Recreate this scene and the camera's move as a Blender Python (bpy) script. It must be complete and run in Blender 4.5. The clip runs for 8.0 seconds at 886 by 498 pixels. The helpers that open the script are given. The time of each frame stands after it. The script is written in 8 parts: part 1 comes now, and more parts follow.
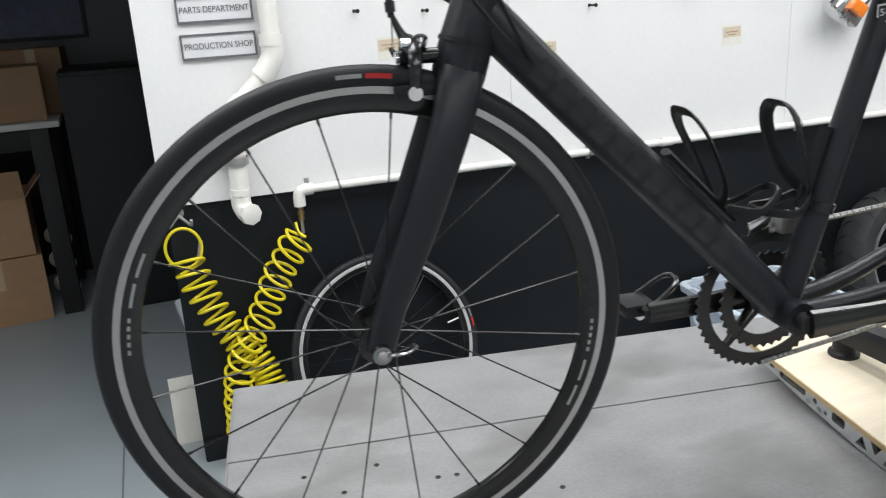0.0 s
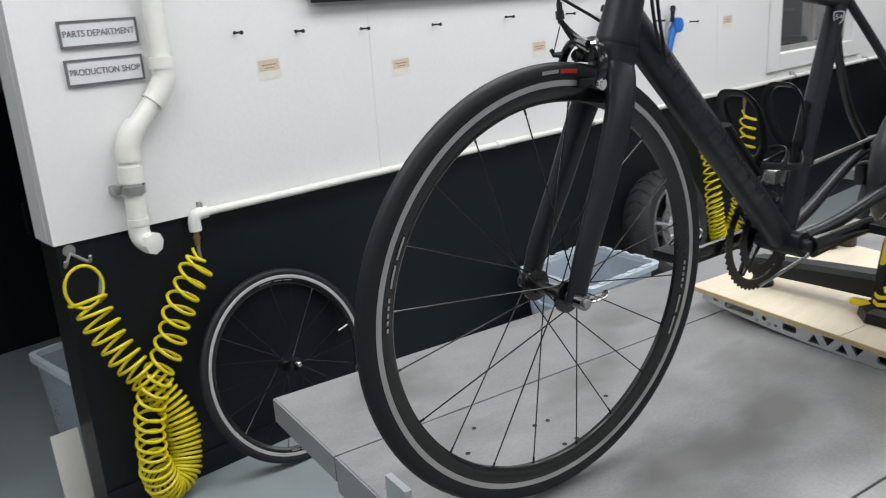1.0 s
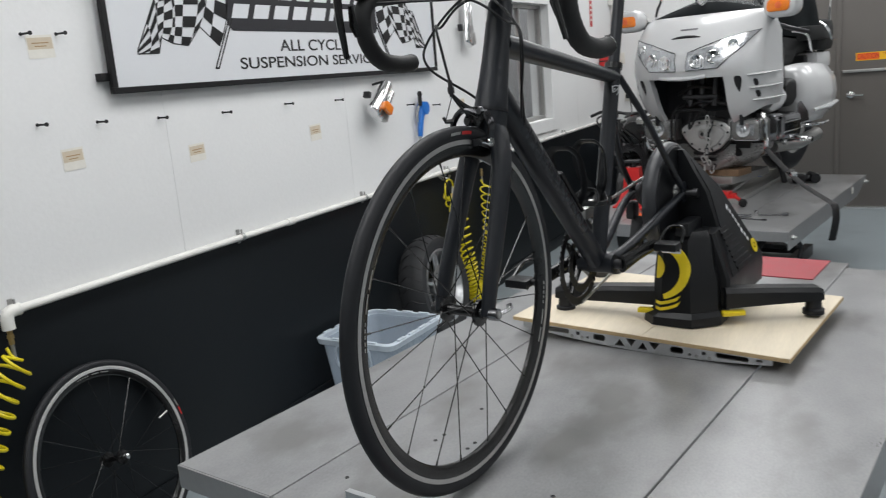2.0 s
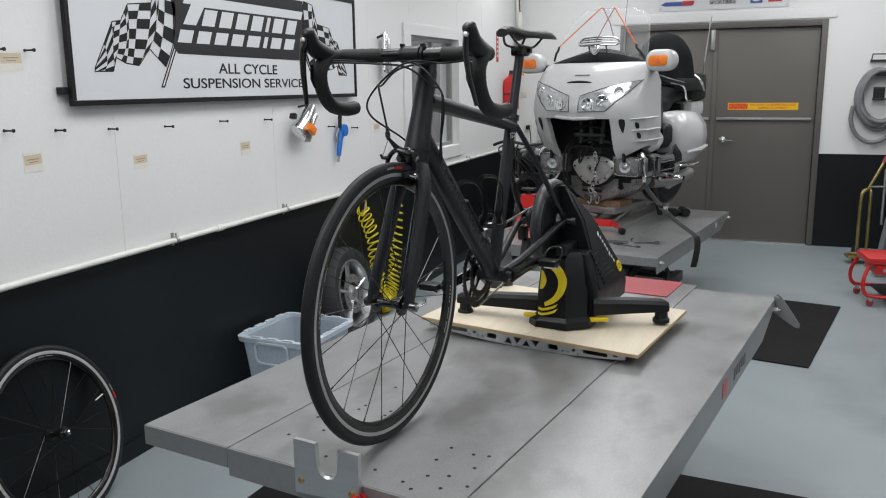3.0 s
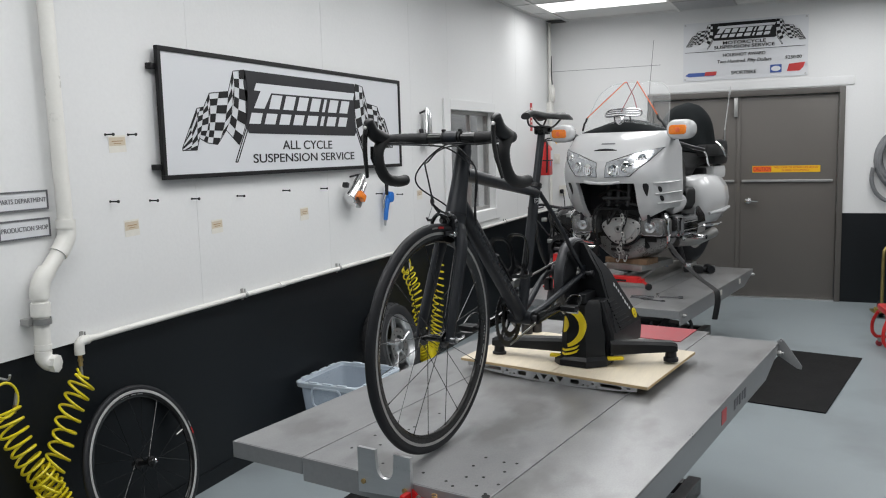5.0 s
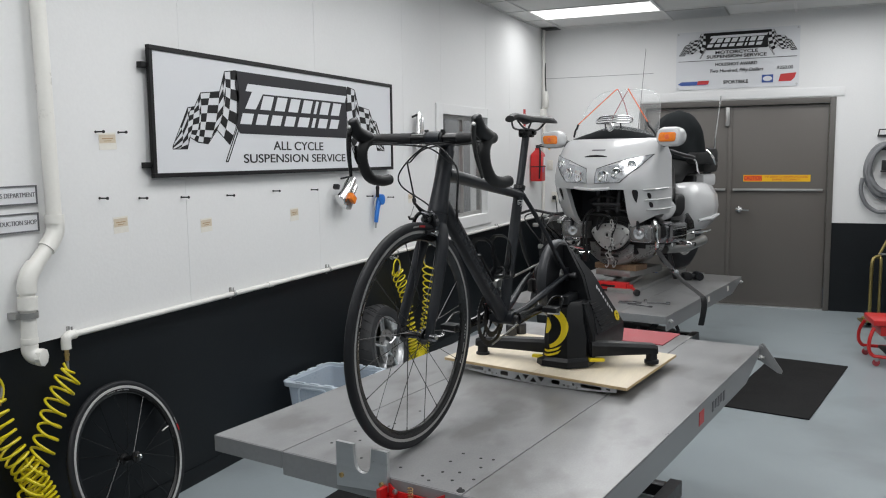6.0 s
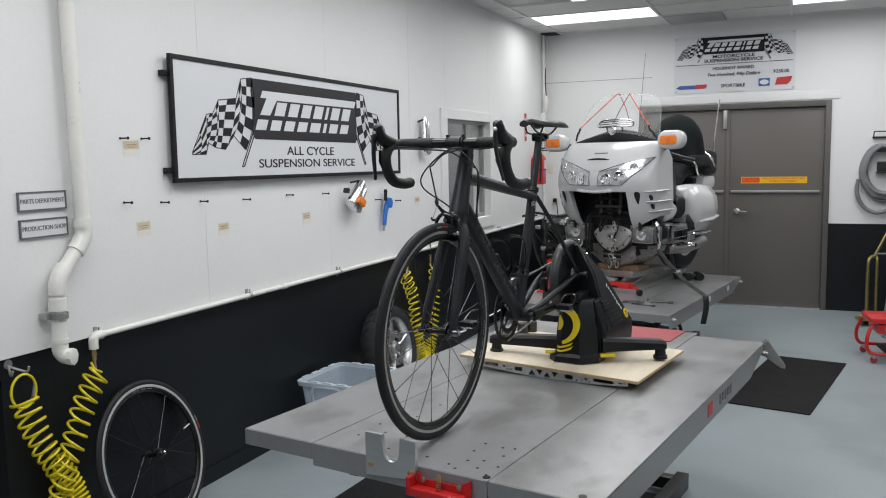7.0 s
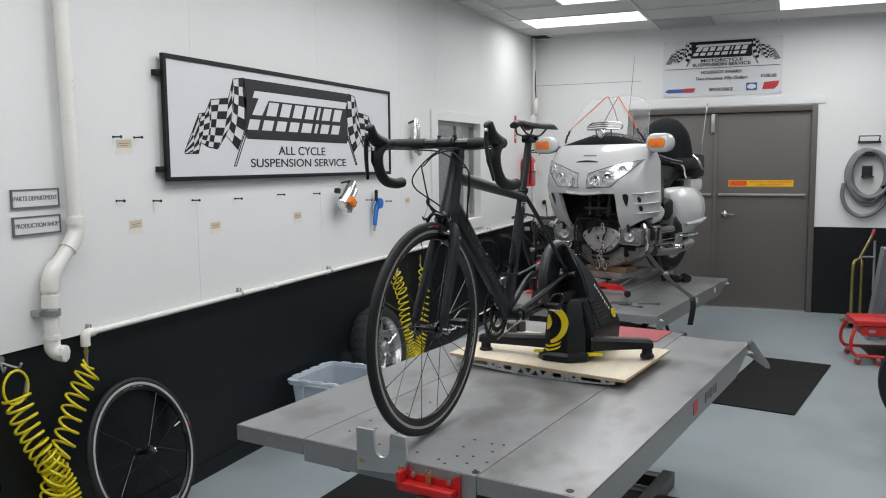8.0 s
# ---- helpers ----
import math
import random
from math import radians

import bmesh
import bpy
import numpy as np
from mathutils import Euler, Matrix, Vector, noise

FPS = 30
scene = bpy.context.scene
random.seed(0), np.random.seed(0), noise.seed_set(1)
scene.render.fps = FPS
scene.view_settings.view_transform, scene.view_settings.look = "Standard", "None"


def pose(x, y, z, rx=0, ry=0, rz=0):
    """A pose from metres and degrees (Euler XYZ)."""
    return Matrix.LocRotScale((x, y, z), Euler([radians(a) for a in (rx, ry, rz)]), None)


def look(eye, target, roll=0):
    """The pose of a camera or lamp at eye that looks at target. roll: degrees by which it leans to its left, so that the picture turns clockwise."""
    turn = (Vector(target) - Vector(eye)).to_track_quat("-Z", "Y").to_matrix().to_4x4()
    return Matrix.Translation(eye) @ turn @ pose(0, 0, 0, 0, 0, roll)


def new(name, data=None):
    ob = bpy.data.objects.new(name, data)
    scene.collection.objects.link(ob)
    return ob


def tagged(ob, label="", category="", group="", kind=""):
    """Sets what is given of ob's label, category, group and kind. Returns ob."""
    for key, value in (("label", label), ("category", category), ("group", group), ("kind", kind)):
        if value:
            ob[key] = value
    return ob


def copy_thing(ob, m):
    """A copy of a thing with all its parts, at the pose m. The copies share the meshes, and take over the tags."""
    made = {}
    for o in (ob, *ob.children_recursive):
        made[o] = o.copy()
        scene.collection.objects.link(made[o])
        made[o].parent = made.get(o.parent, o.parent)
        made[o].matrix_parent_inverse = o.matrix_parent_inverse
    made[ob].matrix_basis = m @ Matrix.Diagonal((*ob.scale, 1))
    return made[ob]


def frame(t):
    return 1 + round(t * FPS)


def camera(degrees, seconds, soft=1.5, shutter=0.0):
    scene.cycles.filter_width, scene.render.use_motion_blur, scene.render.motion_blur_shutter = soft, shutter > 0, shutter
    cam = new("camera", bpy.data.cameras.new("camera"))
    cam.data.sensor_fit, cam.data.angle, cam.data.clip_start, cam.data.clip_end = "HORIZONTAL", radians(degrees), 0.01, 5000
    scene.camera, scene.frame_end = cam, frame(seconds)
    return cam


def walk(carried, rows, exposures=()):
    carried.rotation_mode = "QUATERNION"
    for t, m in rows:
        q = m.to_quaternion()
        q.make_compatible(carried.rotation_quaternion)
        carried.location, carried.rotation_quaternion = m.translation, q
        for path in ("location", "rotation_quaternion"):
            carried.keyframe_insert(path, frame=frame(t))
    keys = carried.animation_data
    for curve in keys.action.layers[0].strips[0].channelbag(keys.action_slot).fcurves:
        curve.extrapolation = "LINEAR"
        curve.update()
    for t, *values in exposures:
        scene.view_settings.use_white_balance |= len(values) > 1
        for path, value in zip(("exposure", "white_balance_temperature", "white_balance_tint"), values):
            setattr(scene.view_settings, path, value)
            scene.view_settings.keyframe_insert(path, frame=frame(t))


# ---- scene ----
cam = camera(56.6, 8.0, soft=1.1, shutter=0.15)
PATH = [
    (0, (-0.341, 0.008, 1.55), (0.271, 1.816, 0.954), -3.4),
    (0.5, (-0.699, 0.15, 1.552), (0.149, 1.867, 0.974), -3.4),
    (1, (-1.029, 0.19, 1.571), (0.221, 1.639, 0.989), -3.8),
    (1.5, (-1.223, 0.259, 1.551), (0.288, 1.497, 1.12), -5.1),
    (2, (-1.456, 0.303, 1.577), (0.26, 1.239, 1.15), -4.8),
    (2.2, (-1.566, 0.289, 1.59), (0.206, 1.106, 1.152), -3.7),
    (3.3, (-2.024, 0.133, 1.683), (-0.19, 0.834, 1.3), -0.5),
    (3.5, (-2.109, 0.153, 1.687), (-0.265, 0.845, 1.338), -0.6),
    (4, (-2.293, 0.17, 1.684), (-0.437, 0.838, 1.359), -0.9),
    (4.5, (-2.361, 0.09, 1.696), (-0.525, 0.832, 1.417), -1.1),
    (5, (-2.346, -0.038, 1.701), (-0.535, 0.775, 1.455), -1.6),
    (6.5, (-2.406, -0.1, 1.673), (-0.587, 0.699, 1.447), -0.6),
    (7, (-2.51, -0.068, 1.681), (-0.688, 0.727, 1.46), -1.1),
    (7.5, (-2.566, -0.079, 1.673), (-0.739, 0.703, 1.449), -0.9),
    (8, (-2.55, -0.079, 1.676), (-0.717, 0.692, 1.459), -0.7),
]
walk(cam, [(t, look(eye, target, roll)) for t, eye, target, roll in PATH],
     [(0, 0.55), (0.5, 0.44), (1.0, 0.27), (1.5, 0.13), (2.0, 0.08), (3.5, 0.0), (8.0, 0.0)])


# ---- light and world ----
world = bpy.data.worlds.new("world")
scene.world = world
world.use_nodes = True
sky = world.node_tree.nodes.new("ShaderNodeTexSky")
sky.sky_type, sky.sun_disc, sky.sun_elevation = "NISHITA", False, radians(35)
world.node_tree.links.new(sky.outputs[0], world.node_tree.nodes["Background"].inputs[0])
world.node_tree.nodes["Background"].inputs[1].default_value = 0.05
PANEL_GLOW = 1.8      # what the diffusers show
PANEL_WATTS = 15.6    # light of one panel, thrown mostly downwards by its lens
scene.view_settings.exposure = 0.0


# ---- materials ----
def pbr(name, color, rough=0.5, metal=0.0, var=0.12, scale=6.0, grain=90.0, bump=0.0, coat=0.0, rough_var=0.1,
        second=None, second_at=0.6, alpha=1.0, transmission=0.0, glow=0.0, stretch=(1, 1, 1), spec=0.5, detail=4.0, dots=False):
    """A node material: a base colour with broad and fine variation, uneven gloss and a fine relief."""
    m = bpy.data.materials.new(name)
    m.use_nodes = True
    nt = m.node_tree
    b = nt.nodes["Principled BSDF"]
    g = nt.nodes.new("ShaderNodeNewGeometry")
    mp = nt.nodes.new("ShaderNodeMapping")
    mp.inputs["Scale"].default_value = stretch
    nt.links.new(g.outputs["Position"], mp.inputs[0])

    def noise_at(s, d):
        n = nt.nodes.new("ShaderNodeTexNoise")
        n.inputs["Scale"].default_value, n.inputs["Detail"].default_value = s, d
        nt.links.new(mp.outputs[0], n.inputs["Vector"])
        return n

    broad, fine = noise_at(scale, min(detail, 2.5)), noise_at(grain, 1.0)
    both = nt.nodes.new("ShaderNodeMix")
    both.data_type = "FLOAT"
    both.inputs[0].default_value = 0.4
    nt.links.new(broad.outputs[0], both.inputs[2])
    nt.links.new(fine.outputs[0], both.inputs[3])
    ramp = nt.nodes.new("ShaderNodeMapRange")
    ramp.clamp = False
    ramp.inputs[1].default_value, ramp.inputs[2].default_value = 0.25, 0.75
    ramp.inputs[3].default_value, ramp.inputs[4].default_value = 1 - var, 1 + var
    nt.links.new(both.outputs[0], ramp.inputs[0])
    mul = nt.nodes.new("ShaderNodeVectorMath")
    mul.operation = "SCALE"
    mul.inputs[0].default_value = color
    nt.links.new(ramp.outputs[0], mul.inputs["Scale"])
    out = mul.outputs[0]
    if second:
        blot = noise_at(scale * 0.45, 6.0)
        step = nt.nodes.new("ShaderNodeMapRange")
        step.inputs[1].default_value, step.inputs[2].default_value = second_at, second_at + 0.14
        nt.links.new(blot.outputs[0], step.inputs[0])
        mix = nt.nodes.new("ShaderNodeMix")
        mix.data_type = "RGBA"
        nt.links.new(step.outputs[0], mix.inputs[0])
        nt.links.new(out, mix.inputs[6])
        mix.inputs[7].default_value = (*second, 1)
        out = mix.outputs[2]
    nt.links.new(out, b.inputs["Base Color"])
    rr = nt.nodes.new("ShaderNodeMapRange")
    rr.inputs[1].default_value, rr.inputs[2].default_value = 0.2, 0.8
    rr.inputs[3].default_value, rr.inputs[4].default_value = max(0.02, rough - rough_var), min(1, rough + rough_var)
    nt.links.new(both.outputs[0], rr.inputs[0])
    nt.links.new(rr.outputs[0], b.inputs["Roughness"])
    b.inputs["Metallic"].default_value, b.inputs["Coat Weight"].default_value = metal, coat
    b.inputs["Coat Roughness"].default_value = 0.08
    b.inputs["Transmission Weight"].default_value, b.inputs["Alpha"].default_value = transmission, alpha
    b.inputs["Specular IOR Level"].default_value = spec
    if glow:
        b.inputs["Emission Color"].default_value = (1.01, 1.0, 0.995, 1)
        b.inputs["Emission Strength"].default_value = glow
    if bump:
        bp = nt.nodes.new("ShaderNodeBump")
        bp.inputs["Strength"].default_value, bp.inputs["Distance"].default_value = 1.0, bump
        nt.links.new(both.outputs[0], bp.inputs["Height"])
        nt.links.new(bp.outputs[0], b.inputs["Normal"])
    return m


WALL_WHITE = pbr("white_wall_paint", (0.755, 0.76, 0.76), 0.60, spec=0.3, var=0.03, scale=1.2, grain=70, bump=0.0012, rough_var=0.08)
WALL_BLACK = pbr("black_wall_paint", (0.0078, 0.0100, 0.0122), 0.42, var=0.2, scale=1.5, grain=60, bump=0.0006, spec=0.28)
FLOOR_GREY = pbr("blue_grey_floor_paint", (0.285, 0.326, 0.345), 0.38, var=0.07, scale=2.6, grain=120, rough_var=0.05, second=(0.24, 0.27, 0.285), second_at=0.54)
CEIL = pbr("ceiling_tile", (0.72, 0.72, 0.71), 0.85, var=0.05, scale=5, grain=160, bump=0.002)
CEIL_BAR = pbr("ceiling_bar", (0.74, 0.74, 0.73), 0.5, var=0.03)
GLOW = pbr("lamp_diffuser", (0.9, 0.9, 0.9), 0.6, var=0.01, glow=PANEL_GLOW)
DOOR = pbr("taupe_door_paint", (0.120, 0.110, 0.100), 0.42, var=0.05, scale=2, grain=120, bump=0.0004)
DOOR_FRAME = pbr("taupe_frame_paint", (0.100, 0.093, 0.085), 0.4, var=0.06, scale=3)
STEEL_DECK = pbr("brushed_grey_deck", (0.292, 0.294, 0.297), 0.34, metal=0.42, var=0.20, scale=7.0, grain=120, rough_var=0.09, stretch=(1, 1.6, 1), second=(0.205, 0.203, 0.20), second_at=0.52, detail=2.5)
STEEL_EDGE = pbr("painted_grey_steel", (0.30, 0.305, 0.31), 0.35, metal=0.4, var=0.1, scale=4, grain=60)
ALU = pbr("machined_aluminium", (0.62, 0.63, 0.64), 0.34, metal=0.9, var=0.08, scale=9, grain=140, stretch=(1, 1, 6))
CHROME = pbr("chrome", (0.82, 0.82, 0.82), 0.12, metal=1.0, var=0.05, scale=9, rough_var=0.06)
DARK_STEEL = pbr("dark_steel", (0.045, 0.045, 0.048), 0.38, metal=0.6, var=0.2, scale=12)
GREY_STEEL = pbr("grey_zinc", (0.42, 0.42, 0.41), 0.4, metal=0.8, var=0.15, scale=14)
BRASS = pbr("brass", (0.50, 0.36, 0.16), 0.35, metal=0.9, var=0.15, scale=20)
PLYWOOD = pbr("pale_plywood", (0.68, 0.60, 0.465), 0.55, var=0.10, scale=3, grain=30, stretch=(1, 9, 1), bump=0.0004)
PLY_EDGE = pbr("plywood_edge", (0.50, 0.37, 0.20), 0.6, var=0.2, scale=8, grain=60, stretch=(1, 1, 30))
RUBBER = pbr("black_rubber", (0.0118, 0.0128, 0.0156), 0.54, var=0.2, scale=20, grain=180, spec=0.35)
MAT_RUBBER = pbr("black_floor_mat", (0.008, 0.008, 0.0085), 0.75, var=0.3, scale=5, grain=60, spec=0.2)
MATT_BLACK = pbr("matt_black_paint", (0.0125, 0.0146, 0.0192), 0.38, var=0.12, scale=8, grain=160, spec=0.38)
GLOSS_BLACK = pbr("gloss_black", (0.008, 0.008, 0.0085), 0.22, var=0.2, scale=14, coat=0.2)
DECAL_GREY = pbr("dark_decal", (0.020, 0.021, 0.024), 0.24, var=0.1, scale=30, spec=0.4)
BLACK_PLASTIC = pbr("black_plastic", (0.0070, 0.0077, 0.0092), 0.38, var=0.15, scale=12, grain=200, spec=0.36)
DARK_PLASTIC = pbr("charcoal_plastic", (0.0098, 0.0106, 0.0130), 0.5, var=0.12, scale=10, grain=220, spec=0.3)
BAR_TAPE = pbr("black_bar_tape", (0.0085, 0.0087, 0.0095), 0.65, var=0.2, scale=30, grain=300, bump=0.0006)
RIM_GREY = pbr("brake_track_alloy", (0.50, 0.49, 0.48), 0.36, metal=0.75, var=0.1, scale=10, grain=200)
YELLOW = pbr("yellow_plastic", (0.78, 0.60, 0.02), 0.36, var=0.08, scale=12)
HOSE_YELLOW = pbr("yellow_hose", (0.72, 0.60, 0.015), 0.32, var=0.06, scale=14)
RED = pbr("red_paint", (0.56, 0.018, 0.018), 0.35, var=0.12, scale=8, coat=0.1)
RED_FADED = pbr("faded_red_paint", (0.34, 0.045, 0.055), 0.5, var=0.2, scale=6, second=(0.25, 0.16, 0.16), second_at=0.62)
ORANGE_LENS = pbr("orange_lens", (0.85, 0.22, 0.02), 0.18, var=0.15, scale=60, coat=0.4)
ORANGE = pbr("orange_rubber_strap", (0.75, 0.13, 0.03), 0.45, var=0.12, scale=30)
WHITE_PVC = pbr("white_pvc", (0.77, 0.76, 0.72), 0.32, var=0.04, scale=8)
SIGN_WHITE = pbr("sign_white", (0.66, 0.675, 0.70), 0.40, var=0.02, scale=2)
SIGN_BLACK = pbr("sign_black", (0.007, 0.007, 0.008), 0.5, spec=0.3, var=0.1, scale=6)
SIGN_DARK = pbr("sign_charcoal", (0.022, 0.022, 0.026), 0.5, spec=0.3, var=0.06, scale=6)
INK = pbr("dark_ink", (0.010, 0.010, 0.011), 0.5, spec=0.35, var=0.08, scale=20)
GREY_INK = pbr("grey_ink", (0.13, 0.13, 0.14), 0.5, var=0.08, scale=20)
LABEL_PAPER = pbr("label_paper", (0.74, 0.72, 0.66), 0.5, var=0.05, scale=30)
LABEL_TAN = pbr("label_tan", (0.60, 0.52, 0.40), 0.5, var=0.08, scale=30)
PLATE_GREY = pbr("engraved_plate", (0.68, 0.69, 0.71), 0.35, var=0.05, scale=14)
BLUE = pbr("blue_plastic", (0.02, 0.16, 0.55), 0.32, var=0.08, scale=16)
BIN = pbr("milky_plastic", (0.56, 0.64, 0.73), 0.30, var=0.05, scale=6, alpha=0.50)
BIN_RIM = pbr("milky_plastic_rim", (0.66, 0.74, 0.82), 0.32, var=0.05, scale=6, alpha=0.85)
POLISHED_BLACK = pbr("polished_black_alloy", (0.07, 0.07, 0.075), 0.2, metal=0.9, var=0.1, scale=20)
OLD_RUBBER = pbr("worn_grey_rubber", (0.030, 0.031, 0.033), 0.6, var=0.35, scale=12, grain=120, bump=0.0006, spec=0.35)
FOG_GREY = pbr("clouded_lamp_plastic", (0.17, 0.17, 0.168), 0.2, metal=0.2, var=0.3, scale=25, coat=0.4)
COVER_ALLOY = pbr("cast_cover_alloy", (0.44, 0.44, 0.435), 0.38, metal=0.4, var=0.12, scale=14)
# lighter than the casing: light falling on the flywheel rim is in the colour
TRAINER_LIT = pbr("lit_charcoal", (0.034, 0.036, 0.041), 0.40, var=0.1, scale=10, grain=220)
SMOKE_CHROME = pbr("smoked_chrome", (0.30, 0.30, 0.31), 0.16, metal=1.0, var=0.08, scale=12)
RIM_SILVER = pbr("bright_rim_alloy", (0.74, 0.74, 0.73), 0.36, metal=0.70, var=0.05, scale=10)
MOTO_WHITE = pbr("pearl_white_paint", (0.56, 0.565, 0.57), 0.25, var=0.02, scale=6, coat=0.6, rough_var=0.04)
MOTO_GREY = pbr("satin_engine_alloy", (0.22, 0.22, 0.217), 0.30, metal=0.5, var=0.06, scale=14)
VINYL = pbr("black_vinyl", (0.009, 0.0095, 0.010), 0.5, var=0.2, scale=10, spec=0.4)
CLOTH = pbr("black_cloth", (0.011, 0.013, 0.014), 0.9, var=0.3, scale=14, grain=200, spec=0.15)
LAMP_SILVER = pbr("lamp_reflector", (0.56, 0.58, 0.60), 0.20, metal=0.7, var=0.35, scale=40, grain=90, rough_var=0.08, coat=0.25, bump=0.0012)
HOSE_GREY = pbr("grey_vacuum_hose", (0.20, 0.205, 0.215), 0.45, var=0.15, scale=10, grain=150)
CARDBOARD = pbr("brown_cardboard", (0.33, 0.20, 0.11), 0.7, var=0.12, scale=5, grain=60, stretch=(1, 1, 4))
TAPE = pbr("packing_tape", (0.45, 0.34, 0.22), 0.2, var=0.1, scale=10)
TABLE_EDGE = pbr("laminate_edge", (0.55, 0.55, 0.54), 0.4, var=0.05, scale=8)
POSTER_BLUE = pbr("blue_poster", (0.035, 0.05, 0.13), 0.35, var=0.7, scale=9, grain=40)
GOLD = pbr("yellow_zinc", (0.36, 0.29, 0.11), 0.35, metal=0.8, var=0.2, scale=14)
CAUTION_YELLOW = pbr("caution_yellow", (0.85, 0.48, 0.01), 0.4, var=0.03, scale=20)
CAUTION_ORANGE = pbr("caution_orange", (0.80, 0.13, 0.01), 0.4, var=0.03, scale=20)
RED_INK = pbr("red_ink", (0.50, 0.03, 0.03), 0.5, var=0.05, scale=20)
BLUE_INK = pbr("blue_ink", (0.04, 0.09, 0.32), 0.5, var=0.05, scale=20)
SHEET_WHITE = pbr("greyed_white_sheet", (0.60, 0.60, 0.59), 0.5, var=0.05, scale=5)
OLD_WOOD = pbr("oiled_dark_wood", (0.17, 0.105, 0.06), 0.7, var=0.35, scale=8, grain=50, stretch=(1, 8, 1))
WOOD = pbr("rough_wood_block", (0.36, 0.23, 0.12), 0.7, var=0.25, scale=6, grain=50, stretch=(1, 8, 1))
# walls of both back rooms: their dimness is put into the colour
ROOM_DIMMED = pbr("shade_darkened_wall", (0.17, 0.175, 0.185), 0.6, var=0.05, scale=2)


def glass(name, tint=(0.95, 0.97, 0.97), rough=0.0, ior=1.45):
    m = bpy.data.materials.new(name)
    m.use_nodes = True
    nt = m.node_tree
    b = nt.nodes["Principled BSDF"]
    b.inputs["Base Color"].default_value = (*tint, 1)
    b.inputs["Roughness"].default_value, b.inputs["IOR"].default_value = rough, ior
    b.inputs["Transmission Weight"].default_value = 1.0
    return m


GLASS = glass("clear_glass")
SCREEN = pbr("clear_acrylic", (0.80, 0.83, 0.84), 0.06, var=0.02, alpha=0.09, rough_var=0.02)
LENS = pbr("clear_lens", (0.85, 0.87, 0.88), 0.06, var=0.02, alpha=0.22, rough_var=0.02)


# ---- mesh helpers ----
class Mesh:
    """Collects faces of one part; every shape adds to it."""

    def __init__(self):
        self.v, self.f = [], []

    def add(self, verts, faces, m=None):
        n = len(self.v)
        self.v += [tuple(m @ Vector(p)) if m else tuple(p) for p in verts]
        self.f += [tuple(i + n for i in face) for face in faces]
        return self

    def box(self, x0, x1, y0, y1, z0, z1, bevel=0.0, m=None):
        if bevel <= 0:
            v = [(x, y, z) for x in (x0, x1) for y in (y0, y1) for z in (z0, z1)]
            return self.add(v, [(0, 1, 3, 2), (4, 6, 7, 5), (0, 4, 5, 1), (2, 3, 7, 6), (0, 2, 6, 4), (1, 5, 7, 3)], m)
        bm = bmesh.new()
        bmesh.ops.create_cube(bm, size=1.0)
        for p in bm.verts:
            p.co = ((x0 + x1) / 2 + p.co.x * (x1 - x0), (y0 + y1) / 2 + p.co.y * (y1 - y0), (z0 + z1) / 2 + p.co.z * (z1 - z0))
        bmesh.ops.bevel(bm, geom=bm.edges[:], offset=bevel, segments=2, profile=0.6, affect="EDGES", clamp_overlap=True)
        bm.verts.index_update()
        self.add([p.co[:] for p in bm.verts], [[p.index for p in f.verts] for f in bm.faces], m)
        bm.free()
        return self

    def rings(self, rings, closed=False, caps=True, m=None):
        """Skin between rings of equally many points."""
        k, n = len(rings[0]), len(rings)
        faces = []
        for i in range(n if closed else n - 1):
            a, b = i * k, ((i + 1) % n) * k
            faces += [(a + j, a + (j + 1) % k, b + (j + 1) % k, b + j) for j in range(k)]
        if caps and not closed:
            faces += [tuple(range(k))[::-1], tuple(range((n - 1) * k, n * k))]
        return self.add([p for r in rings for p in r], faces, m)

    def sweep(self, points, radius, seg=10, closed=False, m=None, flat=None):
        """A tube along points; radius may be a list; flat=(a, b) scales the section sideways and upwards."""
        pts = [Vector(p) for p in points]
        n = len(pts)
        rad = radius if isinstance(radius, (list, tuple)) else [radius] * n
        tang = []
        for i in range(n):
            a = pts[(i - 1) % n] if closed or i else pts[0]
            b = pts[(i + 1) % n] if closed or i < n - 1 else pts[-1]
            tang.append((b - a).normalized())
        up = Vector((0, 0, 1)) if abs(tang[0].z) < 0.9 else Vector((0, 1, 0))
        side = tang[0].cross(up).normalized()
        rings = []
        for i in range(n):
            side = (side - tang[i] * side.dot(tang[i])).normalized()
            over = side.cross(tang[i])
            fa, fb = flat or (1, 1)
            rings.append([pts[i] + side * (rad[i] * fa * math.cos(2 * math.pi * j / seg)) + over * (rad[i] * fb * math.sin(2 * math.pi * j / seg)) for j in range(seg)])
        return self.rings(rings, closed, True, m)

    def rod(self, a, b, r, seg=10, r2=None, m=None):
        return self.sweep([a, b], [r, r if r2 is None else r2], seg, m=m)

    def lathe(self, profile, seg=32, m=None, closed=False):
        """Profile of (radius, height) turned about z."""
        rings = [[(r * math.cos(2 * math.pi * j / seg), r * math.sin(2 * math.pi * j / seg), h) for j in range(seg)] for r, h in profile]
        return self.rings(rings, closed, not closed, m)

    def prism(self, outline, d0, d1, m=None):
        """An outline (x, y) pushed from z=d0 to z=d1."""
        return self.rings([[(x, y, d0) for x, y in outline], [(x, y, d1) for x, y in outline]], m=m)

    def hoop(self, outer, inner, d0, d1, m=None):
        """A flat ring between two outlines of equally many points."""
        return self.rings([[(x, y, d0) for x, y in outer], [(x, y, d1) for x, y in outer], [(x, y, d1) for x, y in inner], [(x, y, d0) for x, y in inner]], closed=True, m=m)

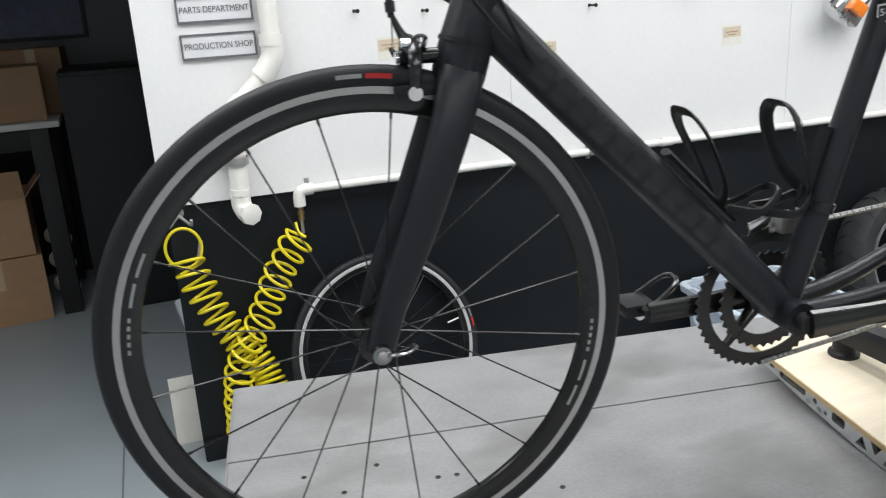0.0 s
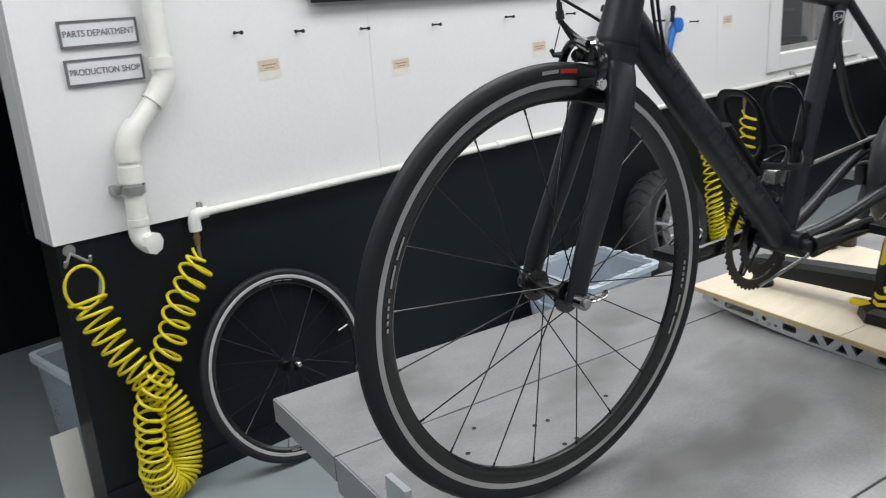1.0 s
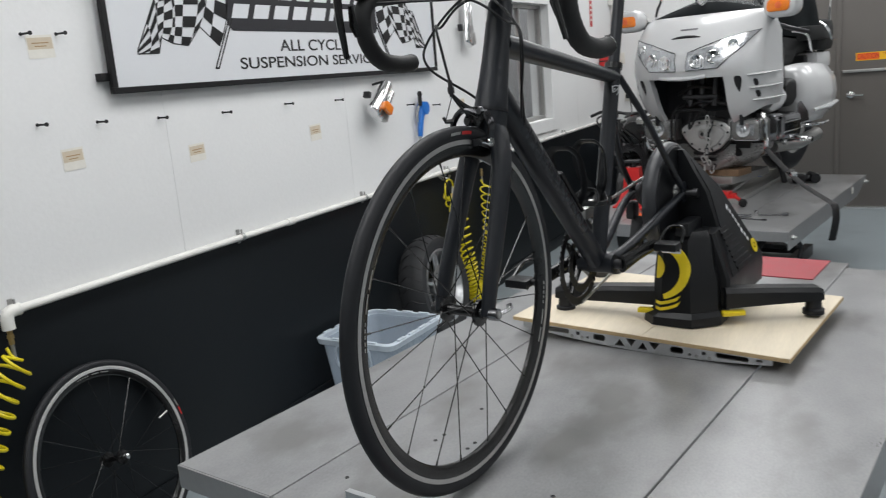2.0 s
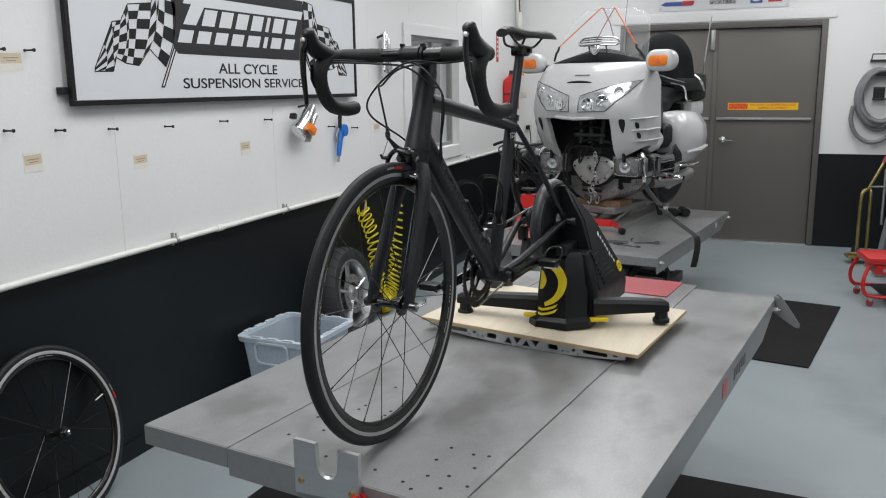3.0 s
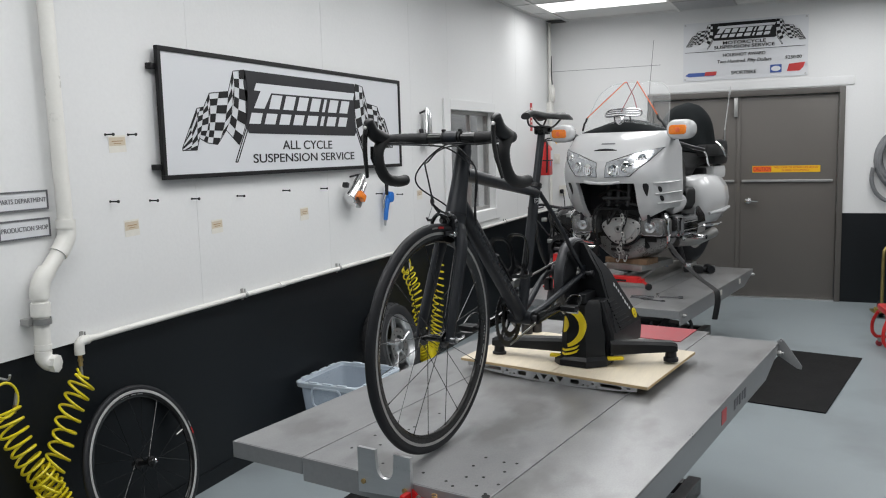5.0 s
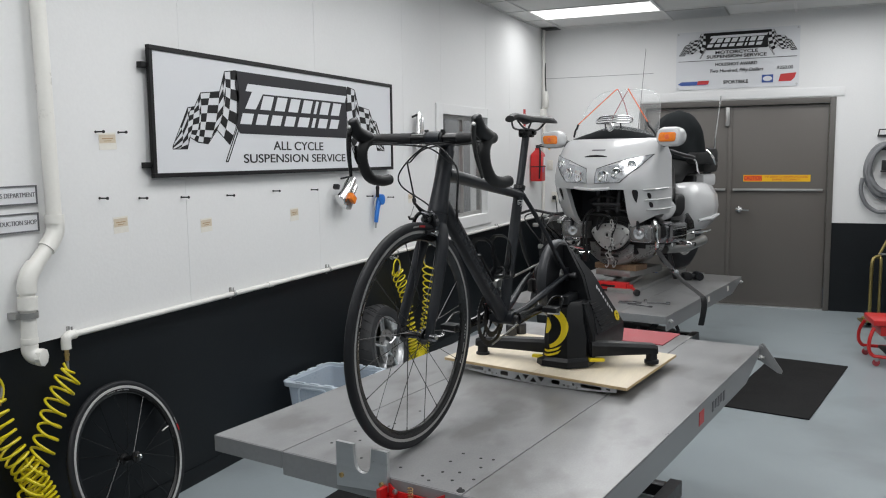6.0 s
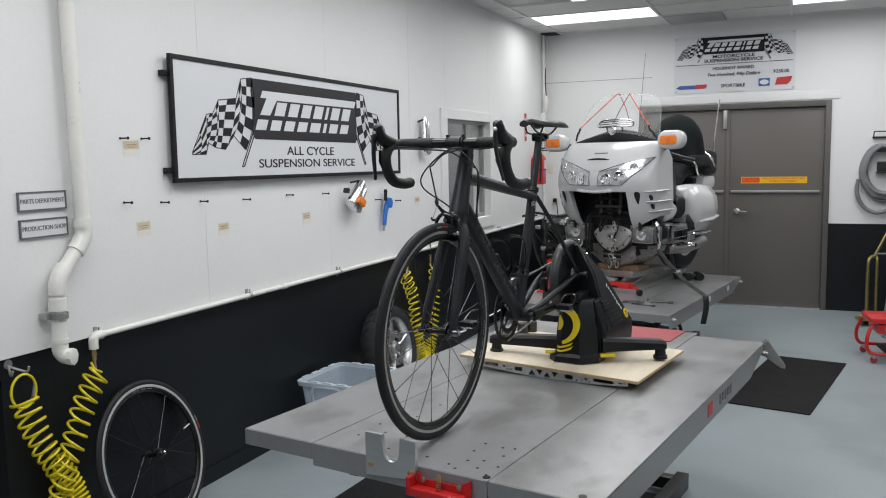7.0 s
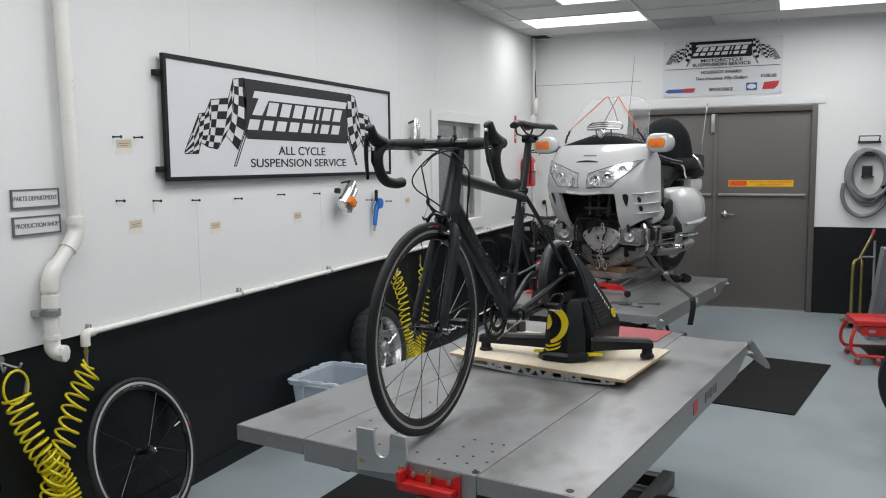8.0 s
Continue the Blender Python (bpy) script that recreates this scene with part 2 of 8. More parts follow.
    def plate(self, outline, holes, d0, d1, m=None):
        """A flat plate with holes cut through it, outlines in (x, y), from z=d0 to z=d1."""
        bm = bmesh.new()
        for loop in [outline] + holes:
            vs = [bm.verts.new((x, y, d0)) for x, y in loop]
            for i in range(len(vs)):
                bm.edges.new((vs[i], vs[(i + 1) % len(vs)]))
        bmesh.ops.triangle_fill(bm, use_beauty=True, edges=bm.edges[:])
        up = bmesh.ops.extrude_face_region(bm, geom=bm.faces[:])
        bmesh.ops.translate(bm, vec=(0, 0, d1 - d0), verts=[g for g in up["geom"] if isinstance(g, bmesh.types.BMVert)])
        bm.verts.index_update()
        self.add([p.co[:] for p in bm.verts], [[p.index for p in f.verts] for f in bm.faces], m)
        bm.free()
        return self

    def grid(self, rows, thick=None, m=None):
        """A sheet from rows of points; thick: a vector that gives it depth."""
        n, k = len(rows), len(rows[0])
        top = [Vector(p) for r in rows for p in r]
        quads = [(i * k + j, i * k + j + 1, (i + 1) * k + j + 1, (i + 1) * k + j) for i in range(n - 1) for j in range(k - 1)]
        if thick is None:
            return self.add(top, quads, m)
        low = [p + Vector(thick) for p in top]
        o = n * k
        faces = quads + [tuple(o + i for i in q)[::-1] for q in quads]
        edge = [j for j in range(k)] + [i * k + k - 1 for i in range(1, n)] + [(n - 1) * k + j for j in range(k - 2, -1, -1)] + [i * k for i in range(n - 2, 0, -1)]
        faces += [(edge[i], o + edge[i], o + edge[(i + 1) % len(edge)], edge[(i + 1) % len(edge)]) for i in range(len(edge))]
        return self.add(top + low, faces, m)


def data_of(name, mesh, material, smooth=32):
    me = bpy.data.meshes.new(name)
    me.from_pydata([tuple(p) for p in mesh.v], [], mesh.f)
    me.validate()
    bm = bmesh.new()
    bm.from_mesh(me)
    bmesh.ops.recalc_face_normals(bm, faces=bm.faces[:])
    bm.to_mesh(me)
    bm.free()
    me.materials.append(material)
    if smooth:
        me.polygons.foreach_set("use_smooth", [True] * len(me.polygons))
        me.set_sharp_from_angle(angle=radians(smooth))
    return me


def part(name, mesh, material, parent, label="", smooth=32):
    """One mesh object under a thing or under a part."""
    ob = new(name, data_of(name, mesh, material, smooth))
    ob.parent = parent
    return tagged(ob, label)


def solo(name, mesh, material, label, category, m=None, group="", kind="", smooth=32):
    """A thing or piece of the setting that is one mesh."""
    ob = new(name, data_of(name, mesh, material, smooth))
    if m is not None:
        ob.matrix_world = m
    return tagged(ob, label, category, group, kind)


def thing(name, label, category, m=None, group="", kind=""):
    """An Empty at the base of a thing, for its parts."""
    ob = new(name)
    ob.empty_display_size = 0.1
    if m is not None:
        ob.matrix_world = m
    return tagged(ob, label, category, group, kind)


def lettering(name, text, size, material, parent, m, align="CENTER", squeeze=1.0, label="", depth=0.0008, shear=0.0, bold=0.0, room=None):
    """Raised writing in the built-in font, one mesh a word; room=(width, height) stretches the line to that size."""
    cu = bpy.data.curves.new(name, "FONT")
    cu.body, cu.size, cu.align_x, cu.align_y, cu.extrude, cu.shear, cu.offset = text, size, align, "CENTER", depth, shear, size * bold
    tmp = bpy.data.objects.new(name, cu)
    scene.collection.objects.link(tmp)
    bpy.context.view_layer.update()
    me = bpy.data.meshes.new_from_object(tmp.evaluated_get(bpy.context.evaluated_depsgraph_get()))
    bpy.data.objects.remove(tmp)
    v = np.array([p.co[:] for p in me.vertices])
    lo, hi = v.min(0), v.max(0)
    if room:
        me.transform(Matrix.Diagonal((room[0] / (hi[0] - lo[0]), room[1] / (hi[1] - lo[1]), 1, 1)) @ Matrix.Translation((-(lo[0] + hi[0]) / 2, -(lo[1] + hi[1]) / 2, 0)))
    else:
        me.transform(Matrix.Diagonal((squeeze, 1, 1, 1)))
    whole = bmesh.new()
    whole.from_mesh(me)
    bpy.data.meshes.remove(me)
    spans = sorted((min(p.co.x for p in f.verts), max(p.co.x for p in f.verts)) for f in whole.faces)
    gaps, reach = [], spans[0][1]
    for a, b in spans:
        if a > reach:
            gaps.append((a - reach, (a + reach) / 2))
        reach = max(reach, b)
    cuts = sorted(c for _, c in sorted(gaps)[::-1][:text.count(" ")])
    for k in range(len(cuts) + 1):
        word = whole.copy()
        gone = [f for f in word.faces if sum(f.calc_center_median().x > c for c in cuts) != k]
        bmesh.ops.delete(word, geom=gone, context="FACES")
        data = bpy.data.meshes.new(name)
        word.to_mesh(data)
        word.free()
        data.transform(m)
        data.materials.append(material)
        ob = new(name, data)
        ob.parent = parent
        tagged(ob, label)
    whole.free()


def arc(cx, cy, r, a0, a1, n):
    return [(cx + r * math.cos(radians(a0 + (a1 - a0) * i / (n - 1))), cy + r * math.sin(radians(a0 + (a1 - a0) * i / (n - 1)))) for i in range(n)]


def rounded(x0, x1, y0, y1, r, n=5):
    return arc(x1 - r, y1 - r, r, 0, 90, n) + arc(x0 + r, y1 - r, r, 90, 180, n) + arc(x0 + r, y0 + r, r, 180, 270, n) + arc(x1 - r, y0 + r, r, 270, 360, n)


def curve(points, n=8, closed=False):
    """A smooth line through points."""
    p = [Vector(q) for q in points]
    k, out = len(p), []
    for i in range(k if closed else k - 1):
        a, b, c, d = (p[(i - 1) % k] if closed or i else p[0]), p[i], p[(i + 1) % k], (p[(i + 2) % k] if closed or i < k - 2 else p[-1])
        for j in range(n):
            t = j / n
            out.append(0.5 * ((2 * b) + (c - a) * t + (2 * a - 5 * b + 4 * c - d) * t * t + (3 * b - a - 3 * c + d) * t ** 3))
    return out if closed else out + [p[-1]]


# ---- the setting ----
WY, XE, FX, TOP, LOW = 2.737, -0.360, 6.97, 3.07, 0.937   # long wall, its end, far wall, ceiling, top of the black paint
WX0, WX1, WZ0, WZ1 = 4.03, 5.08, 1.105, 2.012             # window opening
BACK_X, BACK_Y = -5.2, -4.6

solo("floor", Mesh().box(BACK_X - 0.2, FX + 1.6, BACK_Y - 0.2, 5.75, -0.2, 0.0), FLOOR_GREY, "blue-grey painted concrete floor, scuffed", "floor", kind="structure", smooth=0)

# the long wall: white panels above, black paint below, a window opening
wall = thing("wall_north", "white panelled workshop wall above a black painted lower part", "wall", kind="structure")
seams = [XE, 0.875, 2.095, 3.315, WX0]
for a, b in zip(seams, seams[1:]):
    part("panel", Mesh().box(a + 0.0006, b - 0.0006, WY, WY + 0.05, LOW, TOP, 0.0012), WALL_WHITE, wall, smooth=0)
part("panel", Mesh().box(WX0 + 0.0006, WX1 - 0.0006, WY, WY + 0.05, WZ1, TOP, 0.0012), WALL_WHITE, wall, smooth=0)
part("panel", Mesh().box(WX0 + 0.0006, WX1 - 0.0006, WY, WY + 0.05, LOW, WZ0, 0.0012), WALL_WHITE, wall, smooth=0)
for a, b in ((WX1, 5.76), (5.76, FX)):
    part("panel", Mesh().box(a + 0.0006, b - 0.0006, WY, WY + 0.05, LOW, TOP, 0.0012), WALL_WHITE, wall, smooth=0)
core = Mesh()
for a, b, c, d in ((XE, WX0, LOW, TOP), (WX1, FX, LOW, TOP), (WX0, WX1, WZ1, TOP), (WX0, WX1, LOW, WZ0)):
    core.box(a, b, WY + 0.05, WY + 0.17, c, d)
part("core", core, WALL_WHITE, wall, smooth=0)
part("lower_wall", Mesh().box(XE + 0.01, FX, WY + 0.012, WY + 0.165, 0, LOW - 0.001), WALL_BLACK, wall, "black painted lower wall", smooth=0)
part("skirting", Mesh().box(XE + 0.012, FX, WY + 0.001, WY + 0.0115, 0, 0.085, 0.002), WALL_BLACK, wall, "black skirting board")

# window with trim, frame, pane, and the office behind it
win = thing("window_1", "white framed interior window in the workshop wall", "window", kind="structure")
tr = Mesh()
for a, b, c, d in ((WX0 - 0.13, WX0, WZ0 - 0.1, WZ1 + 0.085), (WX1, WX1 + 0.13, WZ0 - 0.1, WZ1 + 0.085), (WX0, WX1, WZ1, WZ1 + 0.085), (WX0, WX1, WZ0 - 0.1, WZ0)):
    tr.box(a, b, WY - 0.018, WY - 0.001, c, d, 0.003)
part("trim", tr, WALL_WHITE, win, smooth=0)
fr = Mesh()
fr.box(WX0, WX0 + 0.03, WY + 0.05, WY + 0.1, WZ0, WZ1).box(WX1 - 0.03, WX1, WY + 0.05, WY + 0.1, WZ0, WZ1)
fr.box(WX0 + 0.03, WX1 - 0.03, WY + 0.05, WY + 0.1, WZ0, WZ0 + 0.03).box(WX0 + 0.03, WX1 - 0.03, WY + 0.05, WY + 0.1, WZ1 - 0.03, WZ1)
part("window_frame", fr, GREY_STEEL, win, smooth=0)
part("mullion", Mesh().box(4.62, 4.645, WY + 0.055, WY + 0.095, WZ0 + 0.03, WZ1 - 0.03), GREY_STEEL, win)
pane = part("pane", Mesh().box(WX0 + 0.03, WX1 - 0.03, WY + 0.07, WY + 0.076, WZ0 + 0.03, WZ1 - 0.03), GLASS, win, smooth=0)
pane.visible_shadow = False
part("red_post", Mesh().box(WX0 + 0.05, WX0 + 0.10, WY + 0.2, WY + 0.26, 0, 2.4, 0.004), RED, win, "red painted post behind the pane")
# room behind the pane, its dimness put into the grey of the walls
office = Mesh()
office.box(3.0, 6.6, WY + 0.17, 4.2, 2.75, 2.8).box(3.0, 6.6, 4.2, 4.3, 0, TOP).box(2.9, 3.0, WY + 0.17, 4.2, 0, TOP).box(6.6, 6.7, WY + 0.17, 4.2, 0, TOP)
solo("wall_office", office, ROOM_DIMMED, "office wall behind the window, its dimness put into the grey", "wall", kind="structure", smooth=0)

# far wall with the double door
DY0, DY1, DH = -0.281, 1.569, 2.138
far = thing("wall_east", "white far wall with a black painted lower part", "wall", kind="structure")
f = Mesh()
f.box(FX, FX + 0.16, DY1, WY + 0.17, LOW - 0.018, TOP).box(FX, FX + 0.16, BACK_Y, DY0, LOW - 0.018, TOP).box(FX, FX + 0.16, DY0, DY1, DH, TOP)
part("upper_wall", f, WALL_WHITE, far, smooth=0)
f = Mesh()
f.box(FX + 0.002, FX + 0.16, DY1, WY + 0.011, 0, LOW - 0.019).box(FX + 0.002, FX + 0.16, BACK_Y, DY0, 0, LOW - 0.019)
part("lower_wall", f, WALL_BLACK, far, "black painted lower wall", smooth=0)
part("header_trim", Mesh().box(FX - 0.012, FX - 0.001, DY0 - 0.13, DY1 + 0.13, DH + 0.070, DH + 0.158, 0.003), WALL_WHITE, far, "white painted trim board above the door")
door = thing("door_1", "closed taupe steel double door with push bars", "door", kind="structure")
fr = Mesh()
fr.box(FX - 0.02, FX + 0.1, DY0 - 0.055, DY0, 0, DH + 0.06, 0.003).box(FX - 0.02, FX + 0.1, DY1, DY1 + 0.055, 0, DH + 0.06, 0.003).box(FX - 0.02, FX + 0.1, DY0, DY1, DH, DH + 0.06, 0.003)
part("door_frame", fr, DOOR_FRAME, door)
mid = 0.675
for a, b in ((DY0 + 0.004, mid - 0.003), (mid + 0.003, DY1 - 0.004)):
    leaf = part("door_leaf", Mesh().box(FX + 0.03, FX + 0.075, a, b, 0.012, DH - 0.006, 0.003), DOOR, door)
    part("push_bar", Mesh().box(FX + 0.004, FX + 0.028, a + 0.035, b - 0.035, 1.240, 1.265, 0.004), GREY_STEEL, leaf, "grey metal push bar")
part("astragal", Mesh().box(FX + 0.02, FX + 0.03, mid - 0.02, mid + 0.022, 0.012, DH - 0.01, 0.002), DOOR, door)
part("door_handle", Mesh().lathe([(0.032, 0), (0.032, 0.008), (0.014, 0.012), (0.012, 0.05), (0.016, 0.055), (0, 0.06)], 20, pose(FX + 0.03, 0.572, 1.042, 0, -90, 0)).rod((FX - 0.018, 0.572, 1.042), (FX - 0.018, 0.467, 1.037), 0.009), CHROME, door, "chrome lever handle")
part("closer_arm", Mesh().box(FX - 0.005, FX + 0.03, 0.685, 0.725, 1.93, 2.13, 0.003), GREY_STEEL, door)
part("threshold", Mesh().box(FX - 0.015, FX + 0.1, DY0, DY1, 0.0, 0.012, 0.002), ALU, door, "aluminium threshold strip")

# ceiling: tiles, bars, lamps
PANELS = [(5.65, 1.29), (5.65, -1.15), (4.43, 0.68), (4.43, -1.15)] + [(x, y) for x in (2.60, 1.38, 0.16, -1.06, -2.89) for y in (0.68, -2.37)] + [(-1.67, 1.29)]
cl = Mesh()
cl.box(BACK_X - 0.2, FX + 0.2, BACK_Y - 0.2, 5.75, TOP + 0.02, TOP + 0.1)
x = 5.65 - 0.61 * 18
tiles = []
while x < FX:
    y = 1.29 - 1.22 * 5
    while y < WY:
        if not any(abs(x - px) < 0.1 and abs(y - py) < 0.7 for px, py in PANELS) and x > BACK_X - 0.7:
            cl.box(x + 0.014, min(x + 0.596, FX - 0.002), max(y + 0.014, BACK_Y), min(y + 1.206, WY - 0.002), TOP + 0.004, TOP + 0.02)
        y += 1.22
    x += 0.61
solo("ceiling", cl, CEIL, "white suspended tile ceiling", "ceiling", kind="structure", smooth=0)
bars = Mesh()
x = 5.65 - 0.61 * 17
while x < FX:
    bars.box(x - 0.012, x + 0.012, BACK_Y, WY - 0.001, TOP - 0.004, TOP + 0.0195)
    x += 0.61
y = 1.29 - 1.22 * 4
while y < WY:
    bars.box(BACK_X, FX - 0.001, y - 0.012, y + 0.012, TOP - 0.006, TOP + 0.019)
    y += 1.22
bars.box(BACK_X, FX - 0.001, WY - 0.022, WY - 0.001, TOP - 0.005, TOP + 0.018).box(FX - 0.022, FX - 0.001, BACK_Y, WY - 0.023, TOP - 0.005, TOP + 0.018)
solo("trim", bars, CEIL_BAR, "white metal ceiling grid bars", "ceiling trim", kind="structure", smooth=0)
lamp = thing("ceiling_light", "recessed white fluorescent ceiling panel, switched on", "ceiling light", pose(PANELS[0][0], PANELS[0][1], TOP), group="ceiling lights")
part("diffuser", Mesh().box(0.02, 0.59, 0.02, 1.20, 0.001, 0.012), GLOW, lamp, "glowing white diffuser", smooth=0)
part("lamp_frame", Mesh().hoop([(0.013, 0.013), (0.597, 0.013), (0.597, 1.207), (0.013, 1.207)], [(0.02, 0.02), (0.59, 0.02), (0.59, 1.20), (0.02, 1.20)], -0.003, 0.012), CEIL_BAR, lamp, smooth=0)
for px, py in PANELS[1:]:
    copy_thing(lamp, pose(px, py, TOP))
# extra panel out of sight in the office, added to brighten the window pane
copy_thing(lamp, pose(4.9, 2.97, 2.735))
# area lights for the workshop panels and for the added office panel
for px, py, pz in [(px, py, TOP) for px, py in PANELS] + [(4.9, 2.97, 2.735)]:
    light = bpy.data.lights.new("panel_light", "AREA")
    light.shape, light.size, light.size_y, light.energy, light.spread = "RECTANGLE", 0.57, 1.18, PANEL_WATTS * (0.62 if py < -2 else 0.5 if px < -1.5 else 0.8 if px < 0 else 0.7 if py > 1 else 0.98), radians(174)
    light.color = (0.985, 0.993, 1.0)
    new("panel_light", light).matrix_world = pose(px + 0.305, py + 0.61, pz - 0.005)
vent = thing("ceiling_vent", "grey louvred air vent in the ceiling", "vent", pose(6.26, 0.68, TOP - 0.008))
part("backing", Mesh().box(0.016, 0.594, 0.016, 0.594, 0.001, 0.007), GREY_STEEL, vent)
for i in range(14):
    part("slat", Mesh().box(0.03 + i * 0.04, 0.05 + i * 0.04, 0.03, 0.58, -0.004, 0.0005), ALU, vent, smooth=0)

# walls that close the place
solo("wall_south", Mesh().box(BACK_X, FX, BACK_Y - 0.15, BACK_Y, 0, TOP), WALL_WHITE, "plain white wall behind the camera", "wall", kind="structure", smooth=0)
solo("wall_west", Mesh().box(BACK_X - 0.15, BACK_X, BACK_Y - 0.15, 5.75, 0, TOP), WALL_WHITE, "plain white end wall", "wall", kind="structure", smooth=0)
# unseen header over the opening, added to keep lamp light off the store room
w = Mesh()
w.box(BACK_X, -3.6, WY, WY + 0.16, 0, TOP).box(-3.6, XE, WY, WY + 0.16, 2.13, TOP)
solo("wall_light_block", w, WALL_WHITE, "white wall beside the open doorway, with an unseen header added to block lamp light", "wall", kind="structure", smooth=0)

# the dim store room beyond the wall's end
# upper wall coloured dark grey to carry the shade of the room
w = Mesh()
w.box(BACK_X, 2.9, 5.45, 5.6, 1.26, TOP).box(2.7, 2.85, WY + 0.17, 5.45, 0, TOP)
solo("wall_store_upper", w, ROOM_DIMMED, "upper wall of the unlit store room, its shade put into the grey", "wall", kind="structure", smooth=0)
solo("wall_store_lower", Mesh().box(BACK_X, 2.7, 5.448, 5.6, 0, 1.259), WALL_BLACK, "black lower wall of the unlit store room", "wall", kind="structure", smooth=0)


# ---- lift table under the bicycle ----
TABLE_TOP = 0.768
TABLE = pose(-0.3586, 1.0464, 0, 0, 0, -8.6)


def lift_table(m, top, label, L=2.21):
    """Steel deck with two side wings, a folded skirt, a dark scissor frame and a base."""
    t = thing("lift_table", label, "lift table", m, group="motorcycle lift tables")
    part("deck", Mesh().box(0, L, -0.323, 0.323, top - 0.05, top, 0.0025), STEEL_DECK, t, "worn brushed steel deck", smooth=0)
    for s in (-1, 1):
        a, b = (-0.658, -0.327) if s < 0 else (0.327, 0.627)
        wing = part("side_wing", Mesh().box(0.0, L - 0.07, a, b, top - 0.006, top, 0.002), STEEL_DECK, t, "worn steel side extension", smooth=0)
        edge = a if s < 0 else b
        low = top - (0.10 if s < 0 else 0.056)
        part("skirt", Mesh().prism([(0.0, low), (L - 0.36, low - 0.006), (L - 0.10, top - 0.035), (L - 0.07, top - 0.0065), (0.0, top - 0.0065)], -0.0025, 0.0025, pose(0, edge - s * 0.0025, 0, 90, 0, 0)), STEEL_EDGE, wing, smooth=0)
        part("front_lip", Mesh().box(-0.004, 0.0, a, b, top - 0.055, top - 0.001, 0.001), STEEL_EDGE, wing, smooth=0)
        part("rear_lip", Mesh().box(L - 0.07, L - 0.066, a, b, top - 0.055, top - 0.001, 0.001), STEEL_EDGE, wing, smooth=0)
        for x in (0.06, L - 0.12):
            part("bolt", Mesh().rod((x, edge, top - 0.04), (x, edge + s * 0.017, top - 0.04), 0.014, 6).rod((x, edge + s * 0.017, top - 0.04), (x, edge + s * 0.027, top - 0.04), 0.007, 10), GREY_STEEL, wing)
    part("front_skirt", Mesh().box(-0.004, 0.0, -0.323, 0.323, top - 0.075, top - 0.001, 0.001), STEEL_EDGE, t, smooth=0)
    for s in (-1, 1):
        part("side_rail", Mesh().box(0.1, L - 0.1, s * 0.24 - 0.02, s * 0.24 + 0.02, top - 0.13, top - 0.052, 0.003), DARK_STEEL, t)
        part("scissor_arm", Mesh().rod((0.35, s * 0.21, 0.10), (1.75, s * 0.21, top - 0.14), 0.03, 4), DARK_STEEL, t)
        part("scissor_arm", Mesh().rod((1.75, s * 0.17, 0.10), (0.35, s * 0.17, top - 0.14), 0.03, 4), DARK_STEEL, t)
        part("base_rail", Mesh().box(0.15, L - 0.15, s * 0.3 - 0.03, s * 0.3 + 0.03, 0.0, 0.08, 0.004), DARK_STEEL, t)
    part("cross_bar", Mesh().box(0.2, 0.26, -0.27, 0.27, 0.02, 0.08, 0.003), DARK_STEEL, t)
    part("cross_bar", Mesh().box(L - 0.26, L - 0.2, -0.27, 0.27, 0.02, 0.08, 0.003), DARK_STEEL, t)
    return t


table = lift_table(TABLE, TABLE_TOP, "grey steel motorcycle lift table, raised, with scuffed deck")
holes = [(0.196, 0.175), (0.258, 0.243), (0.355, 0.176), (0.387, 0.175), (0.544, 0.177), (0.354, 0.088), (0.385, 0.089), (0.195, 0.088), (0.132, 0.239), (0.546, 0.091), (0.076, 0.075), (0.075, -0.071),
         (0.056, -0.161), (0.036, -0.195), (0.108, -0.196), (0.189, -0.172), (0.263, -0.172), (0.130, -0.240), (0.070, -0.252), (0.106, -0.301), (0.035, -0.300), (0.256, -0.238), (0.265, -0.276), (0.193, -0.274)]
for hx, hy in holes:
    part("bolt_hole", Mesh().lathe([(0.0, 0), (0.0048, 0), (0.0048, 0.0008), (0.0042, 0.0008), (0.0035, 0.0004), (0, 0.0004)], 10, pose(hx, hy, TABLE_TOP)), INK, table)
for hx, hy in ((0.02, -0.31), (0.03, -0.60)):
    part("bolt_hole", Mesh().lathe([(0.0, 0), (0.012, 0), (0.012, 0.0015), (0, 0.0015)], 12, pose(hx, hy, TABLE_TOP)), INK, table)
for k in range(5):
    part("print_bar", Mesh().box(1.28 + 0.042 * k, 1.304 + 0.042 * k, -0.6596, -0.6582, TABLE_TOP - 0.075 + 0.006 * (k % 2), TABLE_TOP - 0.035), GREY_INK, table, "faded dark print", smooth=0)
part("red_marker", Mesh().box(1.10, 1.165, -0.6596, -0.6582, TABLE_TOP - 0.078, TABLE_TOP - 0.027), RED, table, "small red sticker", smooth=0)
part("end_plate", Mesh().box(1.94, 2.215, -0.26, 0.26, TABLE_TOP, TABLE_TOP + 0.004, 0.001), RED_FADED, table, "faded red plate at the deck's end", smooth=0)
hook = Mesh().prism([(0.012, 0.012), (-0.012, 0.032), (-0.034, 0.014), (-0.150, -0.150), (-0.146, -0.172), (-0.120, -0.168), (0.012, -0.085)], 0, 0.014, pose(2.12, -0.660, TABLE_TOP, 90, 0, 90) @ Matrix.Scale(0.66, 4))
hook.rod((2.11, -0.665, TABLE_TOP + 0.003), (2.165, -0.665, TABLE_TOP + 0.003), 0.009, 10)
part("ramp_bracket", hook, STEEL_EDGE, table, "folded steel ramp bracket")

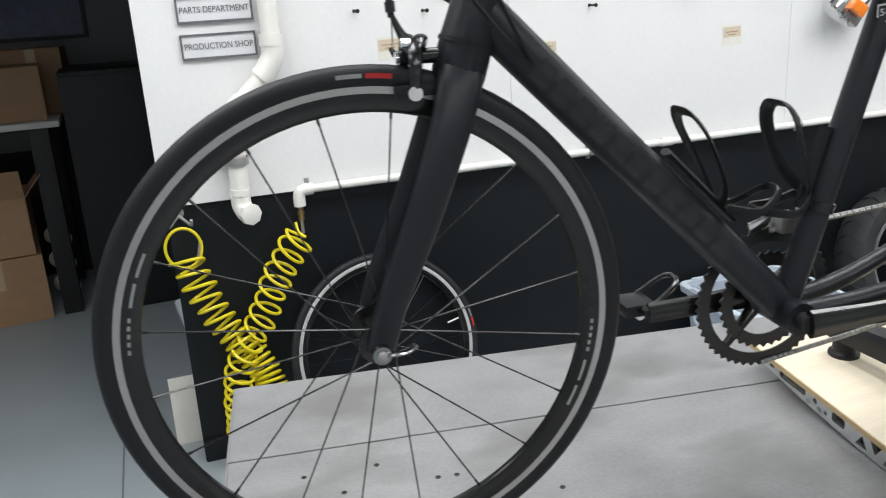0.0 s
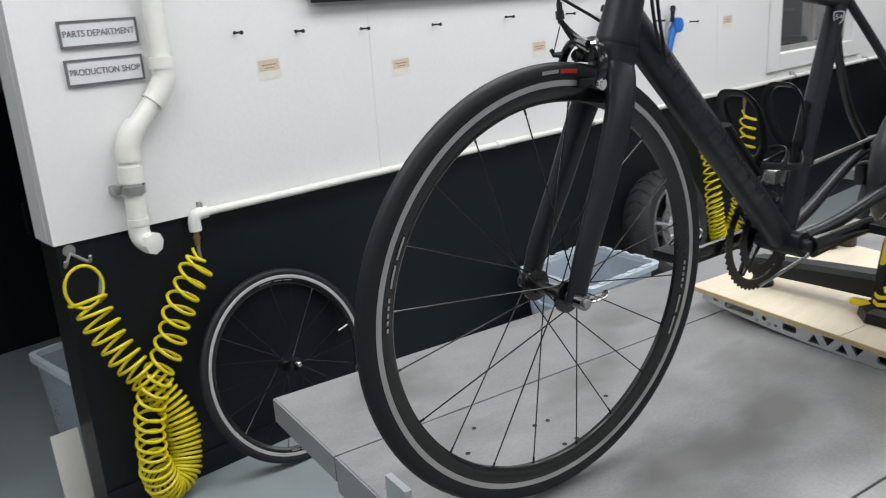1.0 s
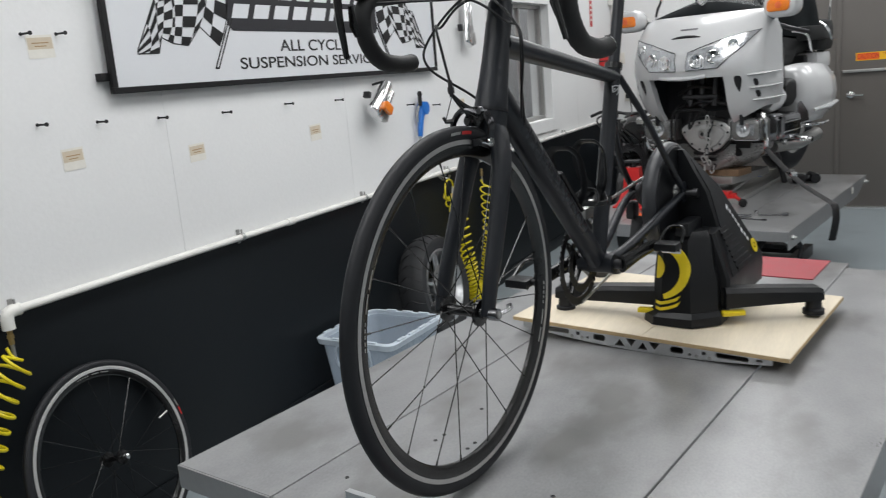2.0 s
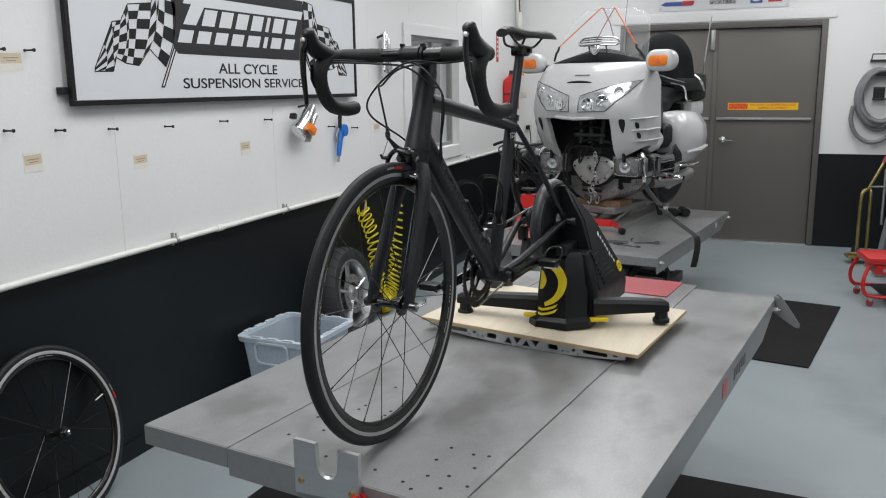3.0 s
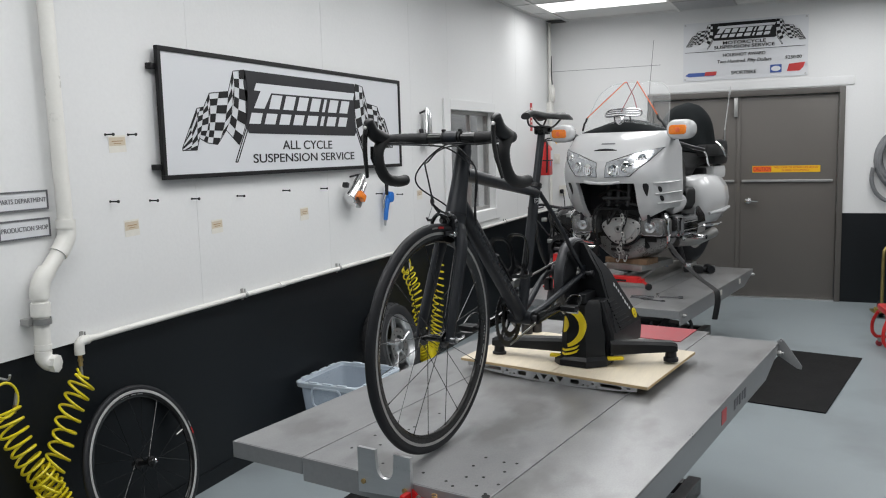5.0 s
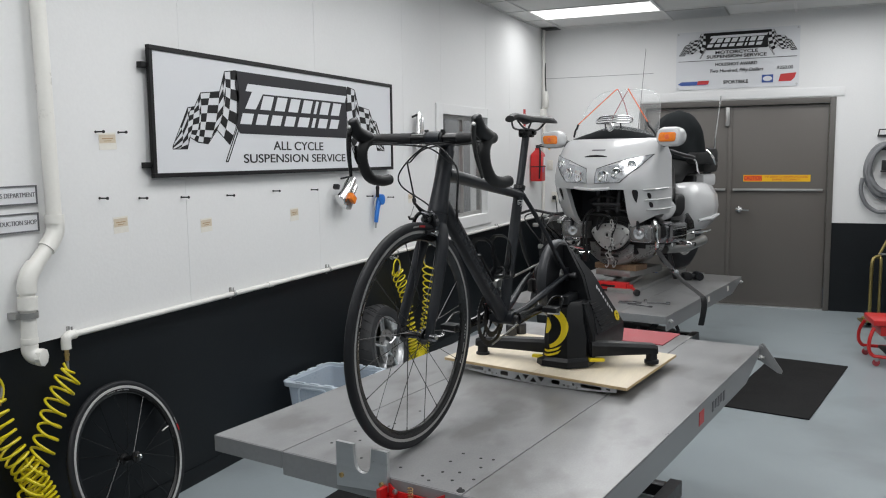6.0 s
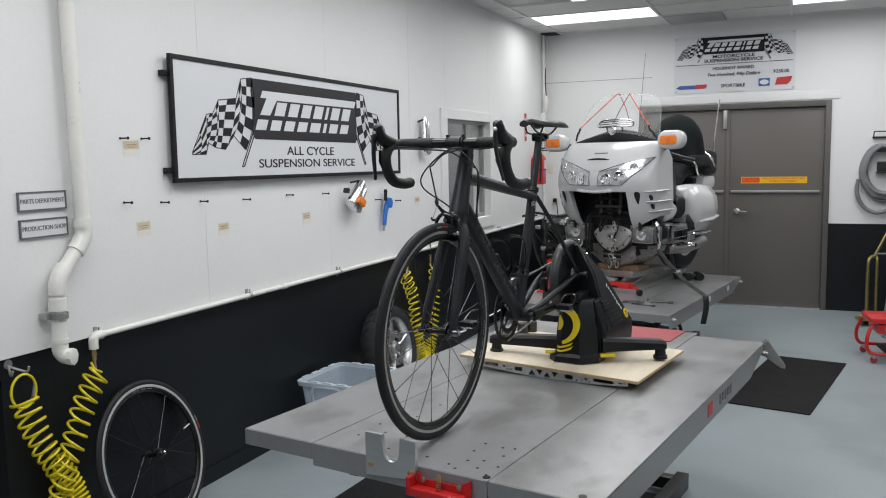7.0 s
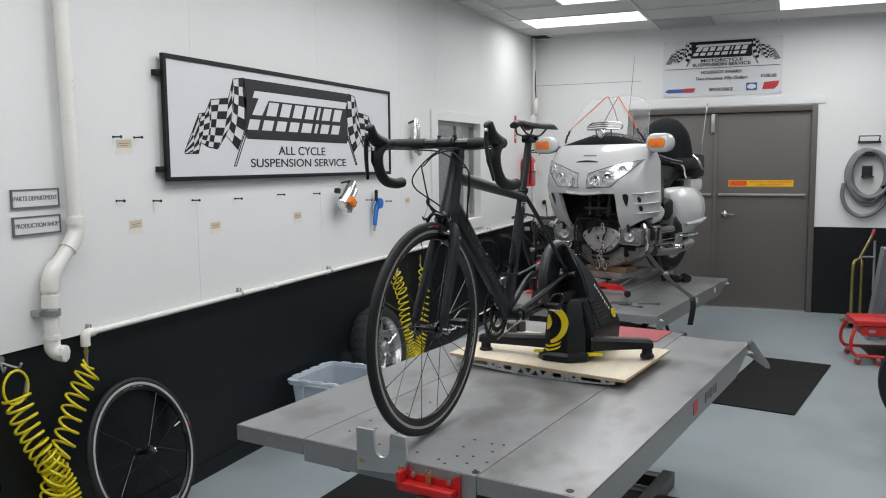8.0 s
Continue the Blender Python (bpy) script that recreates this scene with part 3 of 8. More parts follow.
# wheel chock plate and red lever bracket at the front edge
chock = thing("wheel_chock", "machined aluminium plate with a U notch, bolted to the table", "wheel chock", TABLE @ pose(-0.005, -0.008, TABLE_TOP - 0.02))
u = [(0.082, -0.02), (0.082, 0.098), (0.026, 0.098), (0.022, 0.047)] + arc(-0.007, 0.047, 0.028, 0, -180, 9)[1:-1] + [(-0.036, 0.047), (-0.040, 0.100), (-0.103, 0.100), (-0.103, -0.035)]
part("plate", Mesh().prism(u, 0, 0.012, pose(0, 0, 0, 90, 0, -90)), ALU, chock, smooth=20)
for yy in (0.083, -0.062):
    part("bolt", Mesh().lathe([(0.0075, 0), (0.0075, 0.005), (0.004, 0.007), (0, 0.007)], 12, pose(-0.012, yy, 0.0, 0, -90, 0)), BRASS, chock)
red = thing("red_clamp_bracket", "red painted steel clamp bracket under the table edge", "clamp", TABLE @ pose(-0.006, -0.175, TABLE_TOP - 0.02))
part("plate", Mesh().prism([(0.1, 0.012), (0.06, -0.01), (-0.06, -0.012), (-0.095, 0.014), (-0.095, -0.075), (0.02, -0.075), (0.1, -0.06)], 0, 0.006, pose(0, 0, 0, 90, 0, -90)), RED, red)
part("arm", Mesh().box(-0.045, -0.007, -0.09, 0.10, -0.055, -0.03, 0.004).box(-0.045, -0.007, 0.085, 0.10, -0.055, 0.0, 0.003), RED, red)
part("pivot", Mesh().box(-0.06, -0.02, -0.02, 0.02, -0.08, -0.056, 0.004), DARK_STEEL, red)
for yy in (0.06, -0.065):
    part("bolt", Mesh().lathe([(0.008, 0), (0.008, 0.006), (0, 0.008)], 12, pose(-0.007, yy, -0.012, 0, -90, 0)), GREY_STEEL, red)
part("spring", Mesh().sweep([(-0.02 + 0.007 * math.cos(i * 0.7), 0.0 + 0.007 * math.sin(i * 0.7), -0.03 + 0.0008 * i) for i in range(60)], 0.0015, 5), BRASS, red, "brass coloured spring")

# ---- plywood rocker board ----
BOARD_TOP = 0.818
board = thing("rocker_board", "pale plywood board on curved aluminium truss rails", "rocker board", pose(0.972, 0.839, TABLE_TOP, 1.2, 0, -9.2))
bt = BOARD_TOP - TABLE_TOP
PLY = 0.0125
for a, b in ((-0.402, -0.012), (-0.010, 0.402)):
    part("board", Mesh().box(-0.294, 0.294, a, b, bt - PLY, bt, 0.0015), PLYWOOD, board)
part("board_edge", Mesh().box(-0.2955, -0.294, -0.400, 0.400, bt - PLY + 0.0015, bt - 0.0015).box(-0.294, 0.294, -0.4035, -0.402, bt - PLY + 0.0015, bt - 0.0015), PLY_EDGE, board, "darker plywood edge", smooth=0)
for x in (-0.283, 0.262):
    t, y0, y1 = bt - PLY - 0.0005, -0.358, 0.370
    arch = lambda y: 0.001 + 0.020 * ((y - 0.01) / 0.36) ** 2
    ends = [y0 + (y1 - y0) * i / 24 for i in range(25)]
    outline = [(y, arch(y)) for y in ends] + [(y1, t), (y0, t)]
    holes = [rounded(-0.335, -0.318, 0.026, 0.032, 0.003, 3), rounded(-0.300, -0.215, 0.020, 0.033, 0.005, 3), rounded(0.215, 0.300, 0.019, 0.033, 0.005, 3), rounded(0.320, 0.336, 0.026, 0.032, 0.003, 3),
             rounded(-0.190, -0.178, 0.020, 0.030, 0.004, 3), rounded(0.180, 0.192, 0.020, 0.030, 0.004, 3)]
    for i in range(4):
        a = -0.062 + 0.034 * i
        holes.append([(a, 0.008), (a + 0.030, 0.008), (a + 0.015, 0.029)] if i % 2 else [(a, 0.033), (a + 0.030, 0.033), (a + 0.015, 0.012)])
    holes += [rounded(-0.150, -0.142, 0.012, 0.020, 0.004, 3), rounded(-0.128, -0.092, 0.014, 0.031, 0.005, 3), rounded(0.100, 0.136, 0.014, 0.031, 0.005, 3), rounded(0.150, 0.158, 0.013, 0.021, 0.004, 3)]
    rail = Mesh().plate(outline, holes, -0.004, 0.004, pose(x, 0, 0, 90, 0, 90))
    part("truss_rail", rail, ALU, board, "curved aluminium rail with triangular cut-outs", smooth=0)
    for y in (-0.165, -0.20, 0.172, 0.205):
        part("rivet", Mesh().lathe([(0.005, 0), (0.005, 0.001), (0, 0.0015)], 10, pose(x - 0.005, y, bt - 0.035, 0, -90, 0)), GREY_STEEL, board)

# ---- road bicycle ----
HUB_Z = 0.334
BIKE = pose(-0.108, 1.006, TABLE_TOP + 0.001, 0.4, 0, -6.8) @ Matrix.Scale(1.053, 4)
bike = thing("road_bicycle", "matt black road bicycle with drop handlebars, rear wheel removed", "bicycle", BIKE)
BBX, BBZ = 0.585, 0.283          # bottom bracket
RX, RZ = 1.0, 0.384            # rear axle
STX, STZ = 0.716, 0.735          # seat cluster
HBX, HBZ = 0.136, 0.682          # foot of the head tube
HTX, HTZ = 0.186, 0.842          # top of the head tube


def tube(name, a, b, ra, rb, material=MATT_BLACK, flat=(1, 1), parent=bike, seg=18, mid=None):
    pts = [Vector(a).lerp(Vector(b), i / 8) for i in range(9)]
    rad = [ra + (rb - ra) * i / 8 + (mid or 0) * math.sin(math.pi * i / 8) for i in range(9)]
    return part(name, Mesh().sweep(pts, rad, seg, flat=flat), material, parent)


tube("head_tube", (HBX + 0.002, 0, HBZ + 0.004), (HTX, 0, HTZ), 0.032, 0.0245, flat=(1.0, 1.0), mid=-0.002)
tube("down_tube", (HBX + 0.020, 0, HBZ + 0.035), (BBX - 0.008, 0, BBZ + 0.010), 0.0265, 0.0245, flat=(0.95, 1.04), mid=0.0005)
tube("top_tube", (HTX - 0.004, 0, HTZ - 0.038), (STX + 0.004, 0, STZ - 0.022), 0.024, 0.017, flat=(1.12, 0.9))
tube("seat_tube", (BBX, 0, BBZ), (STX, 0, STZ), 0.0195, 0.0180)
for s in (-1, 1):
    part("seat_stay", Mesh().sweep(curve([(STX + 0.004, s * 0.013, STZ - 0.022), (STX + 0.095, s * 0.046, STZ - 0.140), (STX + 0.19, s * 0.066, STZ - 0.258), (RX, s * 0.072, RZ + 0.006)], 6), 0.0085, 10), MATT_BLACK, bike)
    part("chain_stay", Mesh().sweep(curve([(BBX + 0.015, s * 0.022, BBZ + 0.002), (BBX + 0.13, s * 0.036, BBZ + 0.02), (RX - 0.10, s * 0.064, RZ - 0.022), (RX, s * 0.072, RZ)], 6), [0.015 - 0.006 * min(1, i / 18) for i in range(19)], 12), MATT_BLACK, bike)
    part("dropout", Mesh().prism(rounded(-0.022, 0.022, -0.022, 0.03, 0.012), -0.003, 0.003, pose(RX, s * 0.073, RZ, 90, 0, 0)), MATT_BLACK, bike)
part("axle_nut", Mesh().rod((RX, -0.098, RZ), (RX, -0.076, RZ), 0.009, 14).rod((RX, -0.112, RZ), (RX, -0.098, RZ), 0.013, 14), DARK_STEEL, bike, "dark skewer end")
part("axle_cone", Mesh().rod((RX, -0.070, RZ), (RX, -0.052, RZ), 0.012, 18, 0.026), GREY_STEEL, bike, "turned steel axle cone")
part("bottom_bracket", Mesh().rod((BBX, -0.044, BBZ), (BBX, 0.044, BBZ), 0.0235, 24), MATT_BLACK, bike)
part("seat_collar", Mesh().rod((STX - 0.001, 0, STZ - 0.003), (STX + 0.003, 0, STZ + 0.011), 0.0215, 20).box(STX + 0.012, STX + 0.030, -0.007, 0.007, STZ - 0.006, STZ + 0.008, 0.002), GLOSS_BLACK, bike)
PX, PZ = STX + 0.058, STZ + 0.205
part("seat_post", Mesh().rod((STX - 0.03, 0, STZ - 0.1), (PX - 0.003, 0, PZ - 0.012), 0.0137, 18), MATT_BLACK, bike)
part("post_head", Mesh().box(PX - 0.03, PX + 0.034, -0.02, 0.02, PZ - 0.02, PZ + 0.012, 0.008).rod((PX + 0.024, -0.026, PZ - 0.003), (PX + 0.024, 0.026, PZ - 0.003), 0.009, 12), GLOSS_BLACK, bike)
# saddle: a cushioned shell on two rails
rows, SX, SZ = [], PX - 0.138, PZ + 0.050
for i in range(15):
    u = i / 14
    x = SX + 0.275 * u
    half = 0.018 + 0.006 * u + 0.056 * max(0, (u - 0.42) / 0.58) ** 1.3 * (1 - 0.25 * max(0, u - 0.9) * 10)
    zt = 0.012 * math.cos(u * 3.1) * 0.5 + 0.018 * max(0, u - 0.55) - 0.012 * max(0, 0.12 - u) * 8
    ring = []
    for j in range(16):
        a = 2 * math.pi * j / 16
        ring.append((x, half * math.copysign(abs(math.cos(a)) ** 0.8, math.cos(a)), SZ + zt + (0.010 if math.sin(a) > 0 else 0.013) * math.sin(a) - 0.016 * abs(math.cos(a)) ** 3 * (0.2 + u)))
    rows.append(ring)
saddle = part("saddle", Mesh().rings(rows), VINYL, bike, "black padded saddle", smooth=60)
for s in (-1, 1):
    part("rail", Mesh().sweep(curve([(SX + 0.04, s * 0.012, SZ - 0.012), (SX + 0.07, s * 0.020, SZ - 0.035), (SX + 0.12, s * 0.022, SZ - 0.042), (SX + 0.19, s * 0.022, SZ - 0.042), (SX + 0.245, s * 0.03, SZ - 0.012)], 6), 0.0036, 8), DARK_STEEL, saddle)
shield = [(-0.0095, 0.011), (0.0, 0.0125), (0.0095, 0.011), (0.009, -0.004), (0.0, -0.0135), (-0.009, -0.004)]
turn = radians(38)
badge_at = pose(STX - 0.013 - 0.0195 * math.sin(turn), -0.0195 * math.cos(turn), STZ - 0.052, 90, 0, -38)
badge = part("badge", Mesh().hoop(shield, [(x * 0.82, y * 0.82) for x, y in shield], -0.002, 0.0008, badge_at), PLATE_GREY, bike, "small white shield outline with the frame size")
lettering("writing", "54", 0.0125, PLATE_GREY, badge, badge_at @ pose(0, 0.001, 0.0004), depth=0.0004)
# dark name bars along the down tube
d0, d1 = Vector((HBX + 0.020, 0, HBZ + 0.035)), Vector((BBX - 0.008, 0, BBZ + 0.010))
way = (d1 - d0).normalized()
over = Vector((-way.z, 0, way.x))
for i in range(11):
    c = d0.lerp(d1, 0.17 + 0.058 * i)
    r = 0.0265 - 0.002 * (0.17 + 0.058 * i) + 0.0009
    rows = []
    for k in (-0.013, -0.0045, 0.0045, 0.013):
        rows.append([c + way * k + Vector((0, -0.95 * r * math.cos(radians(a)), 0)) + over * (1.04 * r * math.sin(radians(a))) for a in range(-38, 32, 9)])
    part("name_bar", Mesh().grid(rows), DECAL_GREY, bike, smooth=60)
# fork
part("crown_race", Mesh().rod((HBX + 0.0005, 0, HBZ - 0.001), (HBX + 0.002, 0, HBZ + 0.004), 0.0335, 24), RUBBER, bike)
fork = part("fork_crown", Mesh().sweep(curve([(HBX + 0.001, 0, HBZ), (HBX - 0.010, 0, HBZ - 0.035), (HBX - 0.020, 0, HBZ - 0.066)], 4), [0.0322, 0.0322, 0.0324, 0.0326, 0.0324, 0.031, 0.028, 0.023, 0.016], 20, flat=(1.0, 1.0)), MATT_BLACK, bike)
for s in (-1, 1):
    pts = curve([(HBX + 0.001, s * 0.002, HBZ + 0.001), (HBX - 0.006, s * 0.011, HBZ - 0.022), (HBX - 0.018, s * 0.026, HBZ - 0.056), (HBX - 0.036, s * 0.038, HBZ - 0.105), (HBX - 0.074, s * 0.044, HBZ - 0.20), (0.022, s * 0.049, HUB_Z + 0.06), (0.0, s * 0.0505, HUB_Z - 0.006)], 6)
    n = len(pts)
    part("fork_blade", Mesh().sweep(pts, [(0.0315 - 0.0150 * (i / (n - 1)) ** 1.1) * min(1, 0.74 + 0.026 * i) for i in range(n)], 18, flat=(1.0, 0.64)), MATT_BLACK, fork)


def road_wheel(parent, cx, cz, flip=1, spokes=20, marks=True, start=0.0):
    """Tyre, alloy rim with machined brake track, hub and crossed spokes, all in the plane y = 0."""
    to = pose(cx, 0, cz, 90, 0, 0)
    R = 0.334
    seg = 96
    tyre = Mesh()
    prof = [(R - 0.0245, 0.0098), (R - 0.018, 0.0125), (R - 0.010, 0.0126), (R - 0.004, 0.0090), (R - 0.0008, 0.0040), (R, 0), (R - 0.0008, -0.0040), (R - 0.004, -0.0090), (R - 0.010, -0.0126), (R - 0.018, -0.0125), (R - 0.0245, -0.0098), (R - 0.022, 0)]
    tyre.lathe(prof, seg, to, closed=True)
    part("tyre", tyre, RUBBER, parent, "black slick road tyre", smooth=50)
    rim = Mesh().lathe([(0.3105, 0.0102), (0.2985, 0.0100), (0.284, 0.0075), (0.279, 0.003), (0.279, -0.003), (0.284, -0.0075), (0.2985, -0.0100), (0.3105, -0.0102), (0.3075, 0)], seg, to, closed=True)
    rim = part("rim", rim, GLOSS_BLACK, parent, "black deep alloy rim", smooth=40)
    for s in (-1, 1):
        part("brake_track", Mesh().lathe([(0.3098, s * 0.0104), (0.3098, s * 0.0108), (0.3015, s * 0.0106), (0.3015, s * 0.0101)], seg, to, closed=True), RIM_GREY, rim, "machined silver brake track", smooth=40)
    hub = part("hub", Mesh().lathe([(0, -0.046), (0.010, -0.046), (0.012, -0.040), (0.024, -0.038), (0.0245, -0.032), (0.012, -0.030), (0.0095, -0.012), (0.0095, 0.012), (0.012, 0.030), (0.0245, 0.032), (0.024, 0.038), (0.012, 0.040), (0.010, 0.046), (0, 0.046)], 24, to), GLOSS_BLACK, parent)
    for i in range(spokes):
        side = 1 if i % 2 else -1
        a = start + 2 * math.pi * i / spokes
        lead = (1 if (i // 2) % 2 else -1) * 1.25
        p = to @ Vector((0.0195 * math.cos(a + lead), 0.0195 * math.sin(a + lead), side * 0.0345))
        q = to @ Vector((0.284 * math.cos(a), 0.284 * math.sin(a), side * 0.002))
        part("spoke", Mesh().rod(p, q, 0.0011, 6).rod(p.lerp(q, 0.955), q, 0.0018, 6), GLOSS_BLACK, parent)
    if marks:
        def block(a0, a1, r0, r1, y, mat, label=""):
            n = max(3, int((a1 - a0) / 2.2))
            pts = []
            for k in range(n + 1):
                a = radians(a0 + (a1 - a0) * k / n)
                pts.append([to @ Vector((r0 * math.cos(a), r0 * math.sin(a), y)), to @ Vector((r1 * math.cos(a), r1 * math.sin(a), y + (0.0006 if y > 0 else -0.0006)))])
            part("marking", Mesh().grid(pts), mat, parent, label)
        for y in (0.0132, -0.0132):
            block(82, 87.5, R - 0.0150, R - 0.0090, y, RED, "red printed block on the tyre wall")
            block(88.2, 93.5, R - 0.0145, R - 0.0095, y, GREY_STEEL, "grey printed name bar on the tyre wall")
        for y, q in ((0.0098, 1), (-0.0098, -1)):
            for base in (165, 345):
                for a0, a1 in ((-14, -8), (-6.5, -0.5), (2, 3.2), (4, 5.2), (6, 7.2), (8, 9.2), (10, 11.2)):
                    block(base + a0, base + a1, 0.2900, 0.2935, y, GREY_STEEL)
    return hub


front = part("front_wheel_axle", Mesh().rod((0, -0.058, HUB_Z), (0, 0.058, HUB_Z), 0.0045, 12), GREY_STEEL, bike)
hub = road_wheel(front, 0, HUB_Z, start=0.16)
part("quick_release", Mesh().rod((0, -0.073, HUB_Z), (0, -0.056, HUB_Z), 0.0115, 18).sweep(curve([(0, -0.068, HUB_Z), (0.014, -0.076, HUB_Z + 0.002), (0.030, -0.078, HUB_Z + 0.004), (0.040, -0.073, HUB_Z + 0.008)], 5), 0.0055, 10, flat=(1, 0.6)), SMOKE_CHROME, front, "steel quick-release lever")
part("lever_cap", Mesh().lathe([(0.0065, 0), (0.0065, 0.004), (0.003, 0.006), (0, 0.006)], 16, pose(0, -0.073, HUB_Z, 90, 0, 0)), GREY_STEEL, front, "steel cap")
part("axle_nut", Mesh().lathe([(0.011, 0), (0.011, 0.01), (0.006, 0.014), (0, 0.014)], 16, pose(0, 0.056, HUB_Z, -90, 0, 0)), DARK_STEEL, front)

# steering: spacers, stem, bars, tape, levers, cables
sx = (HTX - HBX) / (HTZ - HBZ)
part("headset", Mesh().rod((HTX, 0, HTZ), (HTX + 0.033 * sx, 0, HTZ + 0.033), 0.0235, 20).rod((HTX + 0.033 * sx, 0, HTZ + 0.033), (HTX + 0.075 * sx, 0, HTZ + 0.075), 0.0195, 20), MATT_BLACK, bike)
BX, BZ = 0.127, 0.911
part("stem", Mesh().sweep([(HTX + 0.06 * sx, 0, HTZ + 0.052), (BX + 0.03, 0, BZ - 0.006), (BX + 0.005, 0, BZ)], [0.019, 0.0165, 0.018], 16, flat=(0.95, 1.05)).rod((BX, -0.022, BZ), (BX, 0.022, BZ), 0.0205, 20).rod((HTX + 0.033 * sx, 0, HTZ + 0.033), (HTX + 0.078 * sx, 0, HTZ + 0.078), 0.0205, 18), MATT_BLACK, bike)
for y in (-0.029, 0.027):
    part("computer_mount", Mesh().lathe([(0.0165, -0.0035), (0.0195, -0.0035), (0.0195, 0.0035), (0.0165, 0.0035)], 20, pose(BX, y, BZ, 90, 0, 0), closed=True).box(BX - 0.012, BX + 0.004, y - 0.0035, y + 0.0035, BZ + 0.018, BZ + 0.026, 0.002), BLACK_PLASTIC, bike)
bar = part("handlebar", Mesh().sweep([(BX, -0.08, BZ), (BX, 0.08, BZ)], 0.0155, 16), GLOSS_BLACK, bike)
for s in (-1, 1):
    path = curve([(BX, s * 0.08, BZ), (BX, s * 0.165, BZ), (BX - 0.012, s * 0.198, BZ - 0.001), (BX - 0.055, s * 0.208, BZ - 0.006), (BX - 0.082, s * 0.210, BZ - 0.035), (BX - 0.076, s * 0.211, BZ - 0.08), (BX - 0.040, s * 0.212, BZ - 0.118), (BX + 0.02, s * 0.212, BZ - 0.130), (BX + 0.062, s * 0.213, BZ - 0.128)], 7)
    part("bar_tape", Mesh().sweep(path, [0.0168 + 0.0006 * (i % 2) for i in range(len(path))], 14), BAR_TAPE, bar, "black wrapped bar tape")
    hood = curve([(BX - 0.040, s * 0.207, BZ + 0.000), (BX - 0.075, s * 0.209, BZ + 0.007), (BX - 0.106, s * 0.210, BZ + 0.020), (BX - 0.122, s * 0.210, BZ + 0.042), (BX - 0.131, s * 0.209, BZ + 0.060)], 6)
    n = len(hood)
    shifter = part("hood", Mesh().sweep(hood, [(0.0175 + 0.003 * math.sin(math.pi * min(1, i / (n - 6)))) * (1 if i < n - 5 else math.sqrt(max(0.02, 1 - ((i - n + 5) / 4.05) ** 2))) for i in range(n)], 16, flat=(0.85, 1.1)), BLACK_PLASTIC, bar, "black rubber brake hood", smooth=60)
    lev = curve([(BX - 0.131, s * 0.210, BZ + 0.048), (BX - 0.146, s * 0.211, BZ + 0.010), (BX - 0.143, s * 0.215, BZ - 0.040), (BX - 0.130, s * 0.221, BZ - 0.085), (BX - 0.122, s * 0.225, BZ - 0.112)], 5)
    n = len(lev)
    part("brake_lever", Mesh().sweep(lev, [0.013 - 0.006 * i / (n - 1) for i in range(n)], 10, flat=(0.9, 0.55)), GLOSS_BLACK, shifter, "glossy black brake lever")
    part("shift_paddle", Mesh().sweep([(BX - 0.120, s * 0.206, BZ - 0.02), (BX - 0.116, s * 0.206, BZ - 0.055), (BX - 0.108, s * 0.206, BZ - 0.075)], [0.006, 0.010, 0.006], 8, flat=(0.5, 1)), GLOSS_BLACK, shifter)
    part("lever_cap", Mesh().lathe([(0.007, 0), (0.006, 0.003), (0.003, 0.004), (0, 0.004)], 14, pose(BX - 0.146, s * 0.2105, BZ + 0.034, 0, -75, 0)), GREY_STEEL, shifter, "silver lever cap")
cables = [[(BX - 0.06, -0.20, BZ - 0.01), (BX, -0.10, BZ - 0.014), (BX - 0.02, 0.02, BZ - 0.03), (BX - 0.03, 0.07, BZ - 0.07), (0.058, 0.055, 0.84), (0.054, 0.042, 0.79), (0.055, 0.032, 0.744)],
          [(BX - 0.06, 0.20, BZ - 0.01), (BX, 0.10, BZ - 0.014), (BX - 0.03, -0.02, BZ - 0.02), (BX - 0.035, -0.09, BZ - 0.08), (0.09, -0.10, 0.78), (0.15, -0.06, 0.71), (0.20, -0.03, 0.665)],
          [(BX - 0.06, 0.20, BZ - 0.015), (BX - 0.01, 0.09, BZ - 0.02), (BX - 0.03, 0.0, BZ - 0.03), (BX - 0.02, -0.06, BZ - 0.07), (0.11, -0.085, 0.82), (0.17, -0.05, 0.72), (0.21, -0.03, 0.655)],
          [(BX - 0.06, -0.20, BZ - 0.012), (BX - 0.01, -0.09, BZ - 0.02), (BX - 0.04, 0.0, BZ - 0.02), (BX - 0.03, 0.10, BZ - 0.09), (0.09, 0.10, 0.77), (0.16, 0.05, 0.71), (0.21, 0.03, 0.66)]]
for c in cables:
    part("cable", Mesh().sweep(curve(c, 8), 0.0025, 8), BLACK_PLASTIC, bike)

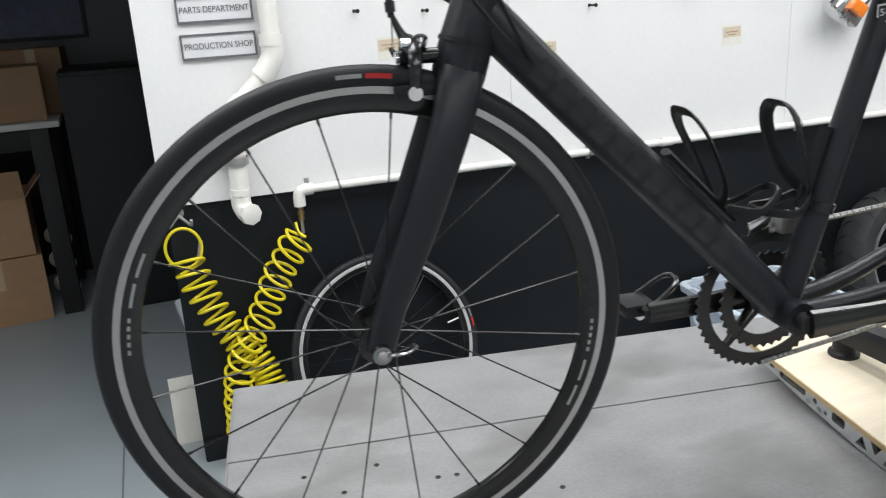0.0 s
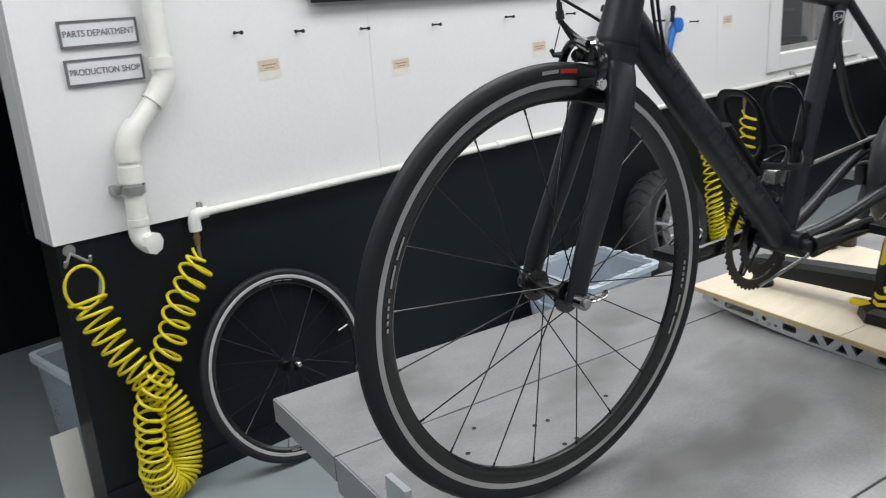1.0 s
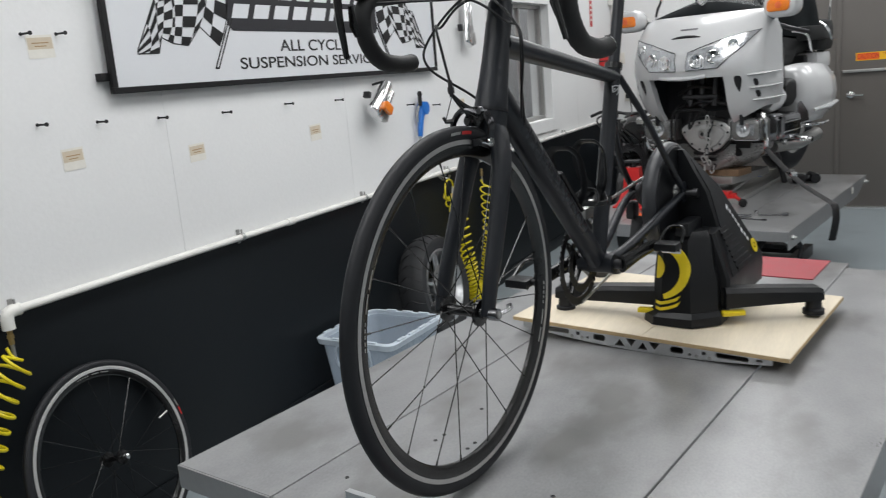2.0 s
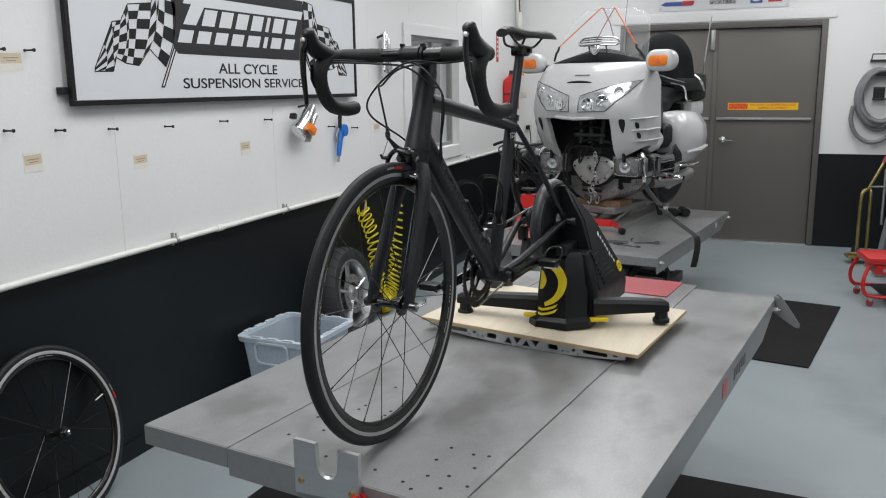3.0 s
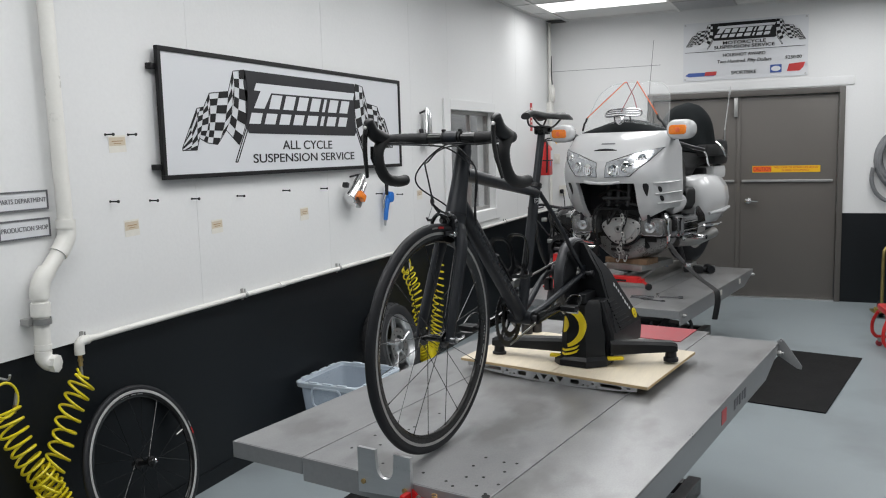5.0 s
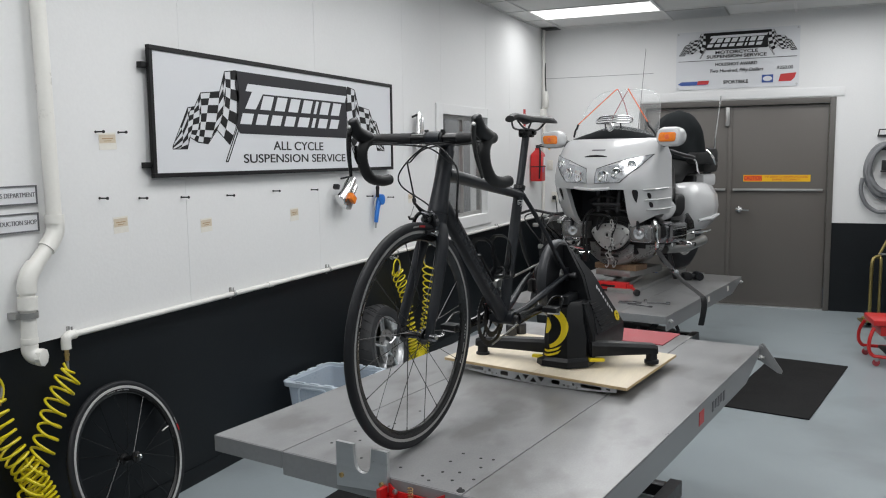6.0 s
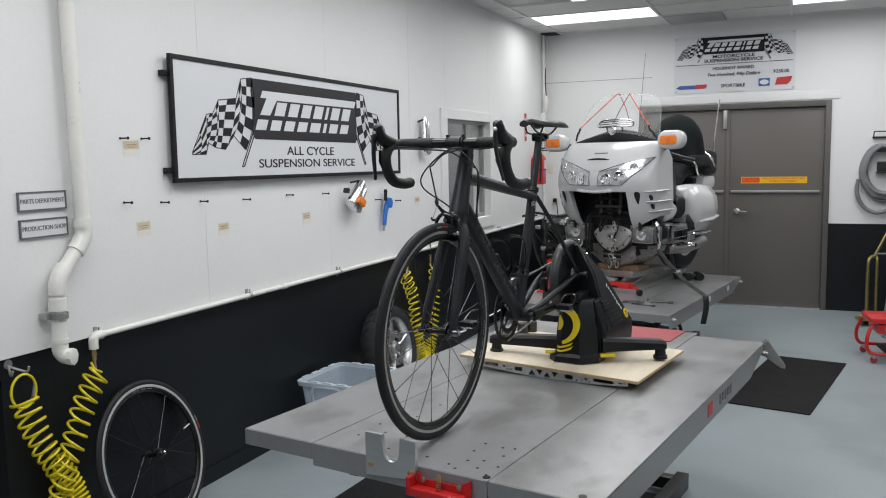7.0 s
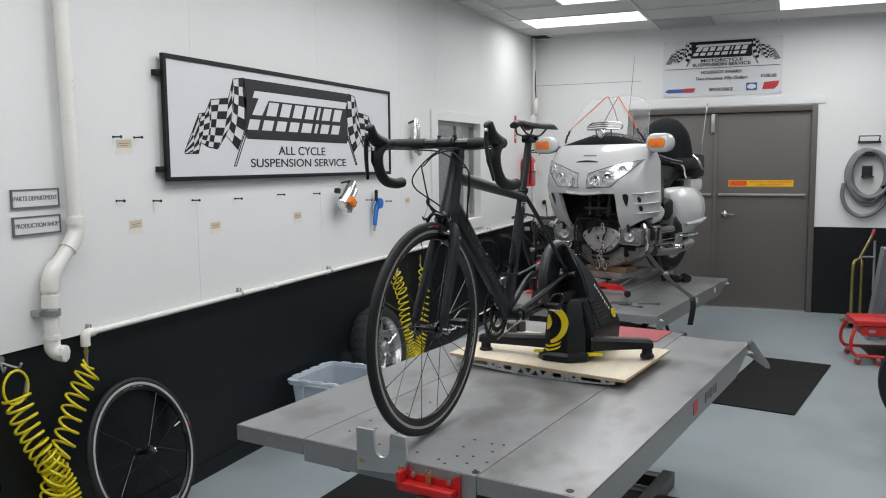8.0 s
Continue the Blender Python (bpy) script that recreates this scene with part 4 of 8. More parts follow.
# front brake
br = part("front_brake", Mesh().rod((0.056, 0, 0.672), (0.118, 0, 0.672), 0.009, 14).box(0.064, 0.084, -0.014, 0.014, 0.662, 0.682, 0.006), GLOSS_BLACK, bike, "polished black dual-pivot rim brake caliper")
for s in (-1, 1):
    arm = curve([(0.078 - 0.006 * s, -s * 0.016, 0.684), (0.075 - 0.006 * s, s * 0.010, 0.692), (0.071, s * 0.031, 0.682), (0.068, s * 0.041, 0.660), (0.066, s * 0.035, 0.632)], 6)
    part("caliper_arm", Mesh().sweep(arm, [0.0088 - 0.0032 * i / (len(arm) - 1) for i in range(len(arm))], 10, flat=(1.15, 0.75)), POLISHED_BLACK, br, "polished black caliper arm")
    part("brake_pad", Mesh().box(0.046, 0.098, s * 0.0155 - 0.0045, s * 0.0155 + 0.0045, 0.628, 0.641, 0.002), RUBBER, br)
    part("bolt", Mesh().rod((0.066, s * 0.02, 0.634), (0.066, s * 0.044, 0.634), 0.0045, 10), CHROME, br)
    part("pad_washer", Mesh().rod((0.066, s * 0.038, 0.634), (0.066, s * 0.042, 0.634), 0.0085, 12), CHROME, br)
part("pivot_bolt", Mesh().rod((0.052, 0, 0.672), (0.057, 0, 0.672), 0.007, 6), CHROME, br)
part("pivot_bolt", Mesh().rod((0.056, -0.024, 0.689), (0.066, -0.024, 0.689), 0.0055, 10), CHROME, br)
for k in (-1, 1):
    part("cable_arm", Mesh().sweep(curve([(0.070, -0.014, 0.682 + 0.006 * k), (0.064, 0.008, 0.694 + 0.005 * k), (0.058, 0.024, 0.712 + 0.002 * k), (0.056, 0.030, 0.722)], 4), [0.0040 - 0.0001 * i for i in range(13)], 8), GLOSS_BLACK, br, "thin black cable arm")
part("lower_arm", Mesh().sweep([(0.066, 0.036, 0.672), (0.060, 0.050, 0.672), (0.056, 0.052, 0.680)], [0.005, 0.004, 0.003], 8), GLOSS_BLACK, br)
part("barrel_adjuster", Mesh().rod((0.056, 0.030, 0.716), (0.055, 0.032, 0.746), 0.0042, 10).rod((0.0558, 0.0305, 0.722), (0.0553, 0.0315, 0.734), 0.0062, 10), DARK_STEEL, br)
part("inner_wire", Mesh().rod((0.056, 0.030, 0.718), (0.058, 0.048, 0.676), 0.0009, 5), CHROME, br)

# crankset: ring on the right, arms, pedals
crank = part("crank_axle", Mesh().rod((BBX, -0.062, BBZ), (BBX, 0.062, BBZ), 0.012, 16), DARK_STEEL, bike)
for r, y, teeth in ((0.106, 0.047, 50), (0.073, 0.0395, 34)):
    pts_o = []
    for i in range(teeth * 2):
        rr = r + (0.0035 if i % 2 else -0.002)
        a = 2 * math.pi * i / (teeth * 2)
        pts_o.append((rr * math.cos(a), rr * math.sin(a)))
    pts_i = [((r - 0.018) * math.cos(2 * math.pi * i / (teeth * 2)), (r - 0.018) * math.sin(2 * math.pi * i / (teeth * 2))) for i in range(teeth * 2)]
    part("chainring", Mesh().hoop(pts_o, pts_i, -0.0015, 0.0015, pose(BBX, y, BBZ, 90, 0, 0)), DARK_STEEL, crank, smooth=20)
CA = radians(4)
spider = Mesh()
for i in range(4):
    a = CA + radians(45 + 90 * i)
    spider.sweep([(BBX, 0.05, BBZ), (BBX + 0.088 * math.cos(a), 0.046, BBZ + 0.088 * math.sin(a))], [0.016, 0.008], 8, flat=(1, 0.5))
part("spider", spider, GLOSS_BLACK, crank)
for s in (-1, 1):
    ex, ez = BBX - s * 0.170 * math.cos(CA), BBZ - s * 0.170 * math.sin(CA)
    arm = part("crank_arm", Mesh().sweep([(BBX, s * 0.062, BBZ), (BBX + (ex - BBX) * 0.5, s * 0.068, BBZ + (ez - BBZ) * 0.5), (ex, s * 0.076, ez)], [0.021, 0.0165, 0.0165], 12, flat=(0.55, 1)), GLOSS_BLACK, crank)
    pedal = part("pedal", Mesh().rod((ex, s * 0.07, ez), (ex, s * 0.135, ez), 0.008, 12).box(ex - 0.03, ex + 0.02, s * 0.115 - 0.028, s * 0.115 + 0.028, ez - 0.010, ez + 0.009, 0.004), BLACK_PLASTIC, arm, "black clip-in pedal")
    part("pedal_loop", Mesh().sweep(curve([(ex + 0.01, s * 0.115 - 0.028, ez + 0.004), (ex + 0.05, s * 0.115 - 0.022, ez + 0.03), (ex + 0.06, s * 0.115, ez + 0.037), (ex + 0.05, s * 0.115 + 0.022, ez + 0.03), (ex + 0.01, s * 0.115 + 0.028, ez + 0.004)], 5), 0.004, 8), GLOSS_BLACK, pedal)
    part("pedal_spindle", Mesh().rod((ex, s * 0.10, ez - 0.014), (ex, s * 0.145, ez - 0.014), 0.007, 12), CHROME, pedal, "chrome spindle end")


# ---- things on the long wall ----
def on_wall(x, z, off=0.0):
    """Local x along the wall, y up, z into the room."""
    return pose(x, WY - off, z, 90, 0, 0)


LOGO_MID = 1.219      # the logo is alike on both sides of this line


def flag_point(u, v, sign):
    """A point of the waving flag: u from the pole outwards, v from the upper edge to the lower; sign mirrors it."""
    top = [(0.640, 0.552), (0.545, 0.538), (0.500, 0.433), (0.352, 0.416), (0.305, 0.346), (0.254, 0.338), (0.139, 0.150)]
    low = [(0.568, 0.160), (0.469, 0.236), (0.395, 0.163), (0.317, 0.172), (0.262, 0.194), (0.240, 0.137), (0.137, 0.136)]
    k = min(5, int(u * 6))
    f = u * 6 - k
    f = f * f * (3 - 2 * f) * 0.5 + f * 0.5
    a = Vector((*top[k], 0)).lerp(Vector((*top[k + 1], 0)), f)
    b = Vector((*low[k], 0)).lerp(Vector((*low[k + 1], 0)), f)
    p = a.lerp(b, v)
    bulge = math.sin(math.pi * v) * (0.050 * (1 - u) ** 2 - 0.018 * math.sin(u * 19))
    return Vector((LOGO_MID + sign * (p.x + bulge - LOGO_MID), p.y + 0.008 * math.sin(v * 6.3), 0))


def logo(parent, m, depth=0.0012, shade=SIGN_DARK):
    """Dark block with white bars for the name, two chequered flags on poles."""
    block = [(0.640, 0.551), (0.628, 0.483), (0.640, 0.405), (0.630, 0.250), (0.659, 0.222), (1.768, 0.216), (1.790, 0.240), (1.778, 0.400), (1.798, 0.460), (1.787, 0.550)]
    part("name_block", Mesh().prism(block, 0, depth, m), shade, parent, smooth=0)
    bar_t = [(0.737, 0.490), (1.782, 0.490), (1.759, 0.446), (0.869, 0.443), (0.800, 0.356), (0.707, 0.356), (0.773, 0.450), (0.715, 0.450)]
    part("name_bar", Mesh().prism(bar_t, depth, depth * 1.6, m), SIGN_WHITE, parent, "plain white bar in place of the name", smooth=0)

    def slant(x, z, w, h, lean):
        part("name_bar", Mesh().prism([(x, z), (x + w, z), (x + w + h * lean, z + h), (x + h * lean, z + h)], depth, depth * 1.6, m), SIGN_WHITE, parent, smooth=0)
    widths = (0.098, 0.098, 0.098, 0.098, 0.030, 0.098, 0.098)
    for i, w in enumerate(widths):
        slant(0.842 + sum(widths[:i]) + 0.037 * i, 0.357, w, 0.077, 0.45)
    widths = (0.098, 0.098, 0.098, 0.098, 0.112, 0.034, 0.098, 0.098)
    for i, w in enumerate(widths):
        slant(0.659 + sum(widths[:i]) + 0.038 * i, 0.273, w, 0.058, 0.45)
    cols, rows = 12, 7
    for sign in (1, -1):
        at = lambda i, j: m @ (flag_point(i / cols, j / rows, sign) + Vector((0, 0, depth)))
        q = Mesh()
        for i in range(cols):
            for j in range(rows):
                if (i + j) % 2 == 0:
                    q.grid([[at(i, j), at(i + 1, j)], [at(i, j + 1), at(i + 1, j + 1)]])
        n = 48
        edge = [(k / n, 0) for k in range(n)] + [(1, 0), (1, 1)] + [(1 - k / n, 1) for k in range(1, n)] + [(0, 1 - k / 8) for k in range(8)]
        q.sweep([m @ (flag_point(u, v, sign) + Vector((0, 0, depth * 0.5))) for u, v in edge], 0.0022 * m.to_scale().x, 4, closed=True)
        part("chequered_flag", q, SIGN_BLACK, parent, "black and white chequered flag", smooth=0)
        a, b = Vector((0.652, 0.268, 0)), Vector((0.539, 0.073, 0))
        pole = Mesh()
        for off in (-0.009, 0.009):
            pole.sweep([m @ Vector((LOGO_MID + sign * (p.x + off - LOGO_MID), p.y, depth)) for p in (a, b)], 0.0035 * m.to_scale().x, 4)
        pole.sweep([m @ Vector((LOGO_MID + sign * (b.x + off - LOGO_MID), b.y, depth)) for off in (-0.009, 0.009)], 0.0035 * m.to_scale().x, 4)
        part("flag_pole", pole, SIGN_BLACK, parent, smooth=0)


sign = thing("wall_sign", "large white workshop sign in a black frame, hung on the wall", "sign", on_wall(0.616, 1.584, 0.039) @ pose(0, 0, 0, 0, 0, -0.35))
SW, SH = 2.430, 0.614
part("board", Mesh().box(0.02, SW - 0.02, 0.02, SH - 0.02, -0.012, 0.0), SIGN_WHITE, sign, smooth=0)
fr = Mesh()
for a, b, c, d in ((0, SW, 0, 0.022), (0, SW, SH - 0.022, SH), (0, 0.022, 0.022, SH - 0.022), (SW - 0.022, SW, 0.022, SH - 0.022)):
    fr.box(a, b, c, d, -0.013, 0.008, 0.002)
part("sign_frame", fr, SIGN_BLACK, sign, "black frame", smooth=0)
for y in (0.06, 0.52):
    part("mount", Mesh().box(-0.035, 0.0, y - 0.014, y + 0.014, -0.036, -0.005, 0.002), SIGN_BLACK, sign)
logo(sign, Matrix.Translation((0, 0, 0.0005)))
lettering("writing", "ALL CYCLE", 0.080, INK, sign, pose(1.221, 0.160, 0.001), bold=0.006, room=(0.528, 0.051))
lettering("writing", "SUSPENSION SERVICE", 0.080, INK, sign, pose(1.218, 0.088, 0.001), bold=0.006, room=(1.071, 0.048))

for nm, z, txt in (("small", 1.539, "PARTS DEPARTMENT"), ("small", 1.430, "PRODUCTION SHOP")):
    s = thing("name_plate", "engraved grey plate in a thin dark frame" if z > 1.45 else "second engraved grey plate in a thin dark frame", "sign", on_wall(-0.116, z, 0.002), group="engraved plates on the wall")
    part("plate", Mesh().box(-0.112, 0.112, -0.035, 0.035, 0, 0.006, 0.001), PLATE_GREY, s, smooth=0)
    part("plate_frame", Mesh().hoop([(-0.115, -0.038), (0.115, -0.038), (0.115, 0.038), (-0.115, 0.038)], [(-0.109, -0.032), (0.109, -0.032), (0.109, 0.032), (-0.109, 0.032)], 0, 0.009), GREY_INK, s, "dark frame", smooth=0)
    lettering("writing", txt, 0.026, GREY_INK, s, pose(0, 0, 0.007), squeeze=0.86)

hooks = [(0.325, 1.506), (0.560, 1.494), (0.840, 1.483), (1.192, 1.474), (1.608, 1.478), (2.010, 1.467), (2.72, 1.39), (3.035, 1.366), (0.325, 1.794), (0.455, 1.794)]
for i, (x, z) in enumerate(hooks):
    h = Mesh().rod((0, 0, 0), (0, 0, 0.045), 0.0035, 8).lathe([(0.007, 0.045), (0.007, 0.049), (0, 0.049)], 10).lathe([(0.006, 0.0), (0.006, 0.002), (0, 0.002)], 10)
    solo("wall_peg", h, INK, "black steel screw peg in the white wall", "peg", on_wall(x, z), group="wall pegs")
tags = [(0.389, 1.754, 0.10, 0.074), (0.438, 1.380, 0.088, 0.074), (1.016, 1.330, 0.088, 0.070), (1.816, 1.327, 0.088, 0.077), (3.42, 1.341, 0.095, 0.077)]
for x, z, w, hgt in tags:
    t = thing("paper_label", "small cream label with a tan strip and faint print", "label", on_wall(x, z, 0.0005) @ pose(0, 0, 0, 0, 0, 2), group="labels on the wall")
    part("paper", Mesh().box(-w / 2, w / 2, -hgt / 2, hgt / 2, 0, 0.0008), LABEL_PAPER, t, smooth=0)
    part("strip", Mesh().box(-w / 2 + 0.004, w / 2 - 0.004, -0.008, hgt / 2 - 0.008, 0.0009, 0.0012), LABEL_TAN, t, smooth=0)
    part("print_bar", Mesh().box(-w * 0.32, w * 0.32, 0.010, 0.0135, 0.0013, 0.0015), WOOD, t, smooth=0)
    part("print_bar", Mesh().box(-w * 0.22, w * 0.22, 0.0, 0.003, 0.0013, 0.0015), WOOD, t, smooth=0)

# drain pipe
pipe = thing("drain_pipe", "white plastic drain pipe with elbows, strapped to the wall", "pipe")
PYp = 2.69
part("pipe_run", Mesh().rod((0.022, PYp, TOP), (0.041, PYp, 1.425), 0.030, 20), WHITE_PVC, pipe)
part("pipe_run", Mesh().rod((0.020, PYp, 1.350), (-0.085, PYp, 1.240), 0.030, 20), WHITE_PVC, pipe)
part("pipe_run", Mesh().rod((-0.110, PYp, 1.179), (-0.115, PYp, 0.9225), 0.030, 20), WHITE_PVC, pipe)
part("elbow", Mesh().sweep(curve([(0.041, PYp, 1.435), (0.040, PYp, 1.389), (0.014, PYp, 1.345), (-0.008, PYp, 1.322)], 5), 0.036, 20), WHITE_PVC, pipe)
part("coupling", Mesh().rod((0.041, PYp, 1.4555), (0.040, PYp, 1.4196), 0.038, 20), WHITE_PVC, pipe)
part("elbow", Mesh().sweep(curve([(-0.066, PYp, 1.262), (-0.090, PYp, 1.236), (-0.107, PYp, 1.198), (-0.110, PYp, 1.158)], 5), 0.036, 20), WHITE_PVC, pipe)
part("coupling", Mesh().rod((-0.110, PYp, 1.143), (-0.112, PYp, 1.0916), 0.037, 20), WHITE_PVC, pipe)
part("coupling", Mesh().rod((-0.114, PYp, 0.9789), (-0.115, PYp, 0.9584), 0.033, 20), WHITE_PVC, pipe)
part("pipe_clamp", Mesh().lathe([(0.036, -0.012), (0.0385, -0.012), (0.0385, 0.012), (0.036, 0.012)], 24, pose(-0.112, PYp, 1.0711), closed=True).box(-0.170, -0.148, PYp + 0.0, PYp + 0.047, 1.0609, 1.0865, 0.003), GREY_STEEL, pipe, "grey metal pipe clamp")
part("outlet", Mesh().sweep(curve([(-0.115, PYp, 0.9532), (-0.115, PYp, 0.9276), (-0.108, PYp - 0.012, 0.9071), (-0.100, PYp - 0.03, 0.8999)], 5), 0.032, 20).lathe([(0.036, 0), (0.036, 0.02), (0.030, 0.022), (0, 0.022)], 8, pose(-0.098, PYp - 0.028, 0.8999, 90, 0, 20)), WHITE_PVC, pipe, "capped pipe outlet")

# air line along the foot of the white panels
air = thing("air_line", "white painted air pipe along the foot of the white panels", "pipe")
part("air_pipe", Mesh().rod((0.095, WY - 0.024, 0.944), (6.95, WY - 0.024, 0.9532), 0.0135, 14), WHITE_PVC, air)
part("pipe_elbow", Mesh().sweep(curve([(0.125, WY - 0.024, 0.944), (0.092, WY - 0.024, 0.943), (0.078, WY - 0.024, 0.9276), (0.077, WY - 0.024, 0.8897)], 5), 0.0205, 16), WHITE_PVC, air)
for x in (0.11, 1.18, 2.15, 3.11, 4.21, 5.31):
    part("pipe_clip", Mesh().lathe([(0.015, -0.009), (0.0175, -0.009), (0.0175, 0.009), (0.015, 0.009)], 16, pose(x, WY - 0.024, 0.9445 + 0.0013 * x, 0, 90, 0), closed=True).box(x - 0.008, x + 0.008, WY - 0.008, WY - 0.0005, 0.9174, 0.9789, 0.002).rod((x, WY - 0.025, 0.9584), (x, WY - 0.025, 0.9789), 0.004, 8), GREY_STEEL, air)
part("air_coupling", Mesh().rod((1.49, WY - 0.024, 0.946), (1.54, WY - 0.024, 0.946), 0.017, 14), WHITE_PVC, air)
for x in (0.077, 3.60):
    part("fitting", Mesh().rod((x, WY - 0.024, 0.8917), (x, WY - 0.024, 0.8405), 0.0095, 6).rod((x, WY - 0.024, 0.8712), (x, WY - 0.024, 0.861), 0.012, 6), BRASS, air, "brass hose fitting")
    part("fitting_tip", Mesh().rod((x, WY - 0.024, 0.8405), (x, WY - 0.026, 0.795), 0.006, 10), GREY_STEEL, air)


def coil_points(axis):
    """Points of a coil round an axis; each axis point is (x, y, z, pitch, radius)."""
    ax = curve([p[:3] for p in axis], 16)
    out, a = [], 0.0
    for j in range(len(ax) - 1):
        i, t = min(len(axis) - 2, j // 16), (j % 16) / 16
        pitch, r = (axis[i][k] + (axis[i + 1][k] - axis[i][k]) * t for k in (3, 4))
        step = ax[j + 1] - ax[j]
        d = step.normalized()
        side = Vector((0, -1, 0))
        over = d.cross(side).normalized()
        n = max(1, round(step.length / pitch * 20))
        for q in range(n):
            b = a + 2 * math.pi * step.length / pitch * q / n
            wob = 1 + 0.05 * math.sin(b * 0.37) + 0.04 * math.sin(b * 0.113 + 1)
            out.append(ax[j] + step * (q / n) + (over * math.cos(b) + side * (0.8 * math.sin(b))) * (r * wob) + d * (0.30 * r * math.sin(b)))
        a += 2 * math.pi * step.length / pitch
    return out


def coil_hose(x_left, z_left, x_right, z_right, axis, label):
    """A yellow coiled air hose hung from a hook at one end and an air fitting at the other, its U touching the floor."""
    y = WY - 0.062
    hose = thing("coil_hose", label, "air hose", group="yellow coil hoses")
    pts = coil_points(axis)
    part("coil", Mesh().sweep(pts, 0.0057, 7), HOSE_YELLOW, hose)
    ring = [(x_left + 0.056 * math.cos(i * math.pi / 12), y - 0.004, z_left - 0.045 + 0.066 * math.sin(i * math.pi / 12)) for i in range(24)]
    part("end_loop", Mesh().sweep(ring, 0.0052, 8, closed=True), HOSE_YELLOW, hose)
    part("plug", Mesh().rod((x_left + 0.056, y, z_left - 0.03), (x_left + 0.045, y, z_left - 0.075), 0.0075, 10), GREY_STEEL, hose, "steel quick coupling")
    part("plug", Mesh().rod((x_left + 0.045, y, z_left - 0.075), (x_left + 0.035, y, z_left - 0.105), 0.0085, 10), BRASS, hose, "brass ferrule")
    part("lead", Mesh().sweep(curve([(x_right, WY - 0.026, z_right), (x_right + 0.004, y + 0.02, z_right - 0.03), (x_right + 0.02, y, z_right - 0.045), pts[0]], 6), 0.0052, 8), HOSE_YELLOW, hose)
    k = thing("hose_hook", "small steel double hook screwed to the black wall", "hook", pose(x_left, WY + 0.012, z_left + 0.035), group="hose hooks")
    part("plate", Mesh().lathe([(0.019, 0), (0.019, 0.003), (0, 0.004)], 16, pose(0, 0, 0.02, 90, 0, 0)), GREY_STEEL, k)
    for s in (-1, 1):
        part("prong", Mesh().sweep(curve([(0, -0.004, 0.012), (s * 0.018, -0.03, -0.002), (s * 0.035, -0.06, -0.012), (s * 0.036, -0.072, 0.008)], 5), 0.005, 8), GREY_STEEL, k)
    return hose


# axis points: x, y, z, pitch, radius; from the air fitting, round the U on the floor, up to the hook
NEAR = [(0.060, 2.68, 0.794, 0.046, 0.05), (-0.025, 2.68, 0.674, 0.05, 0.05), (-0.094, 2.675, 0.537, 0.05, 0.05), (-0.156, 2.66, 0.454, 0.042, 0.047), (-0.201, 2.645, 0.353, 0.036, 0.046), (-0.217, 2.64, 0.215, 0.034, 0.046),
        (-0.203, 2.65, 0.115, 0.022, 0.052), (-0.160, 2.665, 0.068, 0.012, 0.056), (-0.115, 2.675, 0.1, 0.013, 0.055), (-0.093, 2.675, 0.195, 0.018, 0.052), (-0.107, 2.675, 0.322, 0.022, 0.05), (-0.170, 2.675, 0.444, 0.031, 0.049), (-0.230, 2.675, 0.543, 0.041, 0.049), (-0.281, 2.675, 0.666, 0.046, 0.05), (-0.315, 2.675, 0.784, 0.048, 0.05)]
FAR = [(3.59, 2.675, 0.79, 0.055, 0.05), (3.585, 2.675, 0.6, 0.055, 0.05), (3.565, 2.675, 0.43, 0.048, 0.05), (3.5, 2.675, 0.2, 0.028, 0.052), (3.42, 2.675, 0.085, 0.016, 0.054), (3.35, 2.675, 0.066, 0.015, 0.054), (3.29, 2.675, 0.12, 0.02, 0.054), (3.25, 2.675, 0.28, 0.032, 0.052), (3.205, 2.675, 0.45, 0.048, 0.05), (3.17, 2.675, 0.62, 0.056, 0.05), (3.08, 2.675, 0.75, 0.058, 0.05), (3.03, 2.675, 0.83, 0.055, 0.05)]
coil_hose(-0.315, 0.858, 0.055, 0.836, NEAR, "yellow coiled air hose hanging in a V beside the wall's end")
coil_hose(3.03, 0.885, 3.575, 0.82, FAR, "yellow coiled air hose hanging near the spare motorcycle wheel")

# chrome lamp shells on pegs, blue air gun
def lamp_shell(m, label, lens=True):
    s = thing("lamp_shell", label, "motorcycle trim", m, group="chrome trim pieces on pegs")
    part("shell", Mesh().sweep([(0.035, 0.02, 0.05), (0.03, 0.01, 0.05), (-0.02, -0.07, 0.055), (-0.055, -0.125, 0.055), (-0.058, -0.13, 0.055)], [0.026, 0.030, 0.033, 0.033, 0.028], 16, flat=(1, 0.8)), CHROME, s, "bright chrome housing")
    part("visor", Mesh().sweep([(0.075, 0.0, 0.045), (0.07, -0.01, 0.045), (0.025, -0.085, 0.05), (-0.01, -0.135, 0.05), (-0.012, -0.14, 0.05)], [0.016, 0.020, 0.022, 0.022, 0.018], 14), CHROME, s)
    if lens:
        part("lens", Mesh().box(-0.027, 0.027, -0.019, 0.019, -0.012, 0.012, 0.007, pose(0.0, -0.095, 0.088, 0, 0, -14)), ORANGE_LENS, s, "orange indicator lens")
    part("backing", Mesh().box(-0.05, 0.05, -0.026, 0.022, -0.02, 0.012, 0.008, pose(-0.004, -0.108, 0.06, 0, 0, -14)), GREY_STEEL, s)
    part("tab", Mesh().box(-0.09, -0.07, -0.075, -0.05, 0.02, 0.05, 0.004), DARK_STEEL, s)
    part("hanger", Mesh().rod((0.0, 0.01, 0.0), (0.0, 0.02, 0.05), 0.005, 8), DARK_STEEL, s)
    return s


